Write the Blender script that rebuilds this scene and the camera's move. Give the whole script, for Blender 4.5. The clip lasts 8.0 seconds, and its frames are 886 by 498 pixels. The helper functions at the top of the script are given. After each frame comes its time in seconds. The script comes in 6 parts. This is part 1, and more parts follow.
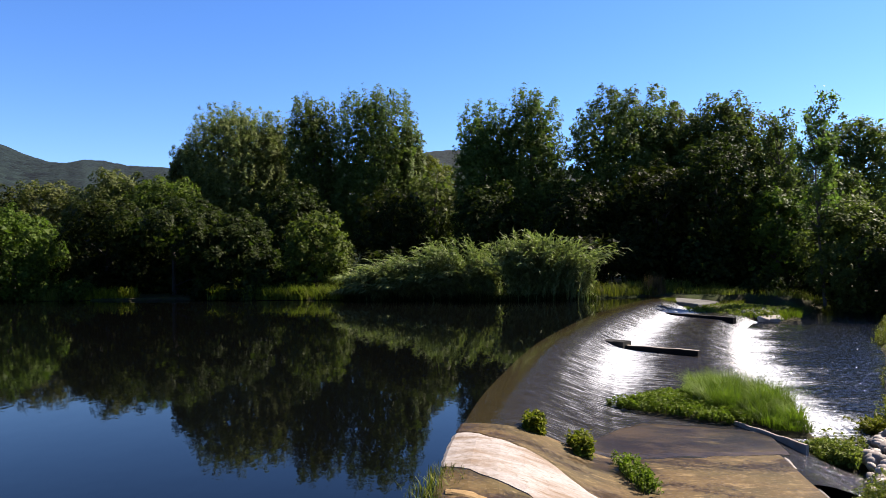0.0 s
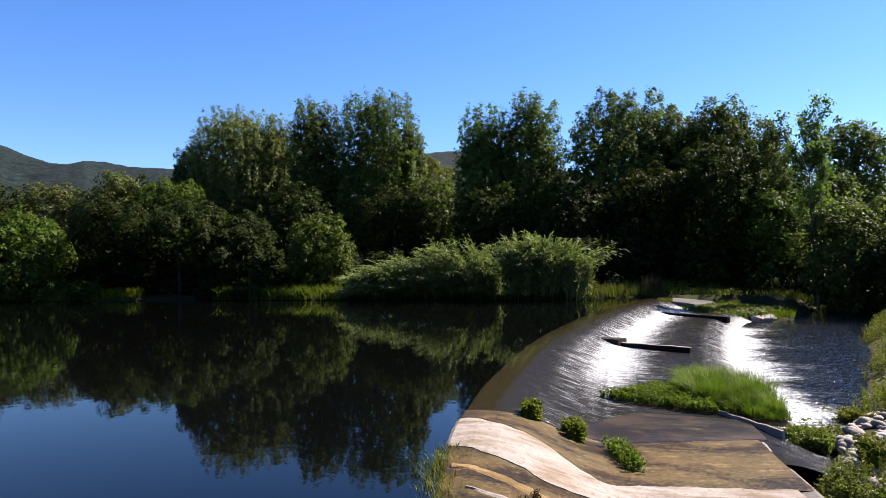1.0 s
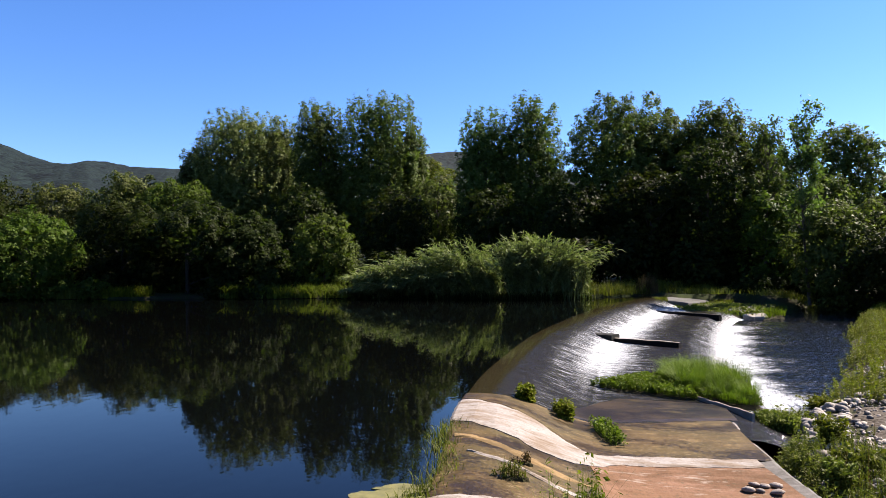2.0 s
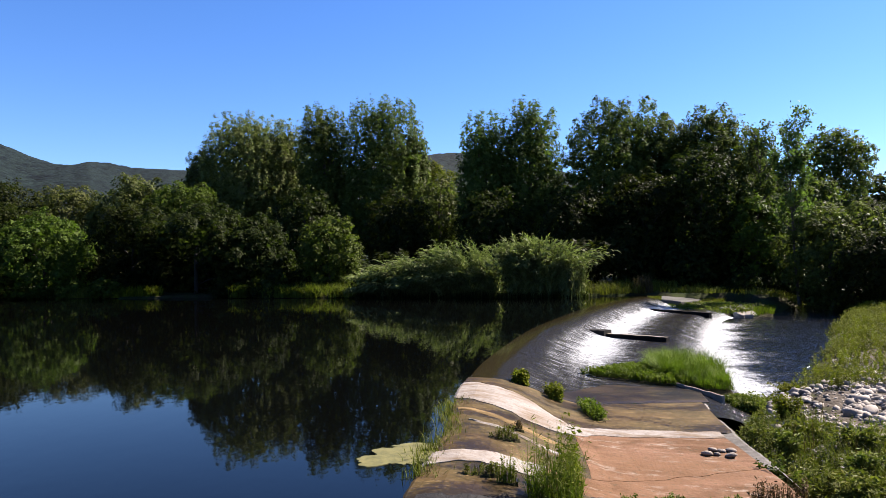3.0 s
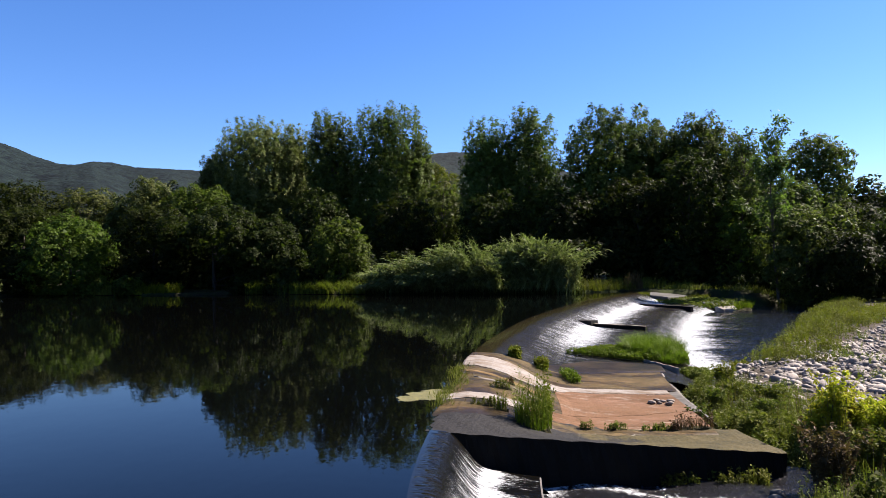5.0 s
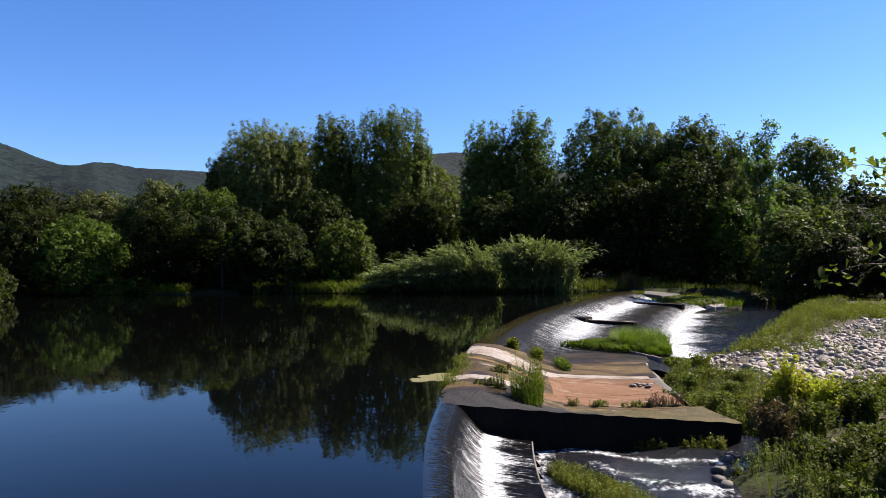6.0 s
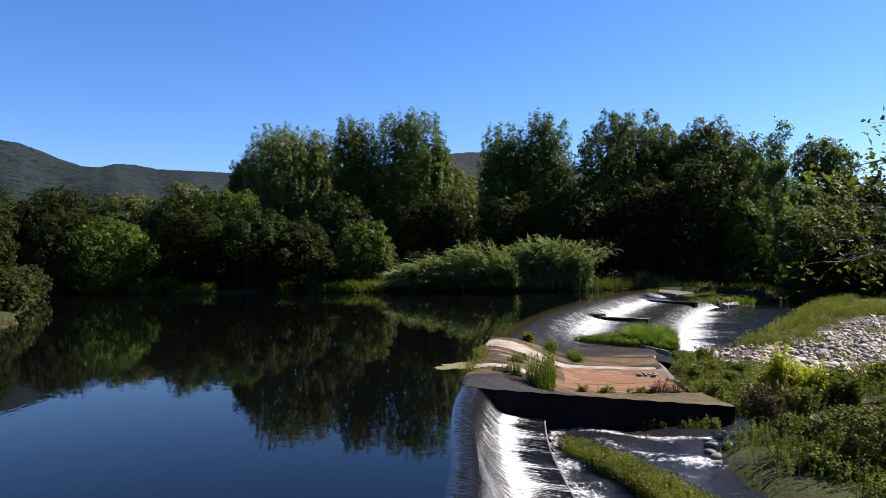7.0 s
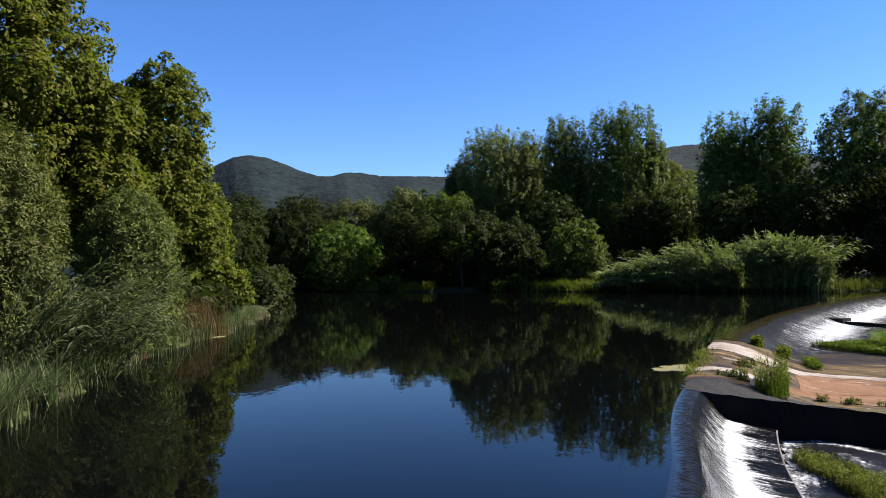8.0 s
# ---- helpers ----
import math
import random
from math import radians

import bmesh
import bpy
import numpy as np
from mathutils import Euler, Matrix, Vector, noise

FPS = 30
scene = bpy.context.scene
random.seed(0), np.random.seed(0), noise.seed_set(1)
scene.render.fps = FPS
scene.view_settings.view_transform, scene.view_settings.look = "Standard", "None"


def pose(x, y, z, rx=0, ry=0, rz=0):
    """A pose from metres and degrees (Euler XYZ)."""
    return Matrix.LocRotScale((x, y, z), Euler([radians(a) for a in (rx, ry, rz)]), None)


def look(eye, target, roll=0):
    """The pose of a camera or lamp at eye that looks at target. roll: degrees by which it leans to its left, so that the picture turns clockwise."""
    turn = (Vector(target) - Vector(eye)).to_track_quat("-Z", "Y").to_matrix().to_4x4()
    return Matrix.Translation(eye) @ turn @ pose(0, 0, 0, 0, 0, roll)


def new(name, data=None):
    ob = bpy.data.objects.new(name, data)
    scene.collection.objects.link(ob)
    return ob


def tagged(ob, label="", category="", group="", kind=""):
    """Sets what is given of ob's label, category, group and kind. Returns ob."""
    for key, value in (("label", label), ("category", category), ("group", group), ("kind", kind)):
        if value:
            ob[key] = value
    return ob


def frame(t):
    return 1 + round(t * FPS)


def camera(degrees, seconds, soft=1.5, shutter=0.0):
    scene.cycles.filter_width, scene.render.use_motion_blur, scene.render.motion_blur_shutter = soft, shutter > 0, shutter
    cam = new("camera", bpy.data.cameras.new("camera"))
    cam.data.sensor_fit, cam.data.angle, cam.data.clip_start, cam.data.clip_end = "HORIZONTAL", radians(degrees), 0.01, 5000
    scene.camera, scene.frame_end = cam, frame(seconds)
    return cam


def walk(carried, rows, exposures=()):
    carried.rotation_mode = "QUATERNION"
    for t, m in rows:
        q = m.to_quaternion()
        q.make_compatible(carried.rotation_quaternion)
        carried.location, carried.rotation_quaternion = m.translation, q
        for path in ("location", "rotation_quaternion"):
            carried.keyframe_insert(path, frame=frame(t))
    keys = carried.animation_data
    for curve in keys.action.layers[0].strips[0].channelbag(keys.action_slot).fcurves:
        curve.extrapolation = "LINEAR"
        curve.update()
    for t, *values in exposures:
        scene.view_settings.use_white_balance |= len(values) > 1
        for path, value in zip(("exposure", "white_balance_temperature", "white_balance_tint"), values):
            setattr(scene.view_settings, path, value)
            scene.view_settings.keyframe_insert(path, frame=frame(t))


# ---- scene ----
cam = camera(64.9, 8.0, soft=0.55)
PATH = [
    (0, (-1.923, 0.291, 3.022), (-0.328, 10.161, 3.222), -1.1),
    (0.5, (-2.051, -0.214, 3.011), (-0.461, 9.656, 3.221), -1.1),
    (1, (-2.191, -0.829, 3.000), (-0.601, 9.041, 3.215), -1.1),
    (1.5, (-2.341, -1.564, 2.973), (-0.756, 8.311, 3.188), -1.0),
    (3, (-2.922, -4.418, 2.907), (-1.352, 5.457, 3.137), -1.0),
    (3.5, (-3.144, -5.482, 2.885), (-1.579, 4.393, 3.115), -1.0),
    (4, (-3.388, -6.647, 2.885), (-1.828, 3.228, 3.110), -1.0),
    (4.5, (-3.626, -7.694, 2.867), (-2.071, 2.181, 3.082), -1.0),
    (6, (-4.407, -11.096, 2.861), (-2.857, -1.216, 3.076), -1.1),
    (6.5, (-4.620, -12.135, 2.850), (-3.075, -2.255, 3.065), -1.1),
    (7, (-4.800, -12.870, 2.845), (-3.495, -2.955, 3.060), -1.2),
    (7.1, (-4.815, -12.925, 2.840), (-3.750, -2.985, 3.075), -1.3),
    (7.2, (-4.828, -12.955, 2.836), (-4.298, -2.970, 3.081), -1.4),
    (7.3, (-4.838, -12.980, 2.832), (-4.693, -2.985, 3.087), -1.4),
    (7.4, (-4.846, -13.005, 2.830), (-5.266, -3.015, 3.095), -1.4),
    (7.5, (-4.852, -13.030, 2.828), (-5.622, -3.060, 3.103), -1.4),
    (7.6, (-4.858, -13.055, 2.826), (-6.093, -3.135, 3.096), -1.4),
    (7.8, (-4.866, -13.110, 2.823), (-6.431, -3.240, 3.108), -1.3),
    (8, (-4.872, -13.160, 2.820), (-6.557, -3.305, 3.095), -1.3),
]
walk(cam, [(t, look(eye, target, roll)) for t, eye, target, roll in PATH],
     [(0, 2.05, 6170, 18), (4.5, 1.91, 6120, 18), (7, 1.79, 6070, 17), (8, 1.88, 5970, 15)])

# ---------------------------------------------------------------- light
SUN_AZ, SUN_EL = radians(75), radians(44)
SUN_DIR = Vector((math.sin(SUN_AZ) * math.cos(SUN_EL), math.cos(SUN_AZ) * math.cos(SUN_EL), math.sin(SUN_EL)))
world = bpy.data.worlds.new("world")
scene.world = world
world.use_nodes = True
sky = world.node_tree.nodes.new("ShaderNodeTexSky")
sky.sky_type, sky.sun_disc = "NISHITA", False
sky.sun_elevation, sky.sun_rotation = SUN_EL, SUN_AZ
sky.air_density, sky.dust_density, sky.ozone_density = 1.0, 0.1, 6.0
bg = world.node_tree.nodes["Background"]
bg.inputs["Strength"].default_value = 0.05
deep = world.node_tree.nodes.new("ShaderNodeHueSaturation")
deep.inputs["Saturation"].default_value = 1.16
deep.inputs["Hue"].default_value = 0.507
world.node_tree.links.new(sky.outputs[0], deep.inputs["Color"])
world.node_tree.links.new(deep.outputs[0], bg.inputs["Color"])
sun = new("sun", bpy.data.lights.new("sun", "SUN"))
sun.data.energy, sun.data.angle, sun.data.color = 5.0, radians(0.53), (1.0, 0.88, 0.70)
sun.matrix_world = look(SUN_DIR * 100, (0, 0, 0))


# ---------------------------------------------------------------- materials
class Mat:
    """A small builder for node materials."""

    def __init__(self, name):
        self.m = bpy.data.materials.new(name)
        self.m.use_nodes = True
        self.t = self.m.node_tree
        self.b = self.t.nodes["Principled BSDF"]
        self.out = self.t.nodes["Material Output"]

    def n(self, kind, **kw):
        node = self.t.nodes.new("ShaderNode" + kind)
        for k, v in kw.items():
            if k in node.inputs:
                node.inputs[k].default_value = v
        return node

    def l(self, a, b):
        self.t.links.new(a, b)

    def coords(self, kind="Object", scale=(1, 1, 1)):
        tc = self.n("TexCoord")
        mp = self.n("Mapping")
        mp.inputs["Scale"].default_value = scale
        self.l(tc.outputs[kind], mp.inputs[0])
        return mp.outputs[0]

    def noise(self, vec, scale, detail=4, rough=0.55):
        nd = self.n("TexNoise", Scale=scale, Detail=detail, Roughness=rough)
        self.l(vec, nd.inputs["Vector"])
        return nd.outputs["Fac"]

    def ramp(self, fac, stops):
        r = self.n("ValToRGB")
        e = r.color_ramp.elements
        while len(e) < len(stops):
            e.new(0.5)
        for el, (p, c) in zip(e, stops):
            el.position, el.color = p, (*c, 1) if len(c) == 3 else c
        self.l(fac, r.inputs[0])
        return r.outputs[0]

    def mix(self, fac, a, b, blend="MIX"):
        m = self.n("MixRGB")
        m.blend_type = blend
        for src, sock in ((fac, m.inputs[0]), (a, m.inputs[1]), (b, m.inputs[2])):
            if isinstance(src, (int, float)):
                sock.default_value = src
            elif isinstance(src, tuple):
                sock.default_value = (*src, 1)
            else:
                self.l(src, sock)
        return m.outputs[0]

    def math(self, op, a, b=0.0):
        m = self.n("Math")
        m.operation = op
        for src, sock in ((a, m.inputs[0]), (b, m.inputs[1])):
            if isinstance(src, (int, float)):
                sock.default_value = src
            else:
                self.l(src, sock)
        return m.outputs[0]

    def bump(self, height, strength, dist):
        bp = self.n("Bump", Strength=strength, Distance=dist)
        self.l(height, bp.inputs["Height"])
        self.l(bp.outputs[0], self.b.inputs["Normal"])
        return bp.outputs[0]

    def set(self, **kw):
        for k, v in kw.items():
            sock = self.b.inputs[k.replace("_", " ")]
            if isinstance(v, (int, float)):
                sock.default_value = v
            elif isinstance(v, tuple):
                sock.default_value = (*v, 1)
            else:
                self.l(v, sock)
        return self


def leaf_material(name, dark, mid, light, translucent=0.48, rough=0.5):
    """Leaves: each leaf has its own tone, each plant its own cast, some light passes through."""
    k = Mat(name)
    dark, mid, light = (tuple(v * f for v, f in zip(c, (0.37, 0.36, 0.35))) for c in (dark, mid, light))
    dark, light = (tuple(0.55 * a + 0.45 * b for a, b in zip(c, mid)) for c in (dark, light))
    geo, info = k.n("NewGeometry"), k.n("ObjectInfo")
    tone = k.ramp(geo.outputs["Random Per Island"], [(0.0, dark), (0.55, mid), (1.0, light)])
    patch = k.noise(k.coords("Object"), 0.35, 3)
    tone = k.mix(k.math("MULTIPLY", k.math("SUBTRACT", patch, 0.35), 1.1), tone, light)
    # clump-sized tone noise paints lit and shaded sprays into the leaf colour
    spray = k.ramp(k.noise(k.coords("Object"), 1.9, 2), [(0.36, (0.68, 0.68, 0.68)), (0.64, (1.22, 1.22, 1.22))])
    tone = k.mix(1.0, tone, spray, "MULTIPLY")
    hsv = k.n("HueSaturation")
    k.l(k.math("ADD", k.math("MULTIPLY", info.outputs["Random"], 0.03), 0.485), hsv.inputs["Hue"])
    k.l(k.math("ADD", k.math("MULTIPLY", info.outputs["Random"], 0.35), 0.82), hsv.inputs["Value"])
    k.l(tone, hsv.inputs["Color"])
    k.set(Base_Color=hsv.outputs[0], Roughness=rough + 0.05, Specular_IOR_Level=0.07)
    tr = k.n("BsdfTranslucent")
    warm = k.mix(1.0, hsv.outputs[0], (0.9, 1.08, 0.55), "MULTIPLY")
    k.l(warm, tr.inputs["Color"])
    mx = k.n("MixShader")
    mx.inputs[0].default_value = translucent
    k.l(k.b.outputs[0], mx.inputs[1])
    k.l(tr.outputs[0], mx.inputs[2])
    k.l(mx.outputs[0], k.out.inputs[0])
    return k.m


M_POPLAR = leaf_material("poplar_leaves", (0.073, 0.113, 0.027), (0.171, 0.244, 0.056), (0.353, 0.451, 0.122))
M_POPLAR_Y = leaf_material("yellowish_poplar_leaves", (0.112, 0.144, 0.044), (0.249, 0.302, 0.092), (0.459, 0.498, 0.196))
# leaf green darkened: the shade in bushes and wood sits in the colour
M_SHADE_LEAF = leaf_material("shade_darkened_leaves", (0.015, 0.025, 0.006), (0.045, 0.064, 0.012), (0.128, 0.157, 0.032))
M_FRESH = leaf_material("fresh_leaves", (0.052, 0.087, 0.014), (0.127, 0.190, 0.028), (0.265, 0.345, 0.057))
M_PLANE = leaf_material("plane_leaves", (0.097, 0.136, 0.018), (0.209, 0.258, 0.032), (0.397, 0.428, 0.063), 0.52)
M_WILLOW = leaf_material("willow_leaves", (0.090, 0.128, 0.035), (0.171, 0.213, 0.055), (0.297, 0.326, 0.099), 0.35)
M_CANE = leaf_material("cane_leaves", (0.150, 0.214, 0.070), (0.297, 0.376, 0.138), (0.572, 0.656, 0.277), 0.35)
M_GRASS = leaf_material("grass_blades", (0.115, 0.173, 0.012), (0.207, 0.296, 0.022), (0.336, 0.427, 0.043), 0.4)
M_HERB = leaf_material("herb_leaves", (0.130, 0.176, 0.024), (0.249, 0.298, 0.041), (0.451, 0.452, 0.090), 0.35)
M_YELLOW = leaf_material("yellow_green_leaves", (0.161, 0.199, 0.012), (0.294, 0.332, 0.021), (0.485, 0.477, 0.053), 0.4)
M_DRY = leaf_material("dry_grass", (0.113, 0.071, 0.030), (0.203, 0.133, 0.059), (0.328, 0.235, 0.117), 0.25)


def bark_material(name, a, b):
    k = Mat(name)
    v = k.coords("Object", (3, 3, 0.6))
    f = k.noise(v, 4, 6)
    k.set(Base_Color=k.ramp(f, [(0.3, a), (0.7, b)]), Roughness=0.9)
    k.bump(f, 0.6, 0.03)
    return k.m


M_BARK = bark_material("bark", (0.020, 0.016, 0.012), (0.065, 0.053, 0.042))
M_PALE_BARK = bark_material("pale_bark", (0.09, 0.08, 0.06), (0.21, 0.19, 0.16))
# bark copy coloured near black for trunks in the shade of hollow bushes
M_SHADED_BARK = bark_material("shaded_bark", (0.004, 0.003, 0.002), (0.012, 0.010, 0.008))
M_TWIG = bark_material("twig", (0.05, 0.038, 0.025), (0.11, 0.088, 0.066))


def water_material(name, base, scale, strength, rough=0.02, stretch=(1, 1, 1), kind="Object", ior=1.33, dist=0.05):
    k = Mat(name)
    v = k.coords(kind, stretch)
    h = k.math("ADD", k.noise(v, scale, 3), k.math("MULTIPLY", k.noise(v, scale * 4.3, 2), 0.35))
    k.set(Base_Color=base, Roughness=rough, IOR=ior)
    k.bump(h, strength, dist)
    return k.m


M_POOL = water_material("still_water", (0.0010, 0.0012, 0.0012), 1.2, 0.05, 0.02, (1, 0.6, 1), ior=1.188)
M_RIVER = water_material("running_water", (0.003, 0.003, 0.003), 3.2, 1.0, 0.03, (0.55, 1, 1), dist=0.30)


def concrete_material(name, a, b, stain, stain_amount=0.5, rough=0.85, worn=None, gain=0.42, wet=False, crack=False, rust=None, lichen=None):
    k = Mat(name)
    a, b, stain, worn = (c and tuple(v * gain for v in c) for c in (a, b, stain, worn))
    v = k.coords("Object")
    big, fine = k.noise(v, 0.9, 5, 0.6), k.noise(v, 14, 6, 0.6)
    base = k.ramp(fine, [(0.3, a), (0.7, b)])
    streak = k.noise(k.coords("UV", (2.2, 0.5, 1)), 2.0, 5, 0.65)
    mask = k.ramp(k.math("MULTIPLY", k.math("ADD", big, streak), 0.5), [(0.5 - 0.12 * stain_amount, (0, 0, 0)), (0.62 - 0.06 * stain_amount, (1, 1, 1))])
    tone = k.mix(k.math("MULTIPLY", mask, 0.85), base, stain)
    if worn:
        patch = k.noise(k.coords("UV", (2.6, 0.8, 1)), 1.7, 6, 0.7)
        tone = k.mix(k.ramp(patch, [(0.56, (0, 0, 0)), (0.63, (0.8, 0.8, 0.8))]), tone, worn)
    if rust:
        spread = k.ramp(k.math("ADD", k.math("MULTIPLY", k.noise(k.coords("UV", (0.7, 0.45, 1)), 1.0, 5, 0.6), 0.75), k.math("MULTIPLY", fine, 0.25)), [(0.46, (0, 0, 0)), (0.60, (0.9, 0.9, 0.9))])
        tone = k.mix(spread, tone, tuple(v * gain for v in rust))
    if lichen:
        speck = k.noise(k.coords("UV", (9, 3.5, 1)), 2.0, 6, 0.7)
        tone = k.mix(k.ramp(speck, [(0.55, (0, 0, 0)), (0.66, (0.85, 0.85, 0.85))]), tone, tuple(v * gain for v in lichen))
    if crack:
        vor = k.n("TexVoronoi", Scale=0.55)
        vor.feature = "DISTANCE_TO_EDGE"
        warp = k.mix(0.35, k.coords("UV", (1.0, 1.6, 1)), k.n("TexNoise", Scale=3.0).outputs["Color"])
        k.l(warp, vor.inputs["Vector"])
        gap = k.ramp(k.noise(k.coords("UV", (0.7, 0.9, 1)), 1.1, 3), [(0.5, (0, 0, 0)), (0.58, (0.8, 0.8, 0.8))])
        tone = k.mix(k.math("MULTIPLY", k.ramp(vor.outputs["Distance"], [(0.0, (1, 1, 1)), (0.010, (0, 0, 0))]), gap), tone, (0.06, 0.042, 0.025))
    if wet:
        damp = k.ramp(k.math("ADD", k.math("MULTIPLY", k.noise(k.coords("UV", (1.0, 0.55, 1)), 0.9, 6, 0.62), 0.7), k.math("MULTIPLY", fine, 0.3)), [(0.47, (0, 0, 0)), (0.56, (1, 1, 1))])
        tone = k.mix(damp, tone, k.mix(1.0, tone, (0.36, 0.33, 0.34), "MULTIPLY"))
        rough = k.math("SUBTRACT", rough, k.math("MULTIPLY", damp, rough - 0.36))
    k.set(Base_Color=tone, Roughness=rough, Specular_IOR_Level=0.12 if wet else 0.10)
    k.bump(k.math("ADD", fine, k.math("MULTIPLY", big, 2.0)), 0.12 if wet else 0.5, 0.02)
    return k.m


M_CONC_WHITE = concrete_material("bleached_concrete", (0.42, 0.385, 0.35), (0.55, 0.50, 0.455), (0.26, 0.18, 0.11), 0.3, lichen=(0.20, 0.145, 0.09))
M_CONC_ALGAE = concrete_material("algae_stained_concrete", (0.100, 0.062, 0.018), (0.190, 0.122, 0.042), (0.062, 0.044, 0.010), 0.5, 0.7, (0.32, 0.22, 0.09), 0.46, True, rust=(0.10, 0.075, 0.022), lichen=(0.30, 0.22, 0.11))
M_CONC_OCHRE = concrete_material("ochre_concrete", (0.34, 0.22, 0.09), (0.45, 0.31, 0.15), (0.18, 0.12, 0.05), 0.4)
M_CONC_RED = concrete_material("reddish_concrete", (0.28, 0.145, 0.085), (0.38, 0.22, 0.135), (0.15, 0.075, 0.030), 0.75, 0.85, (0.50, 0.40, 0.32), rust=(0.27, 0.145, 0.075), lichen=(0.12, 0.095, 0.05))
M_CONC_DARK = concrete_material("blackened_concrete", (0.035, 0.033, 0.030), (0.065, 0.060, 0.055), (0.022, 0.022, 0.018), 0.5, 0.75)
M_CONC_WET = concrete_material("wet_concrete", (0.05, 0.038, 0.024), (0.085, 0.062, 0.038), (0.03, 0.026, 0.016), 0.5, 0.25)
M_CONC_FILM = concrete_material("wet_dark_concrete", (0.050, 0.036, 0.022), (0.085, 0.060, 0.034), (0.026, 0.022, 0.016), 0.5, 0.3, (0.11, 0.08, 0.035), 0.62, True)

M_CONC_OLD = concrete_material("old_grey_concrete", (0.17, 0.17, 0.165), (0.26, 0.255, 0.245), (0.11, 0.105, 0.09), 0.3, gain=0.36)
M_CONC_GREY = concrete_material("grey_concrete", (0.20, 0.19, 0.175), (0.29, 0.27, 0.25), (0.13, 0.12, 0.10), 0.2, gain=0.42)
M_BRAMBLE = leaf_material("bramble_leaves", (0.061, 0.082, 0.011), (0.144, 0.173, 0.023), (0.279, 0.298, 0.051), 0.4)
# yellow-green leaves brightened: sunlight on the bank shrubs sits in the colour
M_SUNLIT = leaf_material("sunlit_yellow_green_leaves", (0.416, 0.450, 0.024), (0.800, 0.810, 0.048), (1.280, 1.170, 0.108), 0.45)
M_REED = leaf_material("reed_leaves", (0.051, 0.079, 0.031), (0.134, 0.179, 0.074), (0.294, 0.346, 0.166), 0.35)
M_YELLOW_DULL = leaf_material("sunlit_thin_leaves", (0.108, 0.144, 0.014), (0.192, 0.240, 0.026), (0.324, 0.348, 0.060), 0.45)

# wet concrete, its colour blackened for the shade on faces turned from the sun
M_SHADED_WALL = concrete_material("shaded_wet_wall", (0.006, 0.006, 0.006), (0.014, 0.013, 0.012), (0.004, 0.004, 0.004), 0.5, 0.8, gain=0.45)


def cap_material():
    """Black wet crust that turns to moss and bare concrete away from the crest."""
    k = Mat("crusted_concrete")
    v = k.coords("Object")
    big, fine = k.noise(v, 1.3, 5), k.noise(v, 16, 6)
    sep = k.n("SeparateXYZ")
    k.l(v, sep.inputs[0])
    side = k.math("ADD", k.math("MULTIPLY", sep.outputs[0], 0.22), k.math("SUBTRACT", big, 0.5))
    black = k.ramp(fine, [(0.3, (0.005, 0.005, 0.005)), (0.7, (0.017, 0.016, 0.016))])
    moss = k.ramp(k.math("ADD", k.math("MULTIPLY", fine, 0.5), k.math("MULTIPLY", big, 0.5)), [(0.35, (0.014, 0.014, 0.005)), (0.5, (0.042, 0.034, 0.010)), (0.65, (0.066, 0.052, 0.02))])
    k.set(Base_Color=k.mix(k.ramp(side, [(0.25, (0, 0, 0)), (0.42, (1, 1, 1))]), black, moss), Roughness=0.8, Specular_IOR_Level=0.15)
    k.bump(k.math("ADD", fine, big), 0.6, 0.03)
    return k.m


M_CONC_CAP = cap_material()


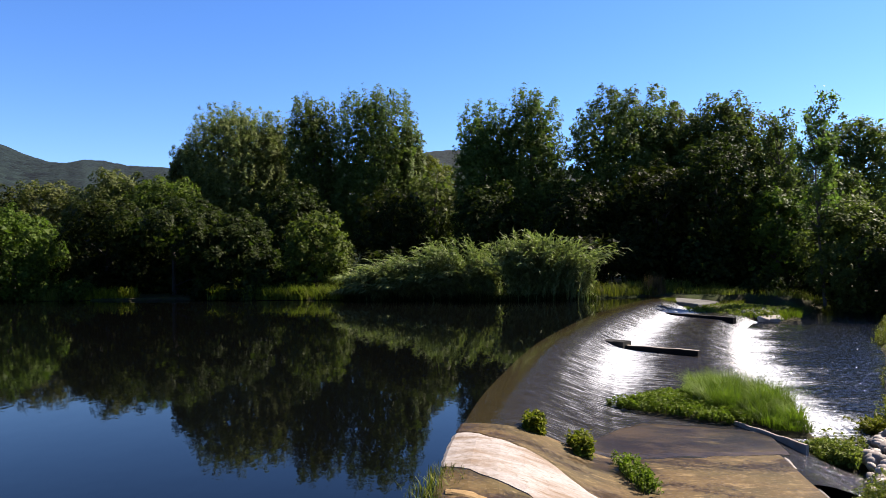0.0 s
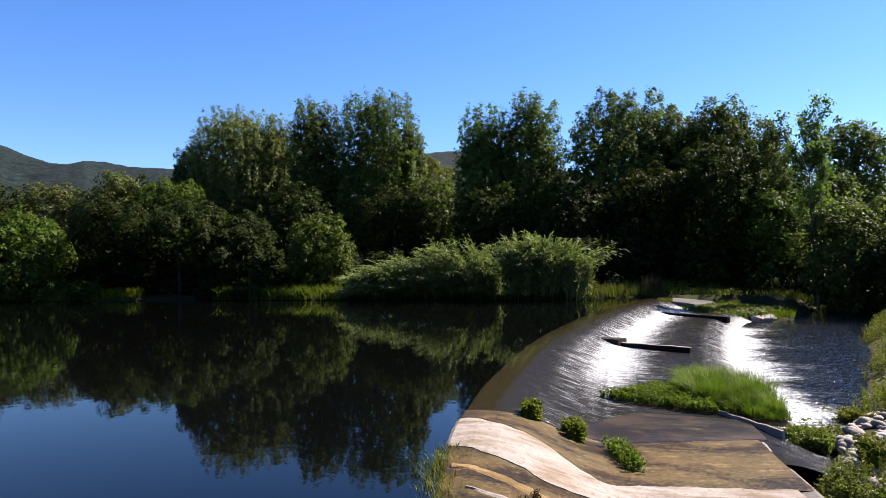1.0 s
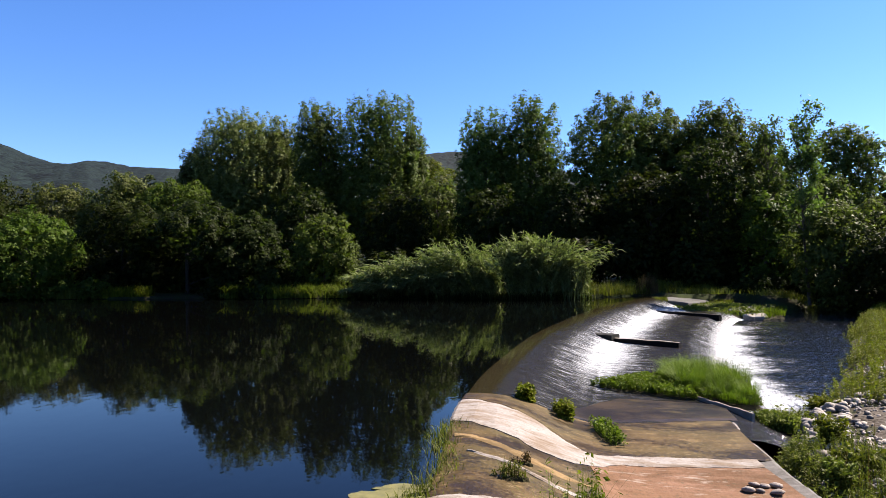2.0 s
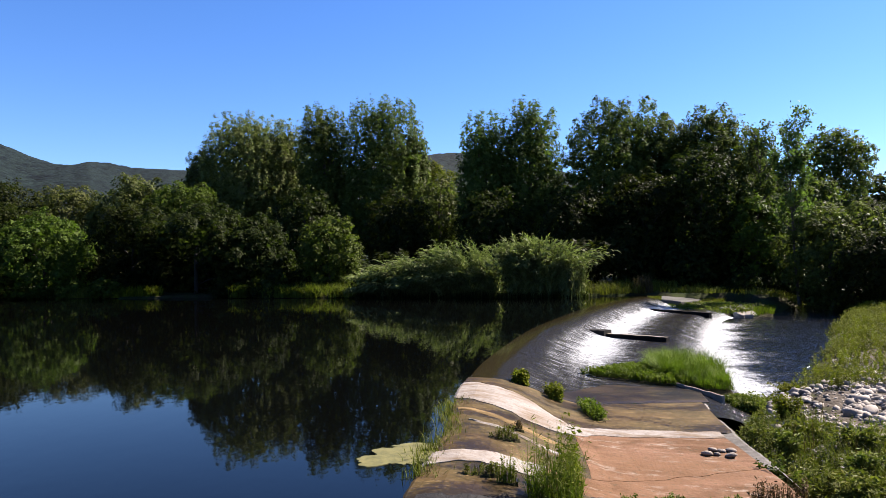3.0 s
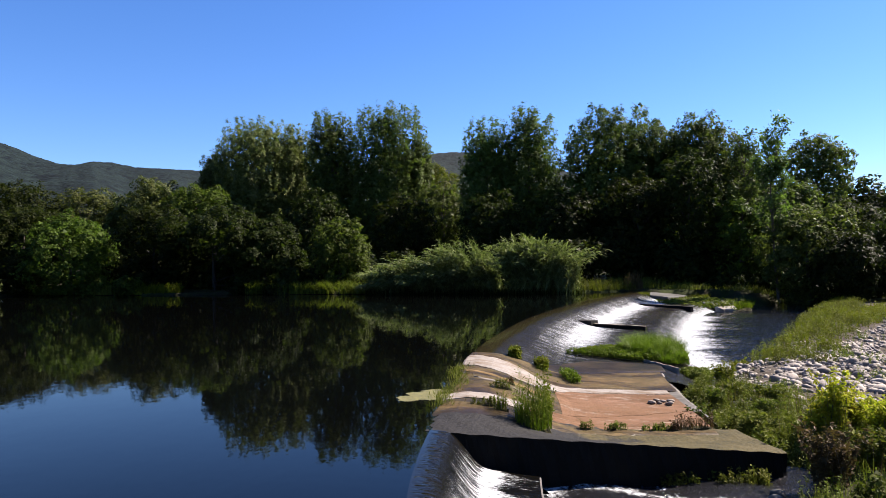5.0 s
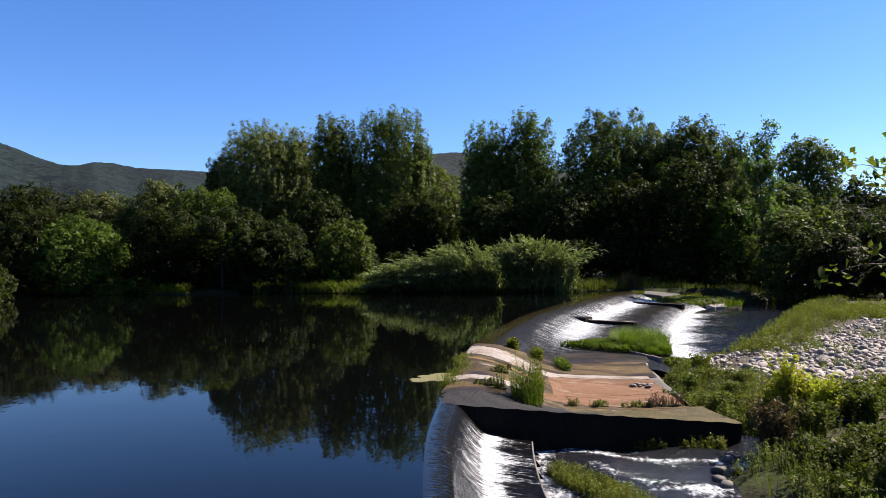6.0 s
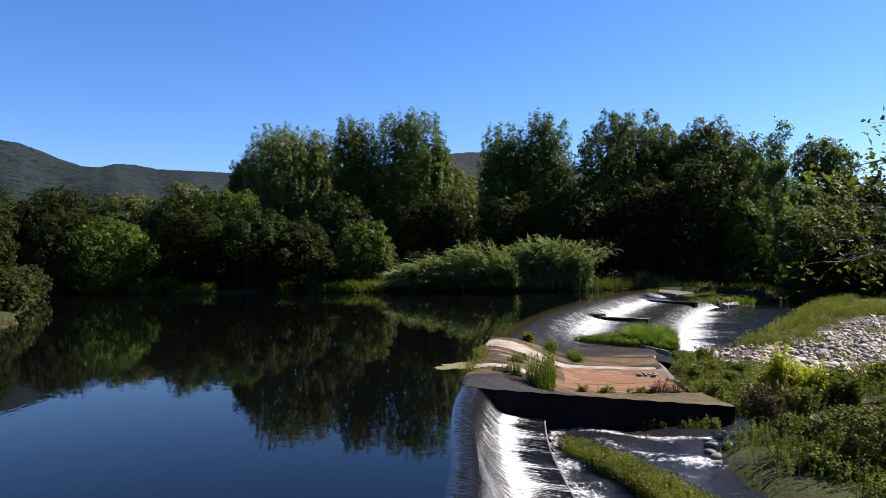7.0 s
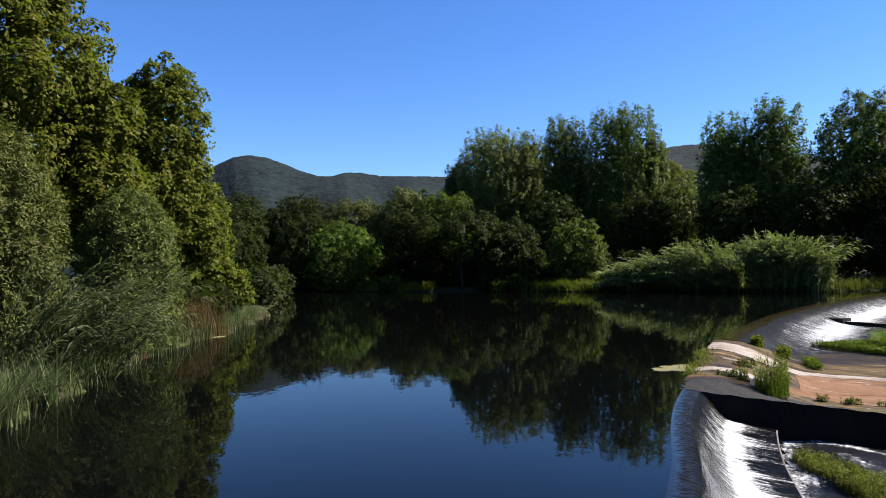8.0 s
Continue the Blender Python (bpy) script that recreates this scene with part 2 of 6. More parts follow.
def fall_material(name, film_a, film_b, gain=2.4, rough=0.16, olive=0.7, lip=0.04, ior=1.20, along=1.0, calm=0.25, deep=0.03, waves=None):
    """Water sliding over the weir: brown-grey film, streaked white with air by the layer called foam."""
    k = Mat(name)
    streak = k.noise(k.coords("UV", (6.5, 0.42 * along, 1)), 2.0, 6, 0.68)
    fine = k.noise(k.coords("UV", (21, 1.5 * along, 1)), 2.0, 4, 0.65)
    blob = k.noise(k.coords("UV", (1.0, 0.8, 1)), 1.6, 4, 0.6)
    att = k.n("Attribute")
    att.attribute_name = "foam"
    pat = k.math("ADD", k.math("ADD", k.math("MULTIPLY", streak, 0.46), k.math("MULTIPLY", fine, 0.42)), k.math("MULTIPLY", blob, 0.12))
    swing = k.math("MULTIPLY", k.math("SUBTRACT", pat, 0.5), gain)
    level = k.math("ADD", swing, att.outputs["Fac"])
    mask = k.ramp(level, [(0.36, (0, 0, 0)), (0.74, (1, 1, 1))])
    film = k.ramp(pat, [(0.36, film_a), (0.66, film_b)])
    uv = k.n("SeparateXYZ")
    k.l(k.coords("UV"), uv.inputs[0])
    weed = k.ramp(k.math("ADD", uv.outputs[1], k.math("MULTIPLY", k.math("SUBTRACT", blob, 0.5), 1.2)), [(0.7, (1, 1, 1)), (1.7, (0, 0, 0))])
    film = k.mix(k.math("MULTIPLY", weed, olive), film, k.ramp(fine, [(0.3, (0.005, 0.004, 0.0015)), (0.7, (0.026, 0.020, 0.007))]))
    k.set(Base_Color=k.mix(mask, film, (0.44, 0.46, 0.48)), Roughness=k.math("ADD", k.math("MULTIPLY", mask, 0.4), rough), IOR=ior)
    ripple = k.noise(k.mix(0.06, k.coords("UV", (13, 3.6, 1)), k.n("TexNoise", Scale=5.0).outputs["Color"]), 1.0, 1.5, 0.5)
    torn = k.ramp(uv.outputs[1], [(calm + 0.12, (0, 0, 0)), (calm + 0.4, (1, 1, 1))])
    bp = k.n("Bump", Distance=deep)
    k.l(k.ramp(uv.outputs[1], [(calm - 0.2, (0.02, 0.02, 0.02)), (calm, (lip, lip, lip)), (1.0, (0.7, 0.7, 0.7))]), bp.inputs["Strength"])
    if waves:
        swell = k.math("ADD", k.noise(k.coords("UV", waves), 1.0, 2), k.math("MULTIPLY", pat, 0.12))
        k.l(swell, bp.inputs["Height"])
    else:
        k.l(k.mix(torn, ripple, k.math("ADD", k.math("ADD", pat, k.math("MULTIPLY", fine, 0.6)), k.math("MULTIPLY", mask, 0.25))), bp.inputs["Height"])
    k.l(bp.outputs[0], k.b.inputs["Normal"])
    return k.m


M_FALL = fall_material("falling_water", (0.006, 0.0055, 0.0048), (0.027, 0.0245, 0.0215), 2.1, 0.06)
M_NEAR_FALL = fall_material("near_falling_water", (0.001, 0.001, 0.001), (0.007, 0.006, 0.003), 3.0, 0.03, 0.1, 0.55, 1.225, 2.4, 0.22, 0.05)
M_FOOT = fall_material("foaming_river", (0.003, 0.004, 0.004), (0.010, 0.010, 0.010), 2.8, 0.05, ior=1.33, deep=0.35, waves=(2.4, 4.2, 1))


def rock_material(name, a, b):
    k = Mat(name)
    v = k.coords("Object")
    info, geo = k.n("ObjectInfo"), k.n("NewGeometry")
    rnd = k.math("FRACT", k.math("ADD", info.outputs["Random"], geo.outputs["Random Per Island"]))
    f = k.noise(v, 9, 6, 0.65)
    tone = k.mix(rnd, tuple(v * 0.44 for v in a), tuple(v * 0.44 for v in b))
    tone = k.mix(k.ramp(f, [(0.35, (0, 0, 0)), (0.75, (0.6, 0.6, 0.6))]), tone, (0.16, 0.14, 0.12))
    k.set(Base_Color=tone, Roughness=0.85)
    k.bump(f, 0.35, 0.02)
    return k.m


M_ROCK = rock_material("river_stone", (0.17, 0.14, 0.12), (0.66, 0.57, 0.48))
M_ROCK_DARK = rock_material("wet_stone", (0.07, 0.06, 0.05), (0.16, 0.14, 0.12))


def ground_material():
    k = Mat("bank_soil")
    v = k.coords("Object")
    big, mid, fine = k.noise(v, 0.12, 4), k.noise(v, 1.1, 5), k.noise(v, 9, 6)
    soil = k.ramp(fine, [(0.3, (0.016, 0.013, 0.008)), (0.7, (0.040, 0.032, 0.020))])
    green = k.ramp(mid, [(0.3, (0.011, 0.017, 0.004)), (0.7, (0.030, 0.038, 0.010))])
    k.set(Base_Color=k.mix(k.ramp(k.math("ADD", k.math("MULTIPLY", big, 0.5), k.math("MULTIPLY", mid, 0.5)), [(0.40, (0, 0, 0)), (0.55, (1, 1, 1))]), soil, green), Roughness=0.95, Specular_IOR_Level=0.08)
    k.bump(k.math("ADD", mid, fine), 0.7, 0.06)
    return k.m


def hill_material():
    k = Mat("wooded_hillside")
    v = k.coords("Object", (1, 1, 1))
    a = k.noise(v, 0.012, 6, 0.7)
    vor = k.n("TexVoronoi", Scale=0.22)
    k.l(v, vor.inputs["Vector"])
    f = k.math("ADD", k.math("MULTIPLY", a, 0.55), k.math("MULTIPLY", vor.outputs["Color"], 0.45))
    # bluish cast puts the haze of distance into the woods' colour
    k.set(Base_Color=k.ramp(f, [(0.34, (0.001, 0.003, 0.004)), (0.66, (0.008, 0.015, 0.014))]), Roughness=0.95, Specular_IOR_Level=0.1)
    k.bump(k.math("SUBTRACT", 1.0, vor.outputs["Distance"]), 0.7, 1.5)
    return k.m


M_GROUND, M_HILL = ground_material(), hill_material()

# ---------------------------------------------------------------- mesh helpers
RNG = np.random.default_rng(7)


def mesh_from(name, verts, faces, smooth=True, mat=None, uv=None, layer=None):
    """A mesh from arrays: verts (n, 3), faces (m, k) with one k; uv and the layer foam go by vertex."""
    me = bpy.data.meshes.new(name)
    verts, faces = np.asarray(verts, np.float32), np.asarray(faces, np.int32)
    m, k = faces.shape
    me.vertices.add(len(verts))
    me.vertices.foreach_set("co", verts.ravel())
    me.loops.add(m * k)
    me.loops.foreach_set("vertex_index", faces.ravel())
    me.polygons.add(m)
    me.polygons.foreach_set("loop_start", np.arange(0, m * k, k, dtype=np.int32))
    me.polygons.foreach_set("use_smooth", np.full(m, smooth))
    me.update(calc_edges=True)
    if uv is not None:
        lay = me.uv_layers.new(name="UVMap")
        lay.data.foreach_set("uv", np.asarray(uv, np.float32)[faces.ravel()].ravel())
    if layer is not None:
        at = me.attributes.new("foam", "FLOAT", "POINT")
        at.data.foreach_set("value", np.asarray(layer, np.float32))
    if mat:
        me.materials.append(mat)
    return me


def grid_faces(nu, nv):
    i = np.arange(nu - 1)[:, None] * nv + np.arange(nv - 1)[None, :]
    return np.stack([i, i + nv, i + nv + 1, i + 1], -1).reshape(-1, 4)


def put(name, me, parent=None, label="", mat=None):
    ob = new(name, me)
    if mat:
        me.materials.append(mat)
    if parent:
        ob.parent = parent
    if label:
        tagged(ob, label)
    return ob


def part(name, bm, material, parent, label=""):
    me = bpy.data.meshes.new(name)
    bm.to_mesh(me)
    bm.free()
    me.materials.append(material)
    return put(name, me, parent, label)


def unit(v):
    return v / np.maximum(np.linalg.norm(v, axis=-1, keepdims=True), 1e-9)


def sphere_points(rng, n):
    return unit(rng.normal(size=(n, 3)))


def leaf_quads(rng, P, N, length, width, droop=0.2, spread=0.35):
    """Folded diamond leaves at P that face along N."""
    n = len(P)
    axis = rng.normal(size=(n, 3))
    axis[:, 2] -= droop * 2
    axis = unit(axis - N * np.sum(axis * N, 1, keepdims=True))
    side = np.cross(N, axis)
    s = (1 + spread * rng.uniform(-1, 1, (n, 1)))
    a, w = axis * (length * 0.5) * s, side * (width * 0.5) * s
    fold = N * width * 0.18 * s
    V = np.stack([P - a, P + w + fold, P + a, P - w + fold], 1).reshape(-1, 3)
    return V, np.arange(4 * n).reshape(-1, 4)


def merge(items):
    vs, fs, o = [], [], 0
    for v, f in items:
        vs.append(v)
        fs.append(f + o)
        o += len(v)
    return np.concatenate(vs), np.concatenate(fs)


def tube(points, radii, sides=7):
    """A tapered tube along points."""
    pts = np.asarray(points, float)
    t = unit(np.gradient(pts, axis=0))
    ref = np.where(np.abs(t[:, 2:3]) > 0.9, np.array([[1.0, 0, 0]]), np.array([[0, 0, 1.0]]))
    a = unit(np.cross(t, ref))
    b = np.cross(t, a)
    ang = np.linspace(0, 2 * np.pi, sides, endpoint=False)
    ring = a[:, None] * np.cos(ang)[None, :, None] + b[:, None] * np.sin(ang)[None, :, None]
    V = (pts[:, None] + ring * np.asarray(radii)[:, None, None]).reshape(-1, 3)
    i = np.arange(len(pts) - 1)[:, None] * sides + np.arange(sides)[None, :]
    j = np.arange(len(pts) - 1)[:, None] * sides + (np.arange(sides)[None, :] + 1) % sides
    return V, np.stack([i, j, j + sides, i + sides], -1).reshape(-1, 4)


def blades(rng, P, height, width, lean=0.35, wind=(0, 0), seg=3, ang=None):
    """Grass blades: bent tapering ribbons rooted at P."""
    n = len(P)
    h = height * rng.uniform(0.55, 1.15, n)
    ang = rng.uniform(0, 2 * np.pi, n) if ang is None else ang
    out = np.stack([np.cos(ang), np.sin(ang), np.zeros(n)], 1)
    side = np.stack([-np.sin(ang), np.cos(ang), np.zeros(n)], 1)
    bend = lean * rng.uniform(0.2, 1.3, n)
    rows = []
    for k in range(seg + 1):
        u = k / seg
        c = P + out * (bend * h * u * u)[:, None] + np.array([*wind, 0]) * (h * u * u)[:, None]
        c = c + np.array([0, 0, 1]) * (h * (u - 0.25 * bend * u * u))[:, None]
        w = side * (width * (1 - 0.92 * u) * 0.5)
        rows += [c - w, c + w]
    V = np.stack(rows, 1)
    base = np.arange(n)[:, None] * (2 * (seg + 1))
    F = np.concatenate([base + np.array([2 * k, 2 * k + 1, 2 * k + 3, 2 * k + 2])[None] for k in range(seg)], 0)
    return V.reshape(-1, 3), F


# ---------------------------------------------------------------- the plan
CREST_PTS = np.array([(-12.0, -34), (-7.6, -18), (-4.8, -9), (-3.57, -3.6), (-3.25, -1.57), (-2.88, 0.72), (-2.2, 3.5), (-0.98, 7.3),
                      (-0.16, 10.7), (0.74, 13.6), (2.1, 17.2), (5.3, 24.4), (8.3, 30.0), (12.3, 36.8), (16.9, 43.7), (21.6, 49.4), (24.1, 51.6)])


def smooth_curve(pts, per=24):
    p = np.vstack([2 * pts[0] - pts[1], pts, 2 * pts[-1] - pts[-2]])
    u = np.linspace(0, 1, per, endpoint=False)[:, None]
    out = []
    for i in range(1, len(p) - 2):
        a, b, c, d = p[i - 1], p[i], p[i + 1], p[i + 2]
        out.append(0.5 * (2 * b + (c - a) * u + (2 * a - 5 * b + 4 * c - d) * u ** 2 + (3 * b - a - 3 * c + d) * u ** 3))
    return np.vstack(out + [pts[-1:]])


CREST = smooth_curve(CREST_PTS)
for _ in range(12):
    CREST[1:-1] = 0.25 * CREST[:-2] + 0.5 * CREST[1:-1] + 0.25 * CREST[2:]
CREST_S = np.concatenate([[0], np.cumsum(np.linalg.norm(np.diff(CREST, axis=0), axis=1))])
CREST_T = unit(np.gradient(CREST, axis=0))
for _ in range(30):
    CREST_T[1:-1] = 0.25 * CREST_T[:-2] + 0.5 * CREST_T[1:-1] + 0.25 * CREST_T[2:]
CREST_N = np.stack([CREST_T[:, 1], -CREST_T[:, 0]], 1)


def crest_s(y):
    """Arc length along the crest at the world's y."""
    return np.interp(y, CREST[:, 1], CREST_S)


def off_crest(s, d):
    """World x, y at arc length s and d metres downstream of the crest."""
    px, py = np.interp(s, CREST_S, CREST[:, 0]), np.interp(s, CREST_S, CREST[:, 1])
    nx, ny = np.interp(s, CREST_S, CREST_N[:, 0]), np.interp(s, CREST_S, CREST_N[:, 1])
    return px + nx * d, py + ny * d


def crest_distance(x, y):
    """Signed distance to the crest line, positive downstream, and the arc length of the nearest point."""
    pts, nn = CREST[::3], CREST_N[::3]
    shape = np.shape(x)
    x, y = np.ravel(x), np.ravel(y)
    d, sv = np.empty(len(x)), np.empty(len(x))
    for i in range(0, len(x), 4000):
        dx, dy = x[i:i + 4000, None] - pts[:, 0], y[i:i + 4000, None] - pts[:, 1]
        r = dx * dx + dy * dy
        j = np.argmin(r, 1)
        k = np.arange(len(j))
        d[i:i + 4000] = np.sqrt(r[k, j]) * np.sign(dx[k, j] * nn[j, 0] + dy[k, j] * nn[j, 1])
        sv[i:i + 4000] = CREST_S[::3][j]
    return d.reshape(shape), sv.reshape(shape)


LEFT_SHORE = np.array([(-60, -9), (-20, -12.5), (-6, -14.6), (-1, -15.6), (1.4, -16.4), (5.6, -18.0), (9.6, -18.9), (12.3, -19.6), (16.9, -20.0), (24.3, -22.4), (29, -23.6), (45, -30), (64, -37), (76, -41), (200, -70)])
FAR_SHORE = np.array([(-60, 84), (-34, 77), (-28.7, 74.2), (-14, 67.3), (-7.2, 63.6), (-1.2, 61.4), (0.6, 60.2), (6.4, 58.6), (11.5, 55.2), (14.4, 53.4), (17.5, 52.8), (21, 52.6), (26, 53.5)])
RIGHT_BANK = np.array([(-60, -8), (-20, -1.5), (-8, 0.6), (-2, 1.5), (-1.2, 2.0), (1, 2.7), (2.9, 4.1), (3.4, 4.8), (6, 4.9), (8, 5.5), (9.5, 5.9), (11, 6.9), (13, 8.7), (14.7, 10.6), (20, 15.4), (27, 21.5), (32, 25.7), (40, 33), (50, 44), (57, 56), (80, 110)])
RIVER_FAR = np.array([(15, 56), (21.5, 50.5), (24.2, 45.6), (26.4, 43.2), (29.6, 44.2), (32.5, 47.0), (36, 50.8), (42, 56.6), (60, 66), (110, 80)])
RIVER_Z, CHANNEL_Z = -1.36, -1.12


def ground_height(x, y):
    x, y = np.asarray(x, float), np.asarray(y, float)
    dc, _ = crest_distance(x, y)
    wob = 0.10 * np.sin(x * 0.9 + 1.3 * np.sin(y * 0.7)) + 0.08 * np.sin(y * 1.3 + x * 0.31)
    m = np.minimum(x - np.interp(y, LEFT_SHORE[:, 0], LEFT_SHORE[:, 1]), (np.interp(x, FAR_SHORE[:, 0], FAR_SHORE[:, 1]) - y) * 0.85) + wob * 2
    pool = np.where(m > 0, -np.minimum(0.05 + m * 0.4, 2.2), 0.05 + 0.35 * (1 - np.exp(np.minimum(m, 0) / 1.5)) + np.minimum(-m * 0.02, 2.5))
    e = x - np.interp(y, RIGHT_BANK[:, 0], RIGHT_BANK[:, 1]) + wob * 1.5
    low = np.where(e > 0, -1.45 + 0.55 * (1 - np.exp(-np.maximum(e, 0) / 0.5)) + np.minimum(np.maximum(e - 12, 0) * 0.05, 3), -1.45 - np.minimum(-np.minimum(e, 0) * 0.4, 0.6)) + wob * 0.35
    far = y - np.interp(x, RIVER_FAR[:, 0], RIVER_FAR[:, 1]) + wob
    low = np.where((far > -1.5) & (x > 18), np.maximum(low, np.where(far > 0, -1.2 + 1.3 * (1 - np.exp(-np.maximum(far, 0) / 1.5)), -1.2 + far * 0.5)), low)
    low = np.where((dc < np.interp(y, [3, 9, 10, 11.5, 14], [5.4, 5.4, 6.0, 6.9, 7.9])) & (y < 51) & (y > 3), np.minimum(low, -1.75), low)
    z = np.where(dc < 0.2, pool, low)
    z = np.where((dc < 0.6) & (m > 0), np.minimum(z, -1.0), z)
    return z


def axis_lines(lo, hi, step, reach):
    fine = np.arange(lo, hi + step / 2, step)
    steps = step * 1.5 ** np.arange(1, 30)
    out = np.cumsum(steps)
    out = out[out < reach]
    return np.concatenate([(lo - out)[::-1], fine, hi + out])


def build_ground():
    gx, gy = axis_lines(-34, 46, 0.65, 4000), axis_lines(-16, 76, 0.65, 4000)
    X, Y = np.meshgrid(gx, gy, indexing="ij")
    Z = ground_height(X, Y)
    me = mesh_from("ground", np.stack([X, Y, Z], -1).reshape(-1, 3), grid_faces(len(gx), len(gy)), True, M_GROUND)
    return tagged(put("ground", me), "brown and green river bank soil", "ground", kind="structure")


build_ground()


def build_pool():
    k = (CREST[:, 1] > -33)
    right = CREST[k][::4]
    V = [(x + 0.02, y, 0.0) for x, y in right] + [(26, 56, 0), (26, 90, 0)] + [(-130, 90, 0), (-130, right[0][1], 0)]
    bm = bmesh.new()
    bm.faces.new([bm.verts.new(v) for v in V])
    bmesh.ops.triangulate(bm, faces=bm.faces[:])
    ob = part("pool_water", bm, M_POOL, None)
    return tagged(ob, "dark still river water mirroring the trees", "water", kind="structure")


build_pool()


def build_river():
    river = [(x, y, RIVER_Z) for x, y in ((4.5, 9.2), (40, 9.2), (160, 70), (160, 100), (27, 60), (20, 44), (8, 20))]
    bm = bmesh.new()
    bm.faces.new([bm.verts.new(v) for v in river])
    bmesh.ops.triangulate(bm, faces=bm.faces[:])
    tagged(part("river_water", bm, M_RIVER, None), "rippled dark river water below the weir", "water", kind="structure")


build_river()

# ---------------------------------------------------------------- the weir
WEIR = tagged(new("weir"), "long curved concrete river weir with water sliding over it", "weir", kind="structure")
PROFILE = np.array([(-0.10, 0.004), (0.15, 0.003), (0.4, -0.01), (0.7, -0.045), (1.0, -0.12), (1.4, -0.26), (1.8, -0.42), (2.2, -0.57), (2.5, -0.67), (2.8, -0.73), (3.1, -0.755), (4.5, -0.77), (6.0, -0.785), (6.2, -0.82), (6.5, -0.93), (6.9, -1.10), (7.3, -1.27), (7.7, -1.37), (8.4, -1.8)])
NEAR_PROFILE = np.array([(0.0, 0.003), (0.10, 0.0), (0.25, -0.012), (0.36, -0.04), (0.47, -0.13), (0.58, -0.28), (0.70, -0.45), (0.80, -0.57), (0.90, -0.635), (1.05, -0.665), (1.80, -0.765), (1.86, -0.775)])


def resample(profile, step):
    d = np.concatenate([np.arange(profile[0, 0], profile[-1, 0], step), profile[-1:, 0]])
    return d, np.interp(d, profile[:, 0], profile[:, 1])


def swept(name, s0, s1, ds, profile, step, lift, mat, foam=None, label="", wave=0.0):
    s = np.linspace(s0, s1, max(int((s1 - s0) / ds), 2))
    d, z = resample(profile, step)
    z = np.convolve(np.pad(z, 2, mode="edge"), np.ones(5) / 5, "valid")
    S, D = np.meshgrid(s, d, indexing="ij")
    X, Y = off_crest(S, D)
    Z = np.broadcast_to(z, S.shape) + lift
    if wave:
        Z = Z + wave * np.clip(D / 2.0, 0.05, 1) * (np.sin(S * 5.1 + 2 * np.sin(D * 3 + S)) * 0.5 + np.sin(S * 11.3 - D * 2.1) * 0.3)
    layer = None if foam is None else foam(S, D).ravel()
    me = mesh_from(name, np.stack([X, Y, Z], -1).reshape(-1, 3), grid_faces(len(s), len(d))[:, ::-1], True, mat, np.stack([S.ravel(), D.ravel()], -1), layer)
    return put(name, me, WEIR, label)


S_WET, S_END = crest_s(12.9), crest_s(50.2)
S_BLOCK = crest_s(3.2)


def bell(v, c, w):
    return np.exp(-((v - c) / w) ** 2)


def foam_far(S, D):
    """White water: strong on the far stretch and at both toes, thin beside the dry slab."""
    u = np.clip((S - S_WET - 2.5) / 9.0, 0, 1)
    wav = 0.25 * np.sin(S * 0.9) + 0.2 * np.sin(S * 2.3 + 1)
    slope = np.interp(D + wav * 0.25, [0.5, 1.0, 1.9, 2.6, 3.2, 4.2, 5.2], [0.0, 0.06, 0.16, 0.40, 0.44, 0.14, 0.0])
    low = np.interp(D, [5.75, 5.95, 6.6, 7.2, 7.7], [0.0, 0.14, 0.20, 0.40, 0.62]) * np.clip((S - S_WET - 4) / 5, 0, 1)
    thin = 0.18 * np.interp(D, [0.6, 1.4, 2.4, 3.2], [0.0, 1.0, 1.0, 0.0])
    return 0.10 + thin + 0.09 * (D > 2.8) + u * slope + low


def foam_near(S, D):
    """The near fall: glassy over the lip, torn white down the face, boiling at the foot, white fingers across the apron."""
    wav = 0.10 * np.sin(S * 2.1) + 0.12 * np.sin(S * 5.3 + 1) + 0.08 * np.sin(S * 11.7)
    face = np.interp(D, [0.30, 0.45, 0.62, 0.85, 0.95, 1.15, 1.30, 1.60, 1.86], [0.0, 0.10, 0.30, 0.46, 0.72, 0.74, 0.46, 0.25, 0.18])
    return face + wav * np.clip((D - 1.0) / 0.3, 0, 1)


def foam_foot(S, D):
    wav = 0.6 * np.sin(S * 0.7) + 0.5 * np.sin(S * 1.9 + 1)
    u = np.clip((S - S_WET - 3.5) / 3.5, 0, 1) * np.clip((S_END - 6 - S) / 4, 0, 1)
    return 0.04 + u * (0.42 * np.clip((9.2 + wav * 0.25 - D) / 1.5, 0, 1) + 0.28 * np.clip((11.5 + wav - D) / 3.0, 0, 1))


swept("weir_body", S_WET, S_END, 0.5, PROFILE, 0.2, -0.05, M_CONC_WET, label="wet stained concrete under the sliding water")
swept("water_sheet", S_WET - 0.3, S_END, 0.22, PROFILE, 0.1, 0.0, M_FALL, foam_far, "thin sheet of water breaking white", 0.012)
S_SOUTH = crest_s(-32)
swept("weir_body", S_SOUTH, S_BLOCK, 0.16, NEAR_PROFILE, 0.05, -0.06, M_CONC_WET)
swept("water_sheet", S_SOUTH, S_BLOCK, 0.16, NEAR_PROFILE, 0.05, 0.0, M_NEAR_FALL, foam_near, "thin sheet of water breaking white", 0.012)
FOOT_PROFILE = np.array([(7.3, RIVER_Z + 0.03), (8.0, RIVER_Z + 0.03), (10, RIVER_Z + 0.02), (13.5, RIVER_Z + 0.012)])
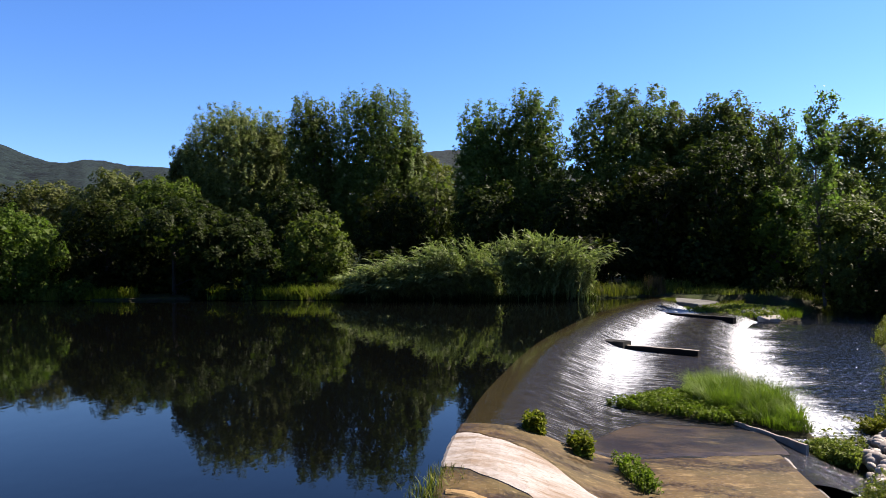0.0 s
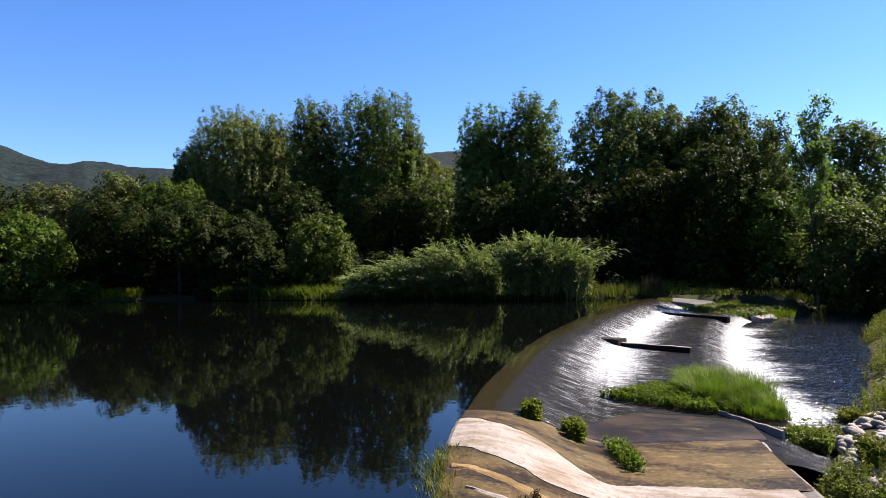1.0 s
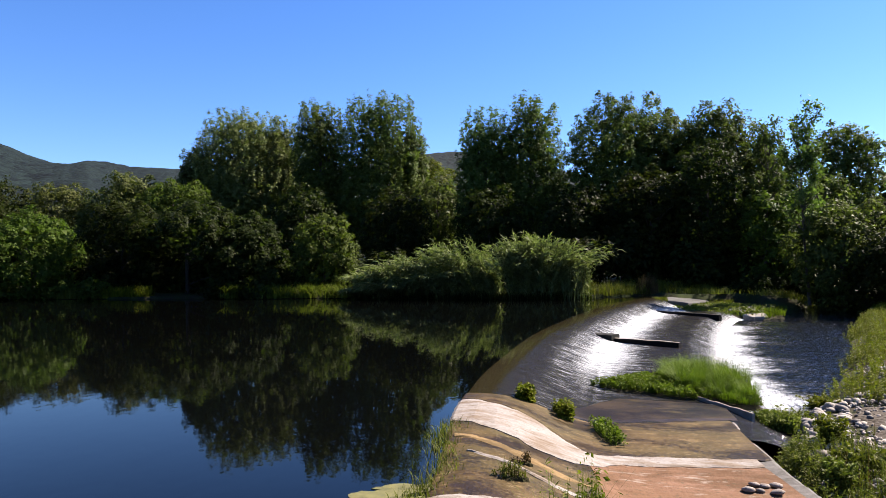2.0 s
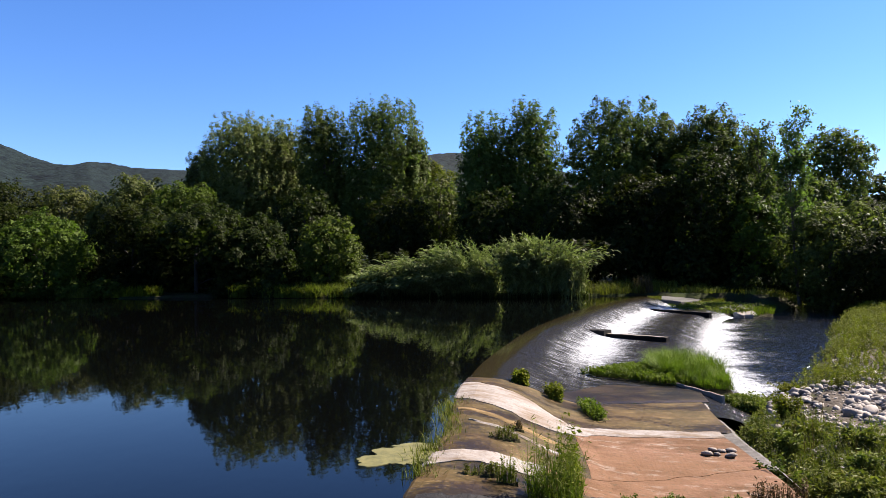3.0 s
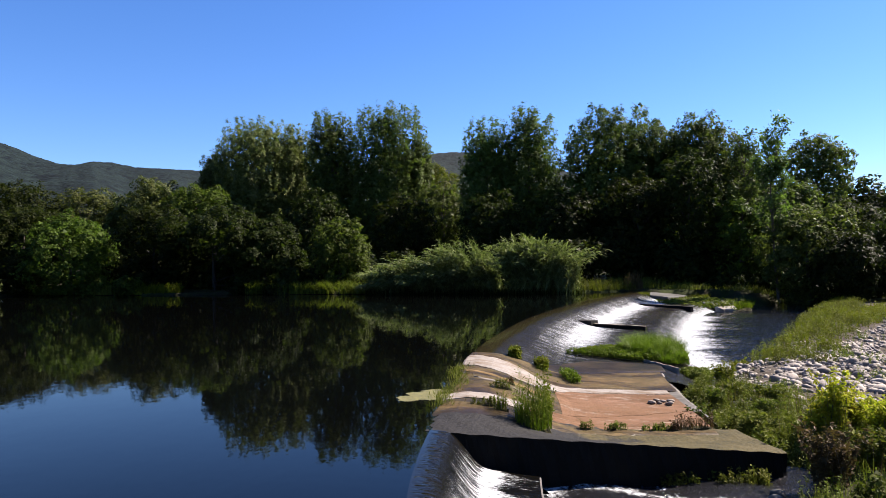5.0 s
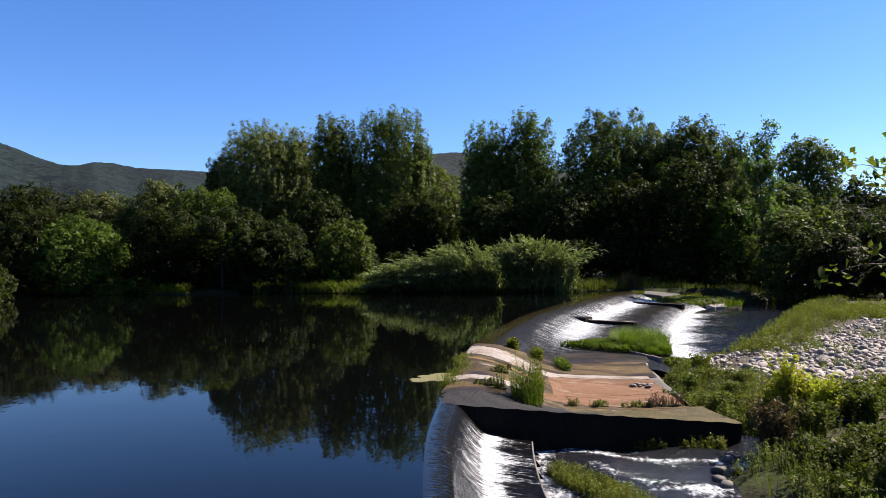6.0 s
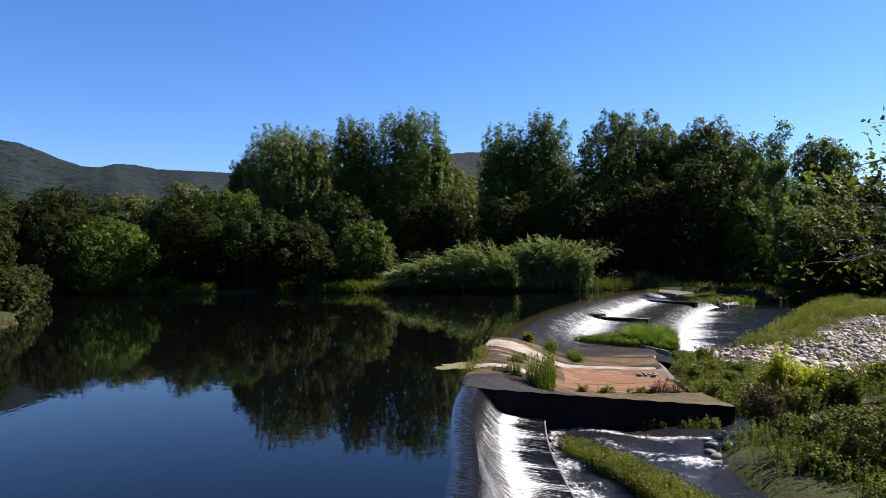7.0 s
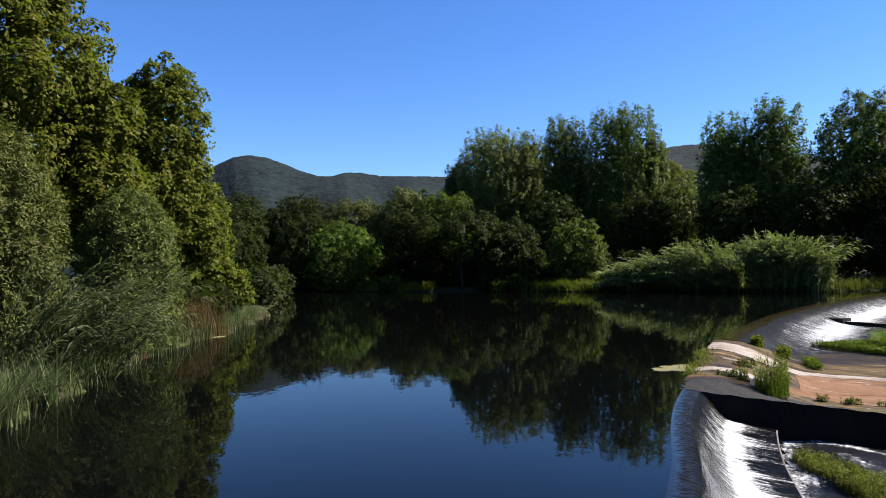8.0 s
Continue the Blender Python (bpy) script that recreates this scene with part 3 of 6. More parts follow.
swept("foam_apron", S_WET - 1.0, crest_s(47.0), 0.2, FOOT_PROFILE, 0.14, 0.0, M_FOOT, foam_foot, "white foam drifting off the lower step", 0.02)


def slab_z(d):
    """Top of the dry spillway, d metres downstream of the crest."""
    return np.interp(d, [-0.4, -0.1, 0.3, 0.7, 1.1, 1.6, 2.1, 2.6, 3.2, 4.5, 6.2], [-0.15, 0.035, 0.05, 0.0, -0.10, -0.29, -0.48, -0.62, -0.70, -0.76, -0.80])


def slab_piece(name, hi, lo, mat, label, lift=0.0, thick=0.95, d0=-0.25, d1=5.5, nd=44, ns=9, rough=0.012, blend=0):
    """A poured strip of the dry spillway between two lines of arc length that follow d."""
    d = np.linspace(d0, d1, nd)
    a = np.interp(d, *zip(*lo))
    b = np.interp(d, *zip(*hi))
    u = np.linspace(0, 1, ns)
    S = a[:, None] + (b - a)[:, None] * u[None]
    D = np.broadcast_to(d[:, None], S.shape)
    edge = 0.03 * np.sin(D * 7 + np.sin(D * 17)) * (np.abs(u - 0.5)[None] > 0.45)
    X, Y = off_crest(S + edge, D)
    Z = slab_z(D) + lift + rough * (np.sin(X * 9 + Y * 4) * 0.4 + np.sin(Y * 13 - X * 3) * 0.4)
    if blend:
        w = (np.clip((u - 0.1) / 0.6, 0, 1)[None] if blend == 1 else np.ones((1, ns))) * np.clip((D + 0.3) / 0.5, 0, 1)
        Z = Z + (np.interp(D, PROFILE[:, 0], PROFILE[:, 1]) + (0.018 if blend == 1 else 0.022) - Z) * w
    Z = Z - 0.02 * ((u == 0) | (u == 1))[None]
    top = np.stack([X, Y, Z], -1).reshape(-1, 3)
    n = len(top)
    F = grid_faces(nd, ns)
    loop = list(range(ns)) + [i * ns + ns - 1 for i in range(1, nd)] + [(nd - 1) * ns + j for j in range(ns - 2, -1, -1)] + [i * ns for i in range(nd - 2, 0, -1)]
    low = top[loop] - np.array([0, 0, thick])
    k = np.arange(len(loop))
    sides = np.stack([np.array(loop)[k], n + k, n + (k + 1) % len(loop), np.array(loop)[(k + 1) % len(loop)]], -1)
    uv = np.concatenate([np.stack([S.ravel(), D.ravel()], -1), np.stack([S.ravel(), D.ravel()], -1)[loop]])
    me = mesh_from(name, np.concatenate([top, low]), np.concatenate([F, sides]), False, mat, uv)
    return put(name, me, WEIR, label)


def line(*yd):
    """A line across the spillway: pairs of d and the world's y near it, turned into arc length."""
    return [(d, float(crest_s(y + 0.27 * d))) for d, y in yd]


L_TOP = line((-0.3, 13.2), (2.2, 13.0), (6.7, 12.9))
L_FILM = line((1.9, 13.3), (2.4, 14.2), (2.9, 15.3), (3.4, 15.9), (4.2, 15.6), (5.2, 15.2), (6.3, 14.6))
L_WU = line((-0.3, 12.6), (0.7, 11.95), (1.5, 11.3), (2.0, 10.3), (2.4, 9.8), (3.4, 9.95), (5.9, 9.45), (6.7, 9.6))
L_WL = line((-0.3, 10.7), (0.5, 10.0), (1.0, 9.5), (1.35, 9.0), (2.0, 8.85), (3.0, 9.3), (5.9, 8.9))
L_2U = line((-0.3, 6.3), (0.6, 6.3), (1.2, 6.2), (5.9, 6.9))
L_2L = line((-0.3, 5.6), (0.6, 5.75), (1.2, 5.6), (5.9, 5.2))
L_BLK = line((-0.3, 4.25), (0.7, 4.35), (1.6, 4.7), (3.0, 5.0), (5.9, 4.9))
slab_piece("slab", L_TOP, L_WU, M_CONC_ALGAE, "brown algae-stained slab of the dry spillway", d1=5.8, ns=17, blend=1)
slab_piece("slab", L_FILM, L_TOP, M_CONC_FILM, "dark wet slab at the edge of the sliding water", d0=1.9, d1=6.0, ns=13, blend=2)
slab_piece("slab", L_WU, L_WL, M_CONC_WHITE, "sun-bleached pinkish concrete strip", 0.014)
slab_piece("slab", L_WL, L_2U, M_CONC_ALGAE, "brown algae-stained slab of the dry spillway", d1=2.3)
slab_piece("slab", L_WL, L_2U, M_CONC_RED, "reddish weathered concrete slab", 0.006, d0=2.3)
slab_piece("slab", L_2U, L_2L, M_CONC_WHITE, "sun-bleached pinkish concrete strip", 0.02, d1=1.6)
slab_piece("slab", L_2U, L_2L, M_CONC_RED, "reddish weathered concrete slab", 0.0, d0=1.6)
slab_piece("slab", L_2L, L_BLK, M_CONC_ALGAE, "brown algae-stained slab of the dry spillway", 0.004)

L_3U = line((-0.1, 9.5), (0.5, 9.1), (1.0, 8.6), (1.6, 8.0), (2.3, 7.7))
L_3L = line((-0.1, 9.3), (0.5, 8.8), (1.0, 8.25), (1.6, 7.75), (2.3, 7.6))
L_4U = line((0.2, 8.35), (0.7, 8.0), (1.3, 7.5), (2.0, 7.1))
L_4L = line((0.2, 8.25), (0.7, 7.88), (1.3, 7.35), (2.0, 7.0))
slab_piece("slab", L_3U, L_3L, M_CONC_OCHRE, "worn ochre concrete strip", 0.02, 0.1, 0.0, 2.2, 26, 5)
slab_piece("slab", L_4U, L_4L, M_CONC_WHITE, "narrow bleached concrete strip", 0.022, 0.1, 0.25, 1.9, 22, 4)


def build_side_slope():
    """The sloping concrete side of the spillway with its pale worn edge."""
    edge = smooth_curve(np.array([(4.75, 6.9), (5.04, 7.8), (5.35, 9.04), (6.06, 11.2), (6.7, 12.9), (7.05, 14.2)]), 8)
    nrm = unit(np.gradient(edge, axis=0))
    nrm = np.stack([nrm[:, 1], -nrm[:, 0]], 1)
    steps = np.array([(-0.35, -1.1), (-0.30, -0.84), (0.02, -0.815), (0.10, -0.85), (0.40, -1.12), (0.75, -1.5)])
    P = edge[:, None] + nrm[:, None] * steps[None, :, :1]
    Z = steps[None, :, 1] + 0.012 * np.sin(np.arange(len(edge)) * 2.1)[:, None]
    V = np.concatenate([P, np.broadcast_to(Z[..., None], (*P.shape[:2], 1))], -1).reshape(-1, 3)
    uv = np.column_stack([np.repeat(np.arange(len(edge)) * 0.2, len(steps)), np.tile(steps[:, 0] * 3, len(edge))])
    put("side_slope", mesh_from("side_slope", V, grid_faces(len(edge), len(steps))[:, ::-1], False, M_CONC_GREY, uv), WEIR, "sloping grey concrete side of the spillway")
    rim = np.array([(-0.04, -0.85), (-0.035, -0.785), (-0.02, -0.775), (0.015, -0.775), (0.03, -0.79), (0.04, -0.87)])
    k = np.arange(26, len(edge))
    P = edge[k, None] + nrm[k, None] * rim[None, :, :1]
    Z = rim[None, :, 1] + 0.02 * np.sin(k * 1.3)[:, None] * np.sin(k * 0.37)[:, None]
    V = np.concatenate([P, np.broadcast_to(Z[..., None], (*P.shape[:2], 1))], -1).reshape(-1, 3)
    uv = np.column_stack([np.repeat(k * 0.2, len(rim)), np.tile(rim[:, 0] * 3, len(k))])
    put("edge_rim", mesh_from("edge_rim", V, grid_faces(len(k), len(rim))[:, ::-1], False, M_CONC_WHITE, uv), WEIR, "pale worn concrete edge of the spillway")


build_side_slope()


def build_block():
    """The wall that ends the dry spillway: dark cap, sheer face."""
    y0, x1 = 3.12, 4.35
    n, m = 70, 10
    u, v = np.linspace(0, 1, n), np.linspace(0, 1, m)
    U, V = np.meshgrid(u, v, indexing="ij")
    back = np.interp(u, [0, 0.15, 0.4, 0.6, 1.0], [5.2, 5.3, 5.5, 5.6, 5.2])
    Y = y0 - 0.07 * U + (back[:, None] - y0) * V ** 1.5
    left = np.interp(Y, CREST[:, 1], CREST[:, 0]) - 0.28
    X = left + (x1 + 0.25 * V - left) * U
    front = -0.01 - 0.77 * np.clip((X - left - 0.2) / (x1 - left - 0.2), 0, 1) ** 0.93 + 0.025
    D, _ = crest_distance(X, Y)
    w = np.clip((Y - y0) / 1.3, 0, 1)
    w = w * w * (3 - 2 * w)
    Z = front * (1 - w) + (slab_z(D) - 0.012) * w + 0.008 * np.sin(X * 11 + Y * 5)
    Z = Z - 0.16 * np.clip(1 - (X - left) / 0.22, 0, 1)
    Y[:, 0] += 0.012 * np.sin(u * 43)
    top = np.stack([X, Y, Z], -1).reshape(-1, 3)
    F = grid_faces(n, m)
    loop = [i * m for i in range(n)] + [(n - 1) * m + j for j in range(1, m)]
    k = np.arange(len(loop) - 1)
    me = mesh_from("cap", top, F, False, M_CONC_CAP)
    put("end_wall_cap", me, WEIR, "blackened concrete cap with moss towards the bank")
    parts_v, parts_f, base = [top[loop]], [], len(loop)
    prev = np.arange(len(loop))
    for depth in (0.03, 0.35, 0.8, 1.6):
        low = top[loop].copy()
        low[:, 2] = np.minimum(low[:, 2] - 0.03, np.maximum(low[:, 2] - depth, -1.7))
        low[:n, 1] += 0.015 + 0.02 * np.sin(np.arange(n) * 1.7 + depth * 9)
        idx = base + np.arange(len(loop))
        parts_v.append(low)
        parts_f.append(np.stack([prev[k], idx[k], idx[k + 1], prev[k + 1]], -1))
        prev, base = idx, base + len(loop)
    # the face's shade is put into its black colour
    me = mesh_from("block", np.concatenate(parts_v), np.concatenate(parts_f), False, M_SHADED_WALL)
    put("end_wall", me, WEIR, "sheer wet concrete face, blackened for the shade on it")


build_block()


def box_bm(bm, p0, p1, w, z0, z1, bevel=0.02, seg=8):
    """A long low wall from p0 to p1 with a slightly worn top."""
    p0, p1 = Vector((*p0, 0)), Vector((*p1, 0))
    t = (p1 - p0).normalized()
    nrm = Vector((t.y, -t.x, 0)) * w / 2
    rings = []
    for i in range(seg + 1):
        c = p0.lerp(p1, i / seg)
        wob = 0.012 * math.sin(i * 2.3)
        rings.append([bm.verts.new(c + nrm * sx + Vector((0, 0, z + wob))) for sx, z in ((-1, z0), (-1, z1 - bevel), (-0.8, z1), (0.8, z1), (1, z1 - bevel), (1, z0))])
    for a, b in zip(rings, rings[1:]):
        for j in range(5):
            bm.faces.new((a[j], b[j], b[j + 1], a[j + 1]))
    bm.faces.new(rings[0][::-1])
    bm.faces.new(rings[-1])


def low_wall(name, p0, p1, w, z0, z1, mat, label, top=None):
    bm = bmesh.new()
    box_bm(bm, p0, p1, w, z0, z1)
    bmesh.ops.recalc_face_normals(bm, faces=bm.faces)
    for f in bm.faces:
        f.material_index = int(bool(top) and f.normal.z > 0.85)
    ob = part(name, bm, mat, WEIR, label)
    if top:
        ob.data.materials.append(top)
    return ob


low_wall("baffle", (9.4, 29.2), (10.3, 28.0), 0.7, -1.0, -0.40, M_CONC_DARK, "dark block at the head of the baffle wall")
# black sides and a lighter top put the light's fall into the colour
low_wall("baffle", (9.9, 28.5), (12.15, 25.5), 0.26, -1.0, -0.56, M_SHADED_WALL, "low baffle wall across the apron, sides coloured for shade", M_CONC_WHITE)
low_wall("baffle", (20.2, 44.4), (22.1, 39.1), 0.26, -1.0, -0.60, M_SHADED_WALL, "low baffle wall across the apron, sides coloured for shade", M_CONC_DARK)
SILL = np.array([(1.845, -1.6), (1.85, -0.775), (1.856, -0.765), (1.876, -0.765), (1.885, -0.775), (1.89, -1.6)])


def build_sill():
    """The thin rim that ends the near apron."""
    sv = np.linspace(S_SOUTH, S_BLOCK - 0.05, 160)
    X, Y = off_crest(sv[:, None], SILL[None, :, 0])
    Z = np.broadcast_to(SILL[None, :, 1], X.shape)
    put("sill", mesh_from("sill", np.stack([X, Y, Z], -1).reshape(-1, 3), grid_faces(len(sv), len(SILL)), False, M_CONC_GREY), WEIR, "narrow concrete rim of the near apron")


build_sill()

# ---------------------------------------------------------------- hills
def build_hill(name, profile, dist, depth, label):
    az = np.radians(np.linspace(profile[0][0], profile[-1][0], 700))
    el = np.interp(np.degrees(az), *zip(*profile))
    r = np.linspace(dist - depth, dist, 44)
    A, R = np.meshgrid(az, r, indexing="ij")
    u = (R - r[0]) / depth
    fold = np.sin(A * 37 + 2.2 * u) * np.sin(A * 17 + 1) * 9 * np.sin(np.clip(u, 0, 1) * np.pi)
    woods = np.random.default_rng(3).uniform(-1, 1, A.shape) * 0.5
    Z = el[:, None] * R * np.sin(np.clip(u, 0, 1) * np.pi / 2) ** 1.1 + fold + woods * np.clip(u * 3, 0, 1) - 2
    X, Y = np.sin(A) * R, np.cos(A) * R
    back = np.stack([X[:, -1] * 1.5, Y[:, -1] * 1.5, Z[:, -1] * 0], -1)
    V = np.concatenate([np.stack([X, Y, Z], -1), back[:, None]], 1).reshape(-1, 3)
    me = mesh_from(name, V, grid_faces(len(az), len(r) + 1)[:, ::-1], True, M_HILL)
    return tagged(put(name, me), label, "hill", kind="structure")


HILL = [(-70, 0.06), (-50, 0.08), (-40, 0.10), (-33, 0.122), (-29.3, 0.145), (-28.2, 0.156), (-27.1, 0.166), (-25.8, 0.170), (-24.5, 0.1675), (-23.2, 0.1595), (-21.8, 0.149), (-20.4, 0.1405), (-19.3, 0.140), (-18.2, 0.1465), (-16.8, 0.146), (-15.2, 0.141), (-12, 0.140), (-9.8, 0.139), (-5, 0.136), (0, 0.145), (5, 0.158), (8.2, 0.166), (9.9, 0.168), (13, 0.164), (20, 0.13), (27, 0.10), (41, 0.08), (60, 0.06), (80, 0.04)]
build_hill("hill", HILL, 900, 620, "distant hills covered with dark green woods")


# ---------------------------------------------------------------- trees
def crown_area(rx, rz):
    return 4 * math.pi * ((rx ** 3.2 + 2 * (rx * rz) ** 1.6) / 3) ** (1 / 1.6)


def even_sphere(rng, n):
    """Directions spread evenly over a sphere, slightly shaken."""
    i = np.arange(n) + 0.5
    z, a = 1 - 2 * i / n, i * 2.39996 + rng.uniform(0, 6.28)
    q = np.sqrt(1 - z * z)
    return unit(np.stack([q * np.cos(a), q * np.sin(a), z], 1) + rng.normal(0, 0.5 / math.sqrt(n), (n, 3)))


def bough_twigs(rng, c, r, twigs, bough, rise, cut=-0.75, boxy=2.0, hollow=None, gap=0.62, crest=0.15):
    """Leafy twigs on boughs that stand all over a crown. bough: length and radius; rise: how steeply the boughs point up;
    gap: their spacing; crest: how far the leaves keep to their upper sides.
    Gives the twigs' places and outward directions, and the boughs' middles."""
    c, r = np.asarray(c, float), np.asarray(r, float)
    length, rad = bough
    nb = max(16, int(crown_area(r[0], r[2]) / (rad * (length + rad) * gap)))
    d = even_sphere(rng, nb)
    d = d[d[:, 2] > cut]
    if hollow is not None:
        d = d[d @ unit(np.array(hollow[:3])) < hollow[3] + rng.uniform(-0.12, 0.12, len(d))]
    nb = len(d)
    shape = 1 / (np.abs(d) ** boxy).sum(1) ** (1 / boxy)
    axis = unit(d * (1 - 0.6 * rise) + np.array([0, 0, 1.3 * rise + 0.1]) + rng.normal(0, 0.16, (nb, 3)))
    size = rng.uniform(0.6, 1.2, nb)
    tip = c + d * (shape * rng.uniform(0.9 - 0.16 * gap, 1.03, nb))[:, None] * r
    B = tip - axis * (length * size * 0.5)[:, None]
    area = size * size * np.where(d[:, 2] > -0.3, 1.0, 0.6) * np.where(d[:, 1] > 0.35, 0.45, 1.0)
    j = rng.choice(nb, twigs, p=area / area.sum())
    u = rng.uniform(0, 1, twigs) ** 0.75
    prof = np.sin(np.pi * (0.22 + 0.74 * u)) ** 0.75
    side = sphere_points(rng, twigs) + d[j] * 0.35 + np.array([0, 0, crest])
    side = unit(side - axis[j] * np.sum(side * axis[j], 1, keepdims=True))
    P = B[j] + axis[j] * ((u - 0.5) * length * size[j])[:, None] + side * (rad * size[j] * prof * rng.uniform(0.55, 1.0, twigs))[:, None]
    N = unit(side * (1.05 - 0.6 * u)[:, None] + axis[j] * (0.15 + 0.8 * u ** 3)[:, None] + d[j] * 0.25)
    return P, N, B


def twig_leaves(rng, P, N, per, length, width, spread, droop=0.2, wild=0.42):
    """A spray of small leaves at each twig, lying roughly across its direction."""
    idx = np.repeat(np.arange(len(P)), per)
    off = rng.normal(0, 1, (len(idx), 3))
    off = off - N[idx] * (np.sum(off * N[idx], 1, keepdims=True) * 0.45)
    pos = P[idx] + off * spread
    M = unit(N[idx] * 0.8 + np.array([0, 0, 0.32]) + rng.normal(0, wild, off.shape))
    return leaf_tris(rng, pos, M, length, width, droop)


def leaf_tris(rng, P, N, length, width, droop):
    """Small pointed leaves of one face each, for crowns seen from far."""
    n = len(P)
    axis = rng.normal(size=(n, 3))
    axis[:, 2] -= droop * 2
    axis = unit(axis - N * np.sum(axis * N, 1, keepdims=True))
    side = np.cross(N, axis)
    s = 1 + 0.35 * rng.uniform(-1, 1, (n, 1))
    a, w = axis * (length * 0.5) * s, side * (width * 0.62) * s
    return np.stack([P - a + w, P + a, P - a - w], 1).reshape(-1, 3), np.arange(3 * n).reshape(-1, 3)


def limbs(rng, base, top, r0, P, count, bend=0.5):
    """A tapered trunk from base to top with limbs that reach some of the clumps."""
    n = 9
    u = np.linspace(0, 1, n)[:, None]
    base, top = np.asarray(base, float), np.asarray(top, float)
    sway = np.stack([np.sin(u[:, 0] * 4 + rng.uniform(0, 6)), np.cos(u[:, 0] * 3.3 + rng.uniform(0, 6)), np.zeros(n)], 1) * bend * 0.25 * u
    trunk = base + (top - base) * u + sway
    items = [tube(trunk, r0 * (1.15 - u[:, 0]) ** 0.8 + 0.01, 8)]
    pick = rng.choice(len(P), min(count, len(P)), replace=False)
    for j in pick:
        h = np.clip((P[j, 2] - base[2]) / max(top[2] - base[2], 0.1) * 0.65, 0.12, 0.92)
        k = h * (n - 1)
        a = trunk[int(k)] + (trunk[min(int(k) + 1, n - 1)] - trunk[int(k)]) * (k % 1)
        v = np.linspace(0, 1, 5)[:, None]
        mid = a + (P[j] - a) * v + np.array([0, 0, 1]) * (np.sin(v * np.pi) * 0.12 * np.linalg.norm(P[j] - a))
        items.append(tube(mid, r0 * 0.32 * (1.05 - v[:, 0]) + 0.008, 5))
    return merge(items)


def tree(name, x, y, h, rx, rz, mat, label, cz=None, leaf=(0.42, 0.30), cut=-0.75, bark=None, seed=0, lean=(0, 0), zb=None, group="trees on the far bank", droop=0.2, nl=10, extra=(), boxy=2.0, inner=0.3, cov=1.2, bough=None, rise=0.3, hollow=None, wild=0.34, gap=1.0, crest=0.55):
    """A tree: Empty at its foot, tapered trunk with limbs, and a crown of boughs set with leafy twigs. cz: height of the crown's middle,
    cov: how many times over the leaves cover the crown, bough: a bough's length and radius, rise: how upright the boughs are."""
    rng = np.random.default_rng(1000 + seed)
    z0 = float(ground_height(x, y)) - 0.15 if zb is None else zb
    ob = new(name)
    ob.location = (x, y, z0)
    tagged(ob, label, "bush" if "bush" in name or "shrub" in name else "tree", group)
    cz = h - rz if cz is None else cz
    bough = bough or (min(0.22 * rx + 0.5, 1.9), min(0.17 * rx + 0.3, 1.15))
    each, area = 7, 0.55 * leaf[0] * leaf[1]
    parts = [((lean[0], lean[1], cz), (rx, rx, rz), cut, boxy, hollow)] + [((ex, ey, ez), (er, er, er * 0.8), -0.8, 2.0, None) for ex, ey, ez, er, _ in extra]
    leaves, mids = [], []
    for c, r, low, bx, hol in parts:
        twigs = max(int(cov * crown_area(r[0], r[2]) / area / each), 40)
        P, N, B = bough_twigs(rng, c, r, twigs, bough, rise, low, bx, hol, gap, crest)
        P[:, 2] = np.maximum(P[:, 2], 0.2)
        leaves.append(twig_leaves(rng, P, N, each, *leaf, 0.7 * max(leaf), droop, wild))
        mids.append(B)
        big = min((2.4 if leaf[0] > 0.16 else 1.7) * max(leaf), 0.5)
        ni = int(crown_area(r[0], r[2]) * inner * 0.35 / big ** 2) + 30
        Pi = np.array(c) + sphere_points(rng, ni) * rng.uniform(0.4, 0.82, (ni, 1)) * np.array(r)
        if hol is not None:
            Pi = Pi[((Pi - np.array(c)) / np.array(r)) @ unit(np.array(hol[:3])) < 0.22]
        Pi[:, 2] = np.maximum(Pi[:, 2], 0.4)
        leaves.append(twig_leaves(rng, Pi, sphere_points(rng, len(Pi)), 4, big, big * 0.8, big * 0.6, 0.2, 0.8))
    V, F = merge(leaves)
    put("crown", mesh_from("crown", V, F, False, mat), ob)
    B = np.concatenate(mids)
    tv, tf = limbs(rng, (0, 0, 0), (lean[0] * 0.8, lean[1] * 0.8, cz + rz * 0.5), 0.05 + h * 0.014, B, nl)
    put("trunk", mesh_from("trunk", tv, tf, True, bark or M_BARK), ob)
    return ob


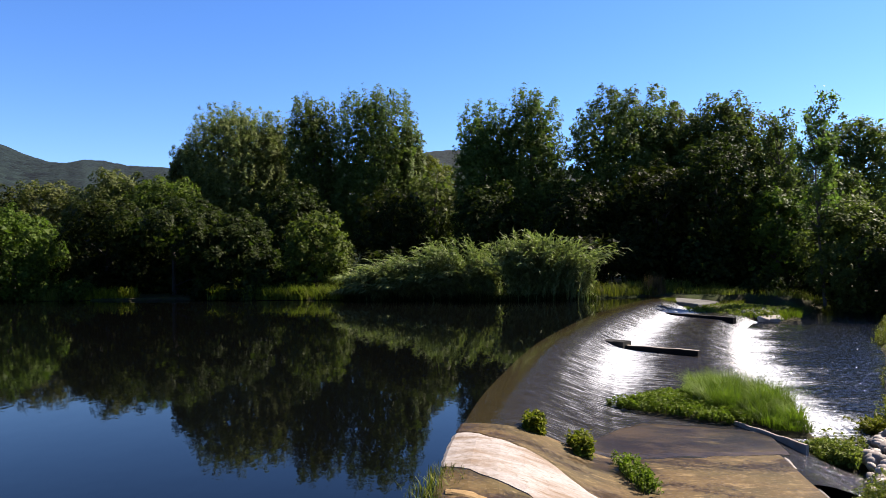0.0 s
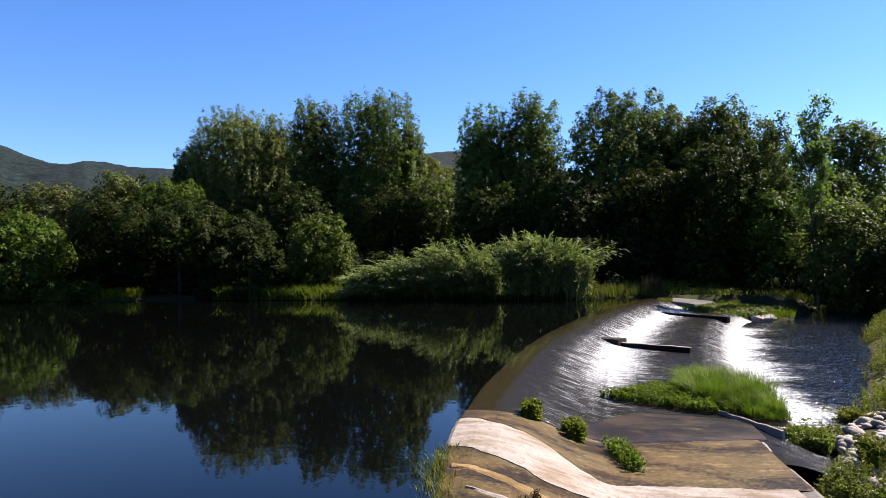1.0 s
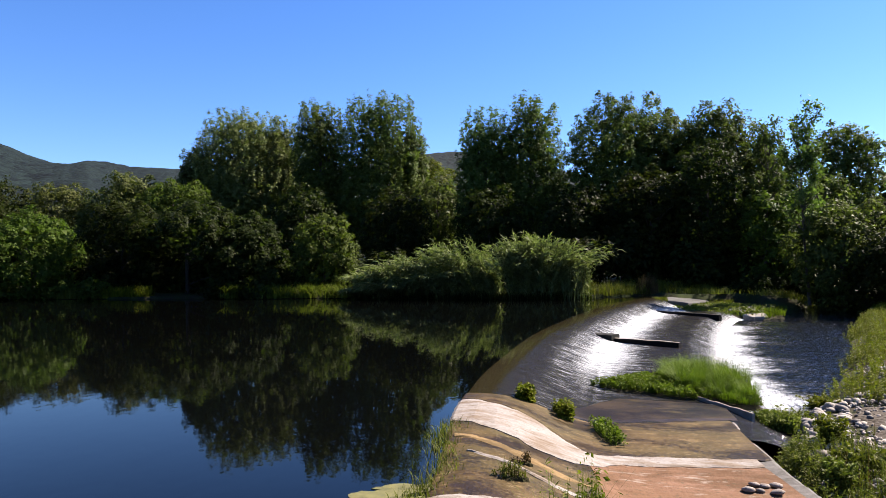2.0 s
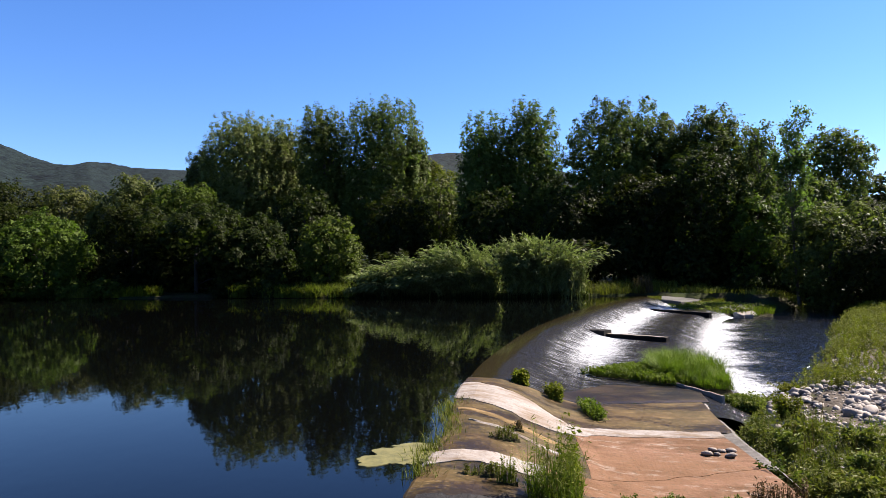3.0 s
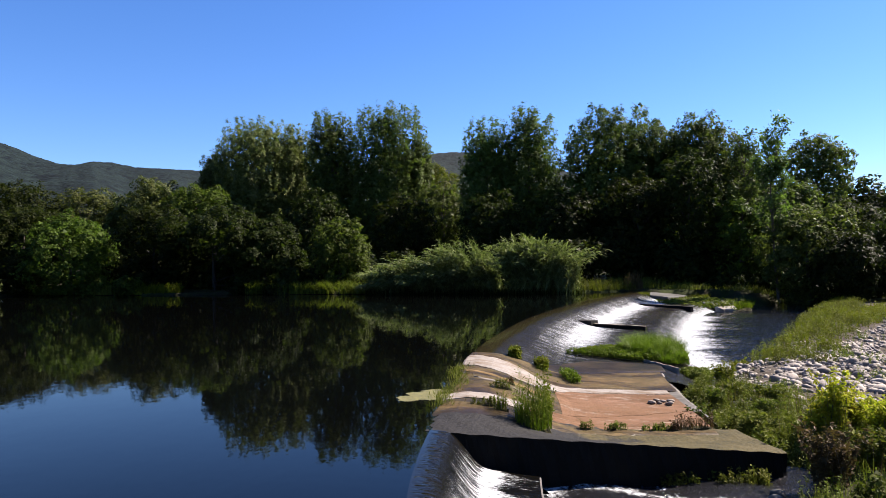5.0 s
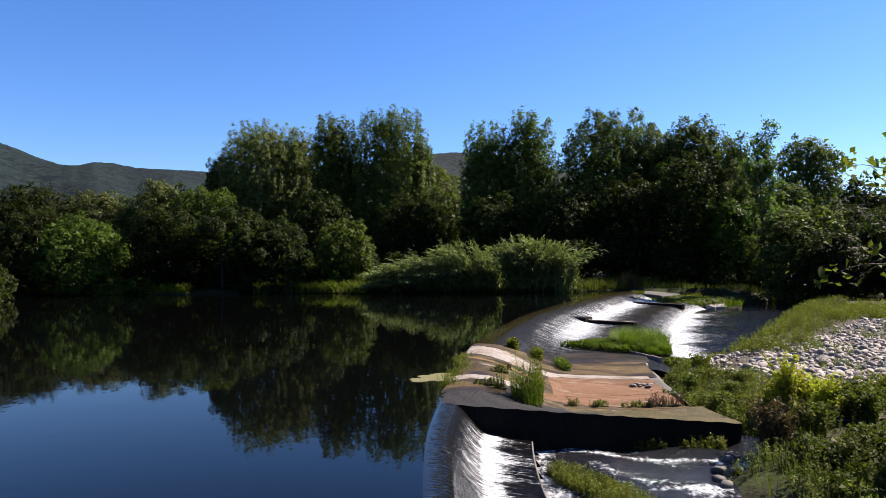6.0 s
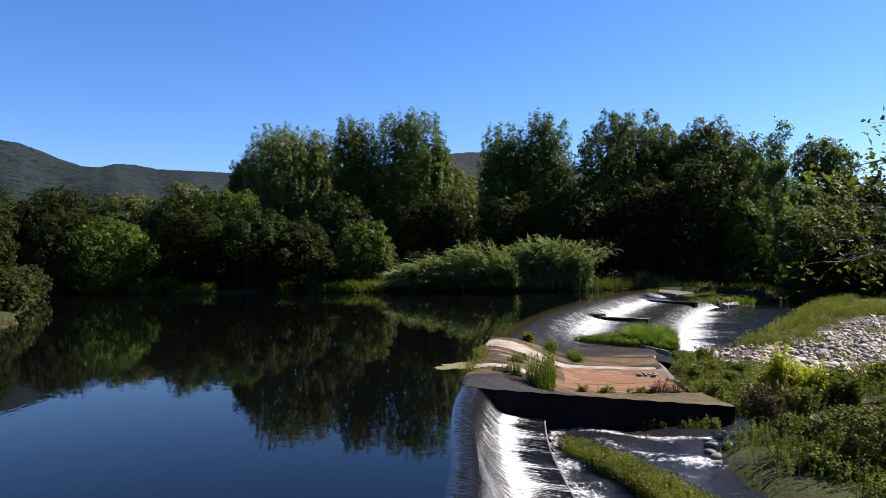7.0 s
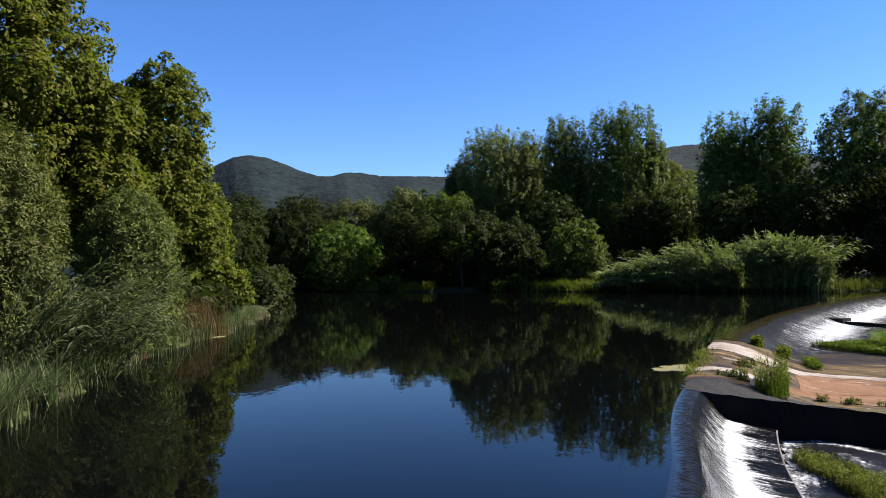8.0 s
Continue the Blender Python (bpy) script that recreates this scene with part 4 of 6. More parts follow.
TALL = "tall poplar with a broad upright green crown"
YEL = "tall poplar with a yellowish green crown"
DRK = "tall dark green leafy riverside tree"
far_trees = [
    # x, y, height, rx, rz, material, label, tall, boxy
    (-15.2, 103, 25.4, 6.9, 10.2, M_POPLAR_Y, YEL, 1.9, 3.4),
    (-22.0, 104, 20.8, 3.0, 6.5, M_POPLAR_Y, YEL, 1.6, 2.2),
    (-9.6, 102, 24.2, 3.8, 10.0, M_POPLAR_Y, YEL, 1.9, 3.4),
    (-3.9, 94, 25.2, 4.0, 12.0, M_POPLAR, TALL, 2.1, 3.4),
    (4.2, 92, 25.5, 6.0, 12.8, M_POPLAR, TALL, 2.1, 3.4),
    (8.7, 91, 21.6, 2.0, 8.0, M_POPLAR, TALL, 2.0, 2.4),
    (15.9, 79, 21.0, 3.7, 10.0, M_POPLAR, TALL, 1.7, 3.4),
    (20.9, 77.5, 22.4, 4.0, 11.0, M_POPLAR, TALL, 1.7, 3.4),
    (30.0, 72, 21.2, 6.9, 11.0, M_POPLAR, DRK, 1.1, 3.4),
    (34.8, 70, 19.2, 5.0, 10.0, M_POPLAR, DRK, 1.1, 3.0),
    (38.2, 66, 20.0, 4.5, 9.5, M_POPLAR, TALL, 1.4, 2.3),
    (43.6, 66, 16.6, 3.6, 7.5, M_POPLAR, TALL, 1.4, 2.2),
]
for i, (x, y, h, rx, rz, mat, lab, tl, bx) in enumerate(far_trees):
    upright = tl > 1.2
    tree("poplar_tree" if "poplar" in lab else "riverside_tree", x, y, h, rx, rz, mat, lab, cov=0.95, wild=0.28, seed=i, boxy=bx, leaf=(0.235, 0.165), droop=-0.45, inner=1.7, nl=16,
         bough=(3.0, 0.42) if upright else (1.8, 0.7), rise=0.95 if upright else 0.45, gap=0.85 if upright else 1.0, crest=0.15 if upright else 0.45)
BUSH = "dense green bush with shade-darkened leaves overhanging the still water"
mid_trees = [
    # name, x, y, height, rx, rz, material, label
    # the shaded fronts of these bushes are put into their dark leaf colour
    ("leafy_bush", -17.0, 71.5, 9.8, 7.4, 6.6, M_SHADE_LEAF, BUSH),
    ("leafy_bush", -11.3, 69.5, 8.2, 4.4, 5.8, M_SHADE_LEAF, BUSH),
    ("leafy_bush", -24.5, 76, 10.4, 5.2, 6.4, M_SHADE_LEAF, BUSH),
    ("leafy_tree", -34.5, 79, 10.0, 5.4, 6.2, M_FRESH, "fresh green leafy tree on the far bank"),
    ("leafy_tree", -40.5, 81, 11.0, 4.8, 6.4, M_SHADE_LEAF, "dark green leafy tree on the far bank"),
    ("leafy_tree", -29.5, 97, 16.0, 6.5, 8.0, M_WILLOW, "grey-green leafy tree behind the bushes"),
    ("leafy_tree", -38.5, 97, 14.8, 5.5, 8.0, M_WILLOW, "grey-green leafy tree behind the bushes"),
    ("leafy_tree", -22.5, 92, 14.6, 5.5, 7.5, M_FRESH, "fresh green leafy tree behind the bushes"),
    ("leafy_tree", -47.0, 95, 15.5, 6.5, 8.0, M_SHADE_LEAF, "dark green leafy tree behind the bushes"),
    ("leafy_tree", -56.0, 92, 15.5, 7.0, 8.5, M_SHADE_LEAF, "dark green leafy tree behind the bushes"),
    ("leafy_tree", -3.2, 67, 8.2, 3.2, 4.4, M_FRESH, "small fresh green tree at the water's edge"),
    # brighter leaf colour stands in for the sun that the poplars block
    ("leafy_tree", 12.5, 101, 18.2, 4.2, 7.5, M_YELLOW_DULL, "fresh green leafy tree behind the poplars"),
    ("leafy_tree", 11.0, 86, 14.0, 4.0, 6.5, M_POPLAR, "fresh green leafy tree behind the cane"),
    ("leafy_tree", 5.0, 80, 11.5, 4.2, 5.6, M_SHADE_LEAF, "dark green understorey tree"),
    ("leafy_tree", -6.0, 84, 12.5, 4.4, 6.2, M_SHADE_LEAF, "dark green understorey tree"),
    ("leafy_tree", 14.5, 72, 11.5, 4.0, 5.8, M_SHADE_LEAF, "dark green understorey tree"),
    ("leafy_tree", 22.5, 66, 11.0, 4.2, 5.8, M_SHADE_LEAF, "dark green understorey tree"),
    ("leafy_tree", 28.5, 62, 12.0, 4.0, 6.2, M_SHADE_LEAF, "dark green understorey tree"),
    ("leafy_tree", 32.8, 59, 14.0, 3.4, 6.8, M_SHADE_LEAF, "dark green riverside tree"),
    ("leafy_tree", 36.8, 56, 9.8, 3.2, 5.0, M_FRESH, "fresh green tree on the river bank"),
    ("willow_tree", 39.0, 49, 10.4, 4.4, 5.4, M_POPLAR, "grey-green willow on the river bank"),
    ("leafy_tree", 45.0, 50, 9.5, 4.6, 5.2, M_SHADE_LEAF, "dark green tree on the river bank"),
    ("leafy_tree", 50.0, 62, 18.0, 3.6, 5.5, M_POPLAR, "slender green tree on the river bank"),
    ("leafy_tree", 44.0, 58, 12.5, 3.0, 5.0, M_POPLAR, "slender green tree on the river bank"),
    ("leafy_tree", 51.0, 58, 11.5, 5.0, 6.0, M_SHADE_LEAF, "dark green tree on the river bank"),
    ("leafy_tree", 58.0, 60, 11.0, 6.0, 6.0, M_SHADE_LEAF, "dark green tree on the river bank"),
]
for i, (nm, x, y, h, rx, rz, mat, lab) in enumerate(mid_trees):
    tree(nm, x, y, h, rx * 1.08, rz, mat, lab, cov=0.8, seed=50 + i, cut=-0.95, leaf=(0.26, 0.19) if "understorey" in lab or "behind" in lab else (0.235, 0.165), boxy=2.2, inner=0.7, hollow=(-0.55, -0.62, -0.55, 0.10) if nm == "leafy_bush" else None, bark=M_SHADED_BARK if nm == "leafy_bush" else M_BARK)
# shrubs under the far trees, their shade put into the leaf colour
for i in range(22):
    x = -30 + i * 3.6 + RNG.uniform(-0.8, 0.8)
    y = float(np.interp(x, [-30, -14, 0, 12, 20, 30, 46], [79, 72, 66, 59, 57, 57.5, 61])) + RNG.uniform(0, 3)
    tree("understorey_bush", x, y, RNG.uniform(3.2, 5.2), RNG.uniform(2.2, 3.0), RNG.uniform(2.0, 2.8), M_SHADE_LEAF, "shaded dark green bush under the trees", leaf=(0.40, 0.28), cov=1.2, seed=300 + i, group="bushes under the trees", nl=5, cut=-0.95)
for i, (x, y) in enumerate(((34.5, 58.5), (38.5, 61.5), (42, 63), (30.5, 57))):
    tree("understorey_bush", x, y, 4.8, 2.8, 2.6, M_SHADE_LEAF, "shaded dark green bush under the trees", leaf=(0.36, 0.24), cov=1.5, seed=340 + i, group="bushes under the trees", nl=5, cut=-0.95)
# a wood closes the far bank behind the first rows, shade put into its leaf colour
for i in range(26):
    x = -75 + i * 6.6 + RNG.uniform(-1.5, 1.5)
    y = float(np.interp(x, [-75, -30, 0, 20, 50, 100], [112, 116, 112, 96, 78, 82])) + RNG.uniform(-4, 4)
    tree("woodland_tree", x, y, RNG.uniform(12, 15.5), RNG.uniform(4.8, 6), 7.5, M_SHADE_LEAF, "dark green tree deep in the far wood", leaf=(0.5, 0.36), cov=0.75, seed=200 + i, group="woodland trees", nl=6, cut=-0.95)


def sparse_tree(x, y, z0, h, seed, label):
    """A thin tree with long bare branches and a few leaf tufts."""
    rng = np.random.default_rng(seed)
    ob = new("sparse_tree")
    ob.location = (x, y, z0)
    u = np.linspace(0, 1, 10)[:, None]
    trunk = np.array([0, 0, 1.0]) * h * 0.8 * u + np.array([-0.5, 0, 0]) * np.sin(u * 2)
    items, tips = [tube(trunk, 0.13 * (1.1 - u[:, 0]), 7)], []
    for k in range(40):
        a = trunk[rng.integers(4, 10)]
        ang = rng.uniform(0, 6.28)
        L = rng.uniform(1.2, 3.4)
        e = a + np.array([math.cos(ang) * 0.55, math.sin(ang) * 0.55, 0.95]) * L * rng.uniform(0.6, 1.0)
        v = np.linspace(0, 1, 6)[:, None]
        c = a + (e - a) * v + np.array([math.cos(ang), math.sin(ang), 0]) * np.sin(v * 3.1) * 0.25
        items.append(tube(c, 0.035 * (1.1 - v[:, 0]) + 0.006, 5))
        tips += [c[3], c[4], c[5]] if k % 5 else []
        for _ in range(3):
            p = c[rng.integers(2, 6)]
            q = p + rng.normal(0, 0.45, 3) + np.array([0, 0, 0.4])
            w = np.linspace(0, 1, 3)[:, None]
            items.append(tube(p + (q - p) * w, 0.014 * (1.2 - w[:, 0]), 4))
    v, f = merge(items)
    put("trunk", mesh_from("trunk", v, f, True, M_BARK), ob)
    tips = np.array(tips + list(trunk[6:]))
    V, F = twig_leaves(rng, tips, sphere_points(rng, len(tips)), 48, 0.24, 0.15, 0.3, 0.0, 0.6)
    put("crown", mesh_from("crown", V, F, False, M_POPLAR), ob)
    return tagged(ob, label, "tree", "trees on the far bank")


sparse_tree(36.2, 49.4, -0.9, 17.2, 601, "thin half-bare tree with sparse leaves by the river")
sparse_tree(38.5, 57.0, 0.2, 15.5, 602, "thin half-bare tree with sparse leaves by the river")

# ---------------------------------------------------------------- plants by the water
def plant(name, label, category, parts, group=""):
    """A plant as an Empty with one mesh a part: (part name, (verts, faces), material)."""
    ob = new(name)
    c = parts[0][1][0]
    ob.location = (float(c[:, 0].mean()), float(c[:, 1].mean()), float(c[:, 2].min()))
    for pn, (v, f), mat in parts:
        put(pn, mesh_from(pn, v - np.array(ob.location), f, False, mat), ob)
    return tagged(ob, label, category, group)


def herb_geo(rng, P, height, per=16, leaf=(0.09, 0.03), lean=0.2, stem=0.008, low=0.1, wind=(0, 0), tip=0.0):
    """Leafy stems rooted at P: thin stems and leaves along them."""
    n = len(P)
    h = height * rng.uniform(0.5, 1.15, n)
    ang = rng.uniform(0, 6.28, n)
    off = np.stack([np.cos(ang), np.sin(ang)], 1) * (lean * rng.uniform(0.1, 1.2, n))[:, None] + np.asarray(wind)
    def at(i, u):
        return np.stack([P[i, 0] + off[i, 0] * h[i] * u ** 1.6, P[i, 1] + off[i, 1] * h[i] * u ** 1.6, P[i, 2] + h[i] * u], 1)
    rows = []
    ix = np.arange(n)
    side = np.stack([-np.sin(ang), np.cos(ang), np.zeros(n)], 1) * stem
    for u in (0, 0.35, 0.7, 1.0):
        c = at(ix, np.full(n, u))
        rows += [c - side * (1.1 - u), c + side * (1.1 - u)]
    V = np.stack(rows, 1).reshape(-1, 3)
    base = ix[:, None] * 8
    F = np.concatenate([base + np.array([2 * k, 2 * k + 1, 2 * k + 3, 2 * k + 2])[None] for k in range(3)], 0)
    idx = np.repeat(ix, per)
    u = low + (1 - low) * rng.uniform(0, 1, len(idx)) ** (1 - tip)
    c = at(idx, u)
    d = sphere_points(rng, len(idx))
    d[:, 2] = np.abs(d[:, 2]) * 0.6
    pos = c + d * (leaf[0] * 0.55)
    N = unit(np.array([0, 0, 0.9]) + rng.normal(size=d.shape) * 0.6)
    return (V, F), leaf_quads(rng, pos, N, leaf[0], leaf[1], 0.1)


def scatter(rng, n, poly, z=None):
    """Random points inside a polygon, on the ground or at the height z."""
    poly = np.asarray(poly, float)
    lo, hi = poly.min(0), poly.max(0)
    out = np.empty((0, 2))
    while len(out) < n:
        p = rng.uniform(lo, hi, (n * 2, 2))
        inside = np.zeros(len(p), bool)
        for (x1, y1), (x2, y2) in zip(poly, np.roll(poly, -1, 0)):
            c = ((y1 > p[:, 1]) != (y2 > p[:, 1])) & (p[:, 0] < (x2 - x1) * (p[:, 1] - y1) / (y2 - y1 + 1e-12) + x1)
            inside ^= c
        out = np.concatenate([out, p[inside]])
    out = out[:n]
    zz = ground_height(out[:, 0], out[:, 1]) if z is None else np.full(n, z)
    return np.column_stack([out, zz])


def band(rng, n, line, width, z=None, power=1.0):
    """Random points beside a polyline, up to width to its left-hand side."""
    pts = np.asarray(line, float)
    s = np.concatenate([[0], np.cumsum(np.linalg.norm(np.diff(pts, axis=0), axis=1))])
    u = rng.uniform(0, s[-1], n)
    x, y = np.interp(u, s, pts[:, 0]), np.interp(u, s, pts[:, 1])
    e = 0.05 * s[-1]
    tx, ty = np.interp(u + e, s, pts[:, 0]) - np.interp(u - e, s, pts[:, 0]), np.interp(u + e, s, pts[:, 1]) - np.interp(u - e, s, pts[:, 1])
    l = np.hypot(tx, ty)
    w = width * rng.uniform(0, 1, n) ** power
    x, y = x - ty / l * w, y + tx / l * w
    return np.column_stack([x, y, ground_height(x, y) if z is None else np.full(n, z)])


def cane_thicket(seed, base, height, lean, per=20, width=0.075, length=0.75):
    """Giant cane: culms that arch over, each a feathery spray of ribbon leaves in two ranks that point along it and droop."""
    rng = np.random.default_rng(seed)
    n = len(base)
    h = height * rng.uniform(0.7, 1.08, n)
    ang = rng.uniform(0, 6.28, n)
    off = np.stack([np.cos(ang), np.sin(ang)], 1) * rng.uniform(0.03, 0.22, n)[:, None] + lean
    tilt = np.hypot(off[:, 0], off[:, 1])
    def at(i, u):
        return np.stack([base[i, 0] + off[i, 0] * h[i] * u ** 1.7, base[i, 1] + off[i, 1] * h[i] * u ** 1.7, base[i, 2] + h[i] * (u - 0.40 * tilt[i] * u ** 2.6)], 1)
    ix = np.arange(n)
    rows = []
    side = np.stack([-np.sin(ang), np.cos(ang), np.zeros(n)], 1) * 0.014
    for u in np.linspace(0, 1, 5):
        c = at(ix, np.full(n, u))
        rows += [c - side, c + side]
    V = np.stack(rows, 1).reshape(-1, 3)
    F = np.concatenate([ix[:, None] * 10 + np.array([2 * k, 2 * k + 1, 2 * k + 3, 2 * k + 2])[None] for k in range(4)], 0)
    idx = np.repeat(ix, per)
    u = np.tile((np.arange(per) + 0.5) / per, n) ** 0.8 * 0.95 + rng.uniform(0, 0.05, len(idx))
    c = at(idx, u)
    t = unit(at(idx, u + 0.03) - at(idx, u - 0.03))
    flat = unit(np.cross(t, np.array([0.0, 0, 1.0])) + 1e-4)
    rank = np.where(np.arange(len(idx)) % 2, 1.0, -1.0)[:, None]
    out = unit(flat * rank + rng.normal(0, 0.45, c.shape))
    L = length * (rng.uniform(0.7, 1.15, len(idx)) * (1.15 - 0.55 * u))[:, None]
    down = np.array([0, 0, -1.0])
    p1 = c + (t * 0.62 + out * 0.42) * L * 0.55
    p2 = c + (t * 0.80 + out * 0.62) * L * 0.95 + down * L * rng.uniform(0.12, 0.5, (len(idx), 1))
    sd = unit(np.cross(t + out, rng.normal(0, 0.5, c.shape) + np.array([0, 0, 1.0]))) * width * 0.5
    Vl = np.stack([c - sd * 0.6, c + sd * 0.6, p1 + sd, p1 - sd, p2 + sd * 0.1, p2 - sd * 0.1], 1).reshape(-1, 3)
    b = np.arange(len(idx))[:, None] * 6
    Fl = np.concatenate([b + np.array([0, 1, 2, 3])[None], b + np.array([3, 2, 4, 5])[None]], 0)
    return (V, F), (Vl, Fl)


def thicket_bases(rng, clumps, per, pts, depth, spread=0.35):
    """Culm bases in clumps along a shore, with a lean of its own for each clump."""
    c = band(rng, clumps, pts, depth)
    idx = np.repeat(np.arange(clumps), per)
    b = c[idx] + np.column_stack([rng.normal(0, spread, (len(idx), 2)), np.zeros(len(idx))])
    b[:, 2] = np.maximum(ground_height(b[:, 0], b[:, 1]), 0.0)
    return b, rng.normal(0, 0.22, (clumps, 2))[idx], rng.uniform(0.62, 1.12, clumps)[idx]


r1 = np.random.default_rng(21)
front = [(-0.6, 59.4), (1.0, 58.3), (6.4, 56.4), (10.2, 54.2)]
for ncl, depth, hgt, lx, seed in ((30, 0.9, (1.8, 2.6, 3.3, 2.8), -0.95, 22), (40, 2.6, (2.4, 4.0, 5.7, 4.4), -0.72, 25)):
    b, ln, hv = thicket_bases(r1, ncl, 9, front, depth)
    b[:, 1] += depth * 0.35
    b[:, 0] += 0.6
    hts = np.interp(b[:, 0], [0, 4, 9, 11.5], hgt) * (0.75 + 0.3 * hv)
    lean_x = np.interp(b[:, 0], [2, 8, 11.5], [1.0, 0.8, 0.25])
    stems, lv = cane_thicket(seed, b, hts, np.column_stack([lx * lean_x, np.full(len(b), -0.30)]) + ln * 0.5, 28, 0.11, 0.95)
    plant("cane_thicket", "leaning thicket of grey-green giant cane over the water", "cane", [("stemwork", stems, M_CANE), ("foliage", lv, M_CANE)], "cane thickets")
b, ln, hv = thicket_bases(r1, 36, 9, [(12.9, 53.4), (14.4, 52.4), (16.2, 51.8)], 2.0)
b[:, 0] -= 0.7
ln *= 0.6
ln[:, 0] += (b[:, 0] - 13.9) * 0.22
stems, lv = cane_thicket(23, b, 5.3 * (0.7 + 0.35 * hv), np.array([-0.02, -0.36]) + ln, 28, 0.11, 1.0)
plant("cane_thicket", "tall fan-shaped thicket of grey-green giant cane", "cane", [("stemwork", stems, M_CANE), ("foliage", lv, M_CANE)], "cane thickets")
b, ln, hv = thicket_bases(r1, 14, 9, [(16.2, 51.4), (17.4, 51.4)], 1.2)
stems, lv = cane_thicket(24, b, 3.3 * hv, np.array([0.0, -0.08]) + ln * 0.5, 22, 0.09, 0.7)
plant("cane_thicket", "upright clump of giant cane beside the weir", "cane", [("stemwork", stems, M_CANE), ("foliage", lv, M_CANE)], "cane thickets")


def clumped(rng, c, n, spread):
    """Roots gathered in clumps round the points c."""
    p = c[rng.integers(len(c), size=n)].copy()
    p[:, :2] += rng.normal(0, spread, (n, 2))
    return p


def grass_patch(name, label, P, height, width, mat, lean=0.35, seed=1, kind="", group="", category="grass"):
    rng = np.random.default_rng(seed)
    v, f = blades(rng, P, height, width, lean)
    ob = put(name, mesh_from(name, v, f, False, mat))
    return tagged(ob, label, category, group, kind)


rg = np.random.default_rng(31)
grass_patch("bank_grass", "bright green grass spit at the water's edge", clumped(rg, band(rg, 34, [(-12.5, 66.2), (-7.2, 63.4), (-1.2, 61.0)], 1.4, 0.05), 2600, 0.42), 1.45, 0.085, M_YELLOW_DULL, 0.8, 32, "stuff")
grass_patch("bank_grass", "bright green grass along the far shore", band(rg, 2200, [(-40, 80), (-34, 76.6), (-28.5, 73.8)], 1.6, 0.05), 1.1, 0.10, M_HERB, 0.35, 33, "stuff")
grass_patch("bank_grass", "bright green herbs at the foot of the far bushes", band(rg, 900, [(-26.5, 73.2), (-24.0, 72.4), (-20.8, 71.0)], 1.2, 0.05), 1.3, 0.10, M_YELLOW, 0.5, 35, "stuff")
grass_patch("bank_grass", "tall green grass beside the weir's far end", clumped(rg, band(rg, 60, [(18.5, 51.6), (21.5, 52.8), (26, 54.2), (31, 54.5)], 3.0), 2600, 0.4), 1.05, 0.06, M_HERB, 0.7, 34, "stuff")
grass_patch("bank_grass", "dry brown reeds beside the weir's far end", band(rg, 500, [(23.5, 53.2), (25.2, 53.8)], 0.9), 1.5, 0.05, M_DRY, 0.15, 35, "stuff")

# dark leaf colour puts the shade under the cane into this band
grass_patch("bank_grass", "sedge under the cane, coloured dark for the shade there", np.concatenate([band(rg, 2200, [(-1.0, 60.0), (1.0, 59.2), (6.4, 57.4), (11.5, 54.4), (14.4, 52.6), (18.5, 52.0)], 2.0, 0.0), band(rg, 900, [(-1.0, 58.8), (1.0, 57.9), (6.4, 56.2), (11.5, 53.2), (14.4, 51.6), (18.5, 51.2)], 0.8, -0.05)]), 0.9, 0.09, M_SHADE_LEAF, 1.0, 36, "stuff")

# left bank
PLANE = "broad plane tree with big yellow-green leaves by the water"
tree("plane_tree", -29.3, 9.7, 18.6, 7.0, 8.8, M_PLANE, PLANE, inner=0.9, cov=1.75, bough=(1.5, 0.75), gap=0.75, wild=0.45, leaf=(0.155, 0.125), seed=401, extra=((5.0, 3.2, 9.0, 2.4, 46), (5.2, 3.4, 6.0, 2.6, 46)), group="plane trees", bark=M_PALE_BARK, nl=24, cut=-0.9)
tree("plane_tree", -25.0, 19.5, 13.9, 2.7, 5.9, M_PLANE, PLANE, inner=0.9, cov=1.75, bough=(1.5, 0.75), gap=0.75, wild=0.45, leaf=(0.155, 0.125), boxy=2.4, extra=((-1.0, -1.6, 5.2, 2.8, 46), (0.8, 0.6, 4.4, 2.6, 40), (-2.6, -2.2, 7.6, 2.2, 30)), seed=402, group="plane trees", bark=M_PALE_BARK, nl=24, cut=-0.9)
tree("plane_tree", -26.9, 27.3, 8.7, 1.9, 4.3, M_PLANE, "small plane tree with yellow-green leaves hanging over the water", inner=0.9, cov=1.75, bough=(1.5, 0.75), gap=0.75, wild=0.45, leaf=(0.155, 0.125), seed=403, group="plane trees", bark=M_PALE_BARK, nl=20, cut=-0.98, extra=((1.3, -0.6, 2.3, 1.6, 34), (1.7, 0.6, 1.4, 1.2, 24), (-1.9, -2.4, 3.6, 1.9, 40), (-0.4, -2.6, 2.0, 1.6, 34)))
tree("plane_tree", -30.5, 24.5, 11.5, 4.2, 5.6, M_PLANE, PLANE, inner=0.9, cov=1.75, bough=(1.5, 0.75), gap=0.75, wild=0.45, leaf=(0.20, 0.16), seed=404, group="plane trees", bark=M_PALE_BARK, nl=14, cut=-0.9)
WIL = "grey-green willow with fine narrow leaves at the water's edge"
tree("willow_tree", -20.1, 9.6, 6.0, 1.75, 3.2, M_WILLOW, WIL, leaf=(0.13, 0.042), cov=1.5, bough=(1.1, 0.24), rise=0.85, gap=0.6, crest=0.2, wild=0.5, boxy=2.3, inner=0.8, seed=405, group="willows beside the pool", cut=-0.98, droop=-0.3)
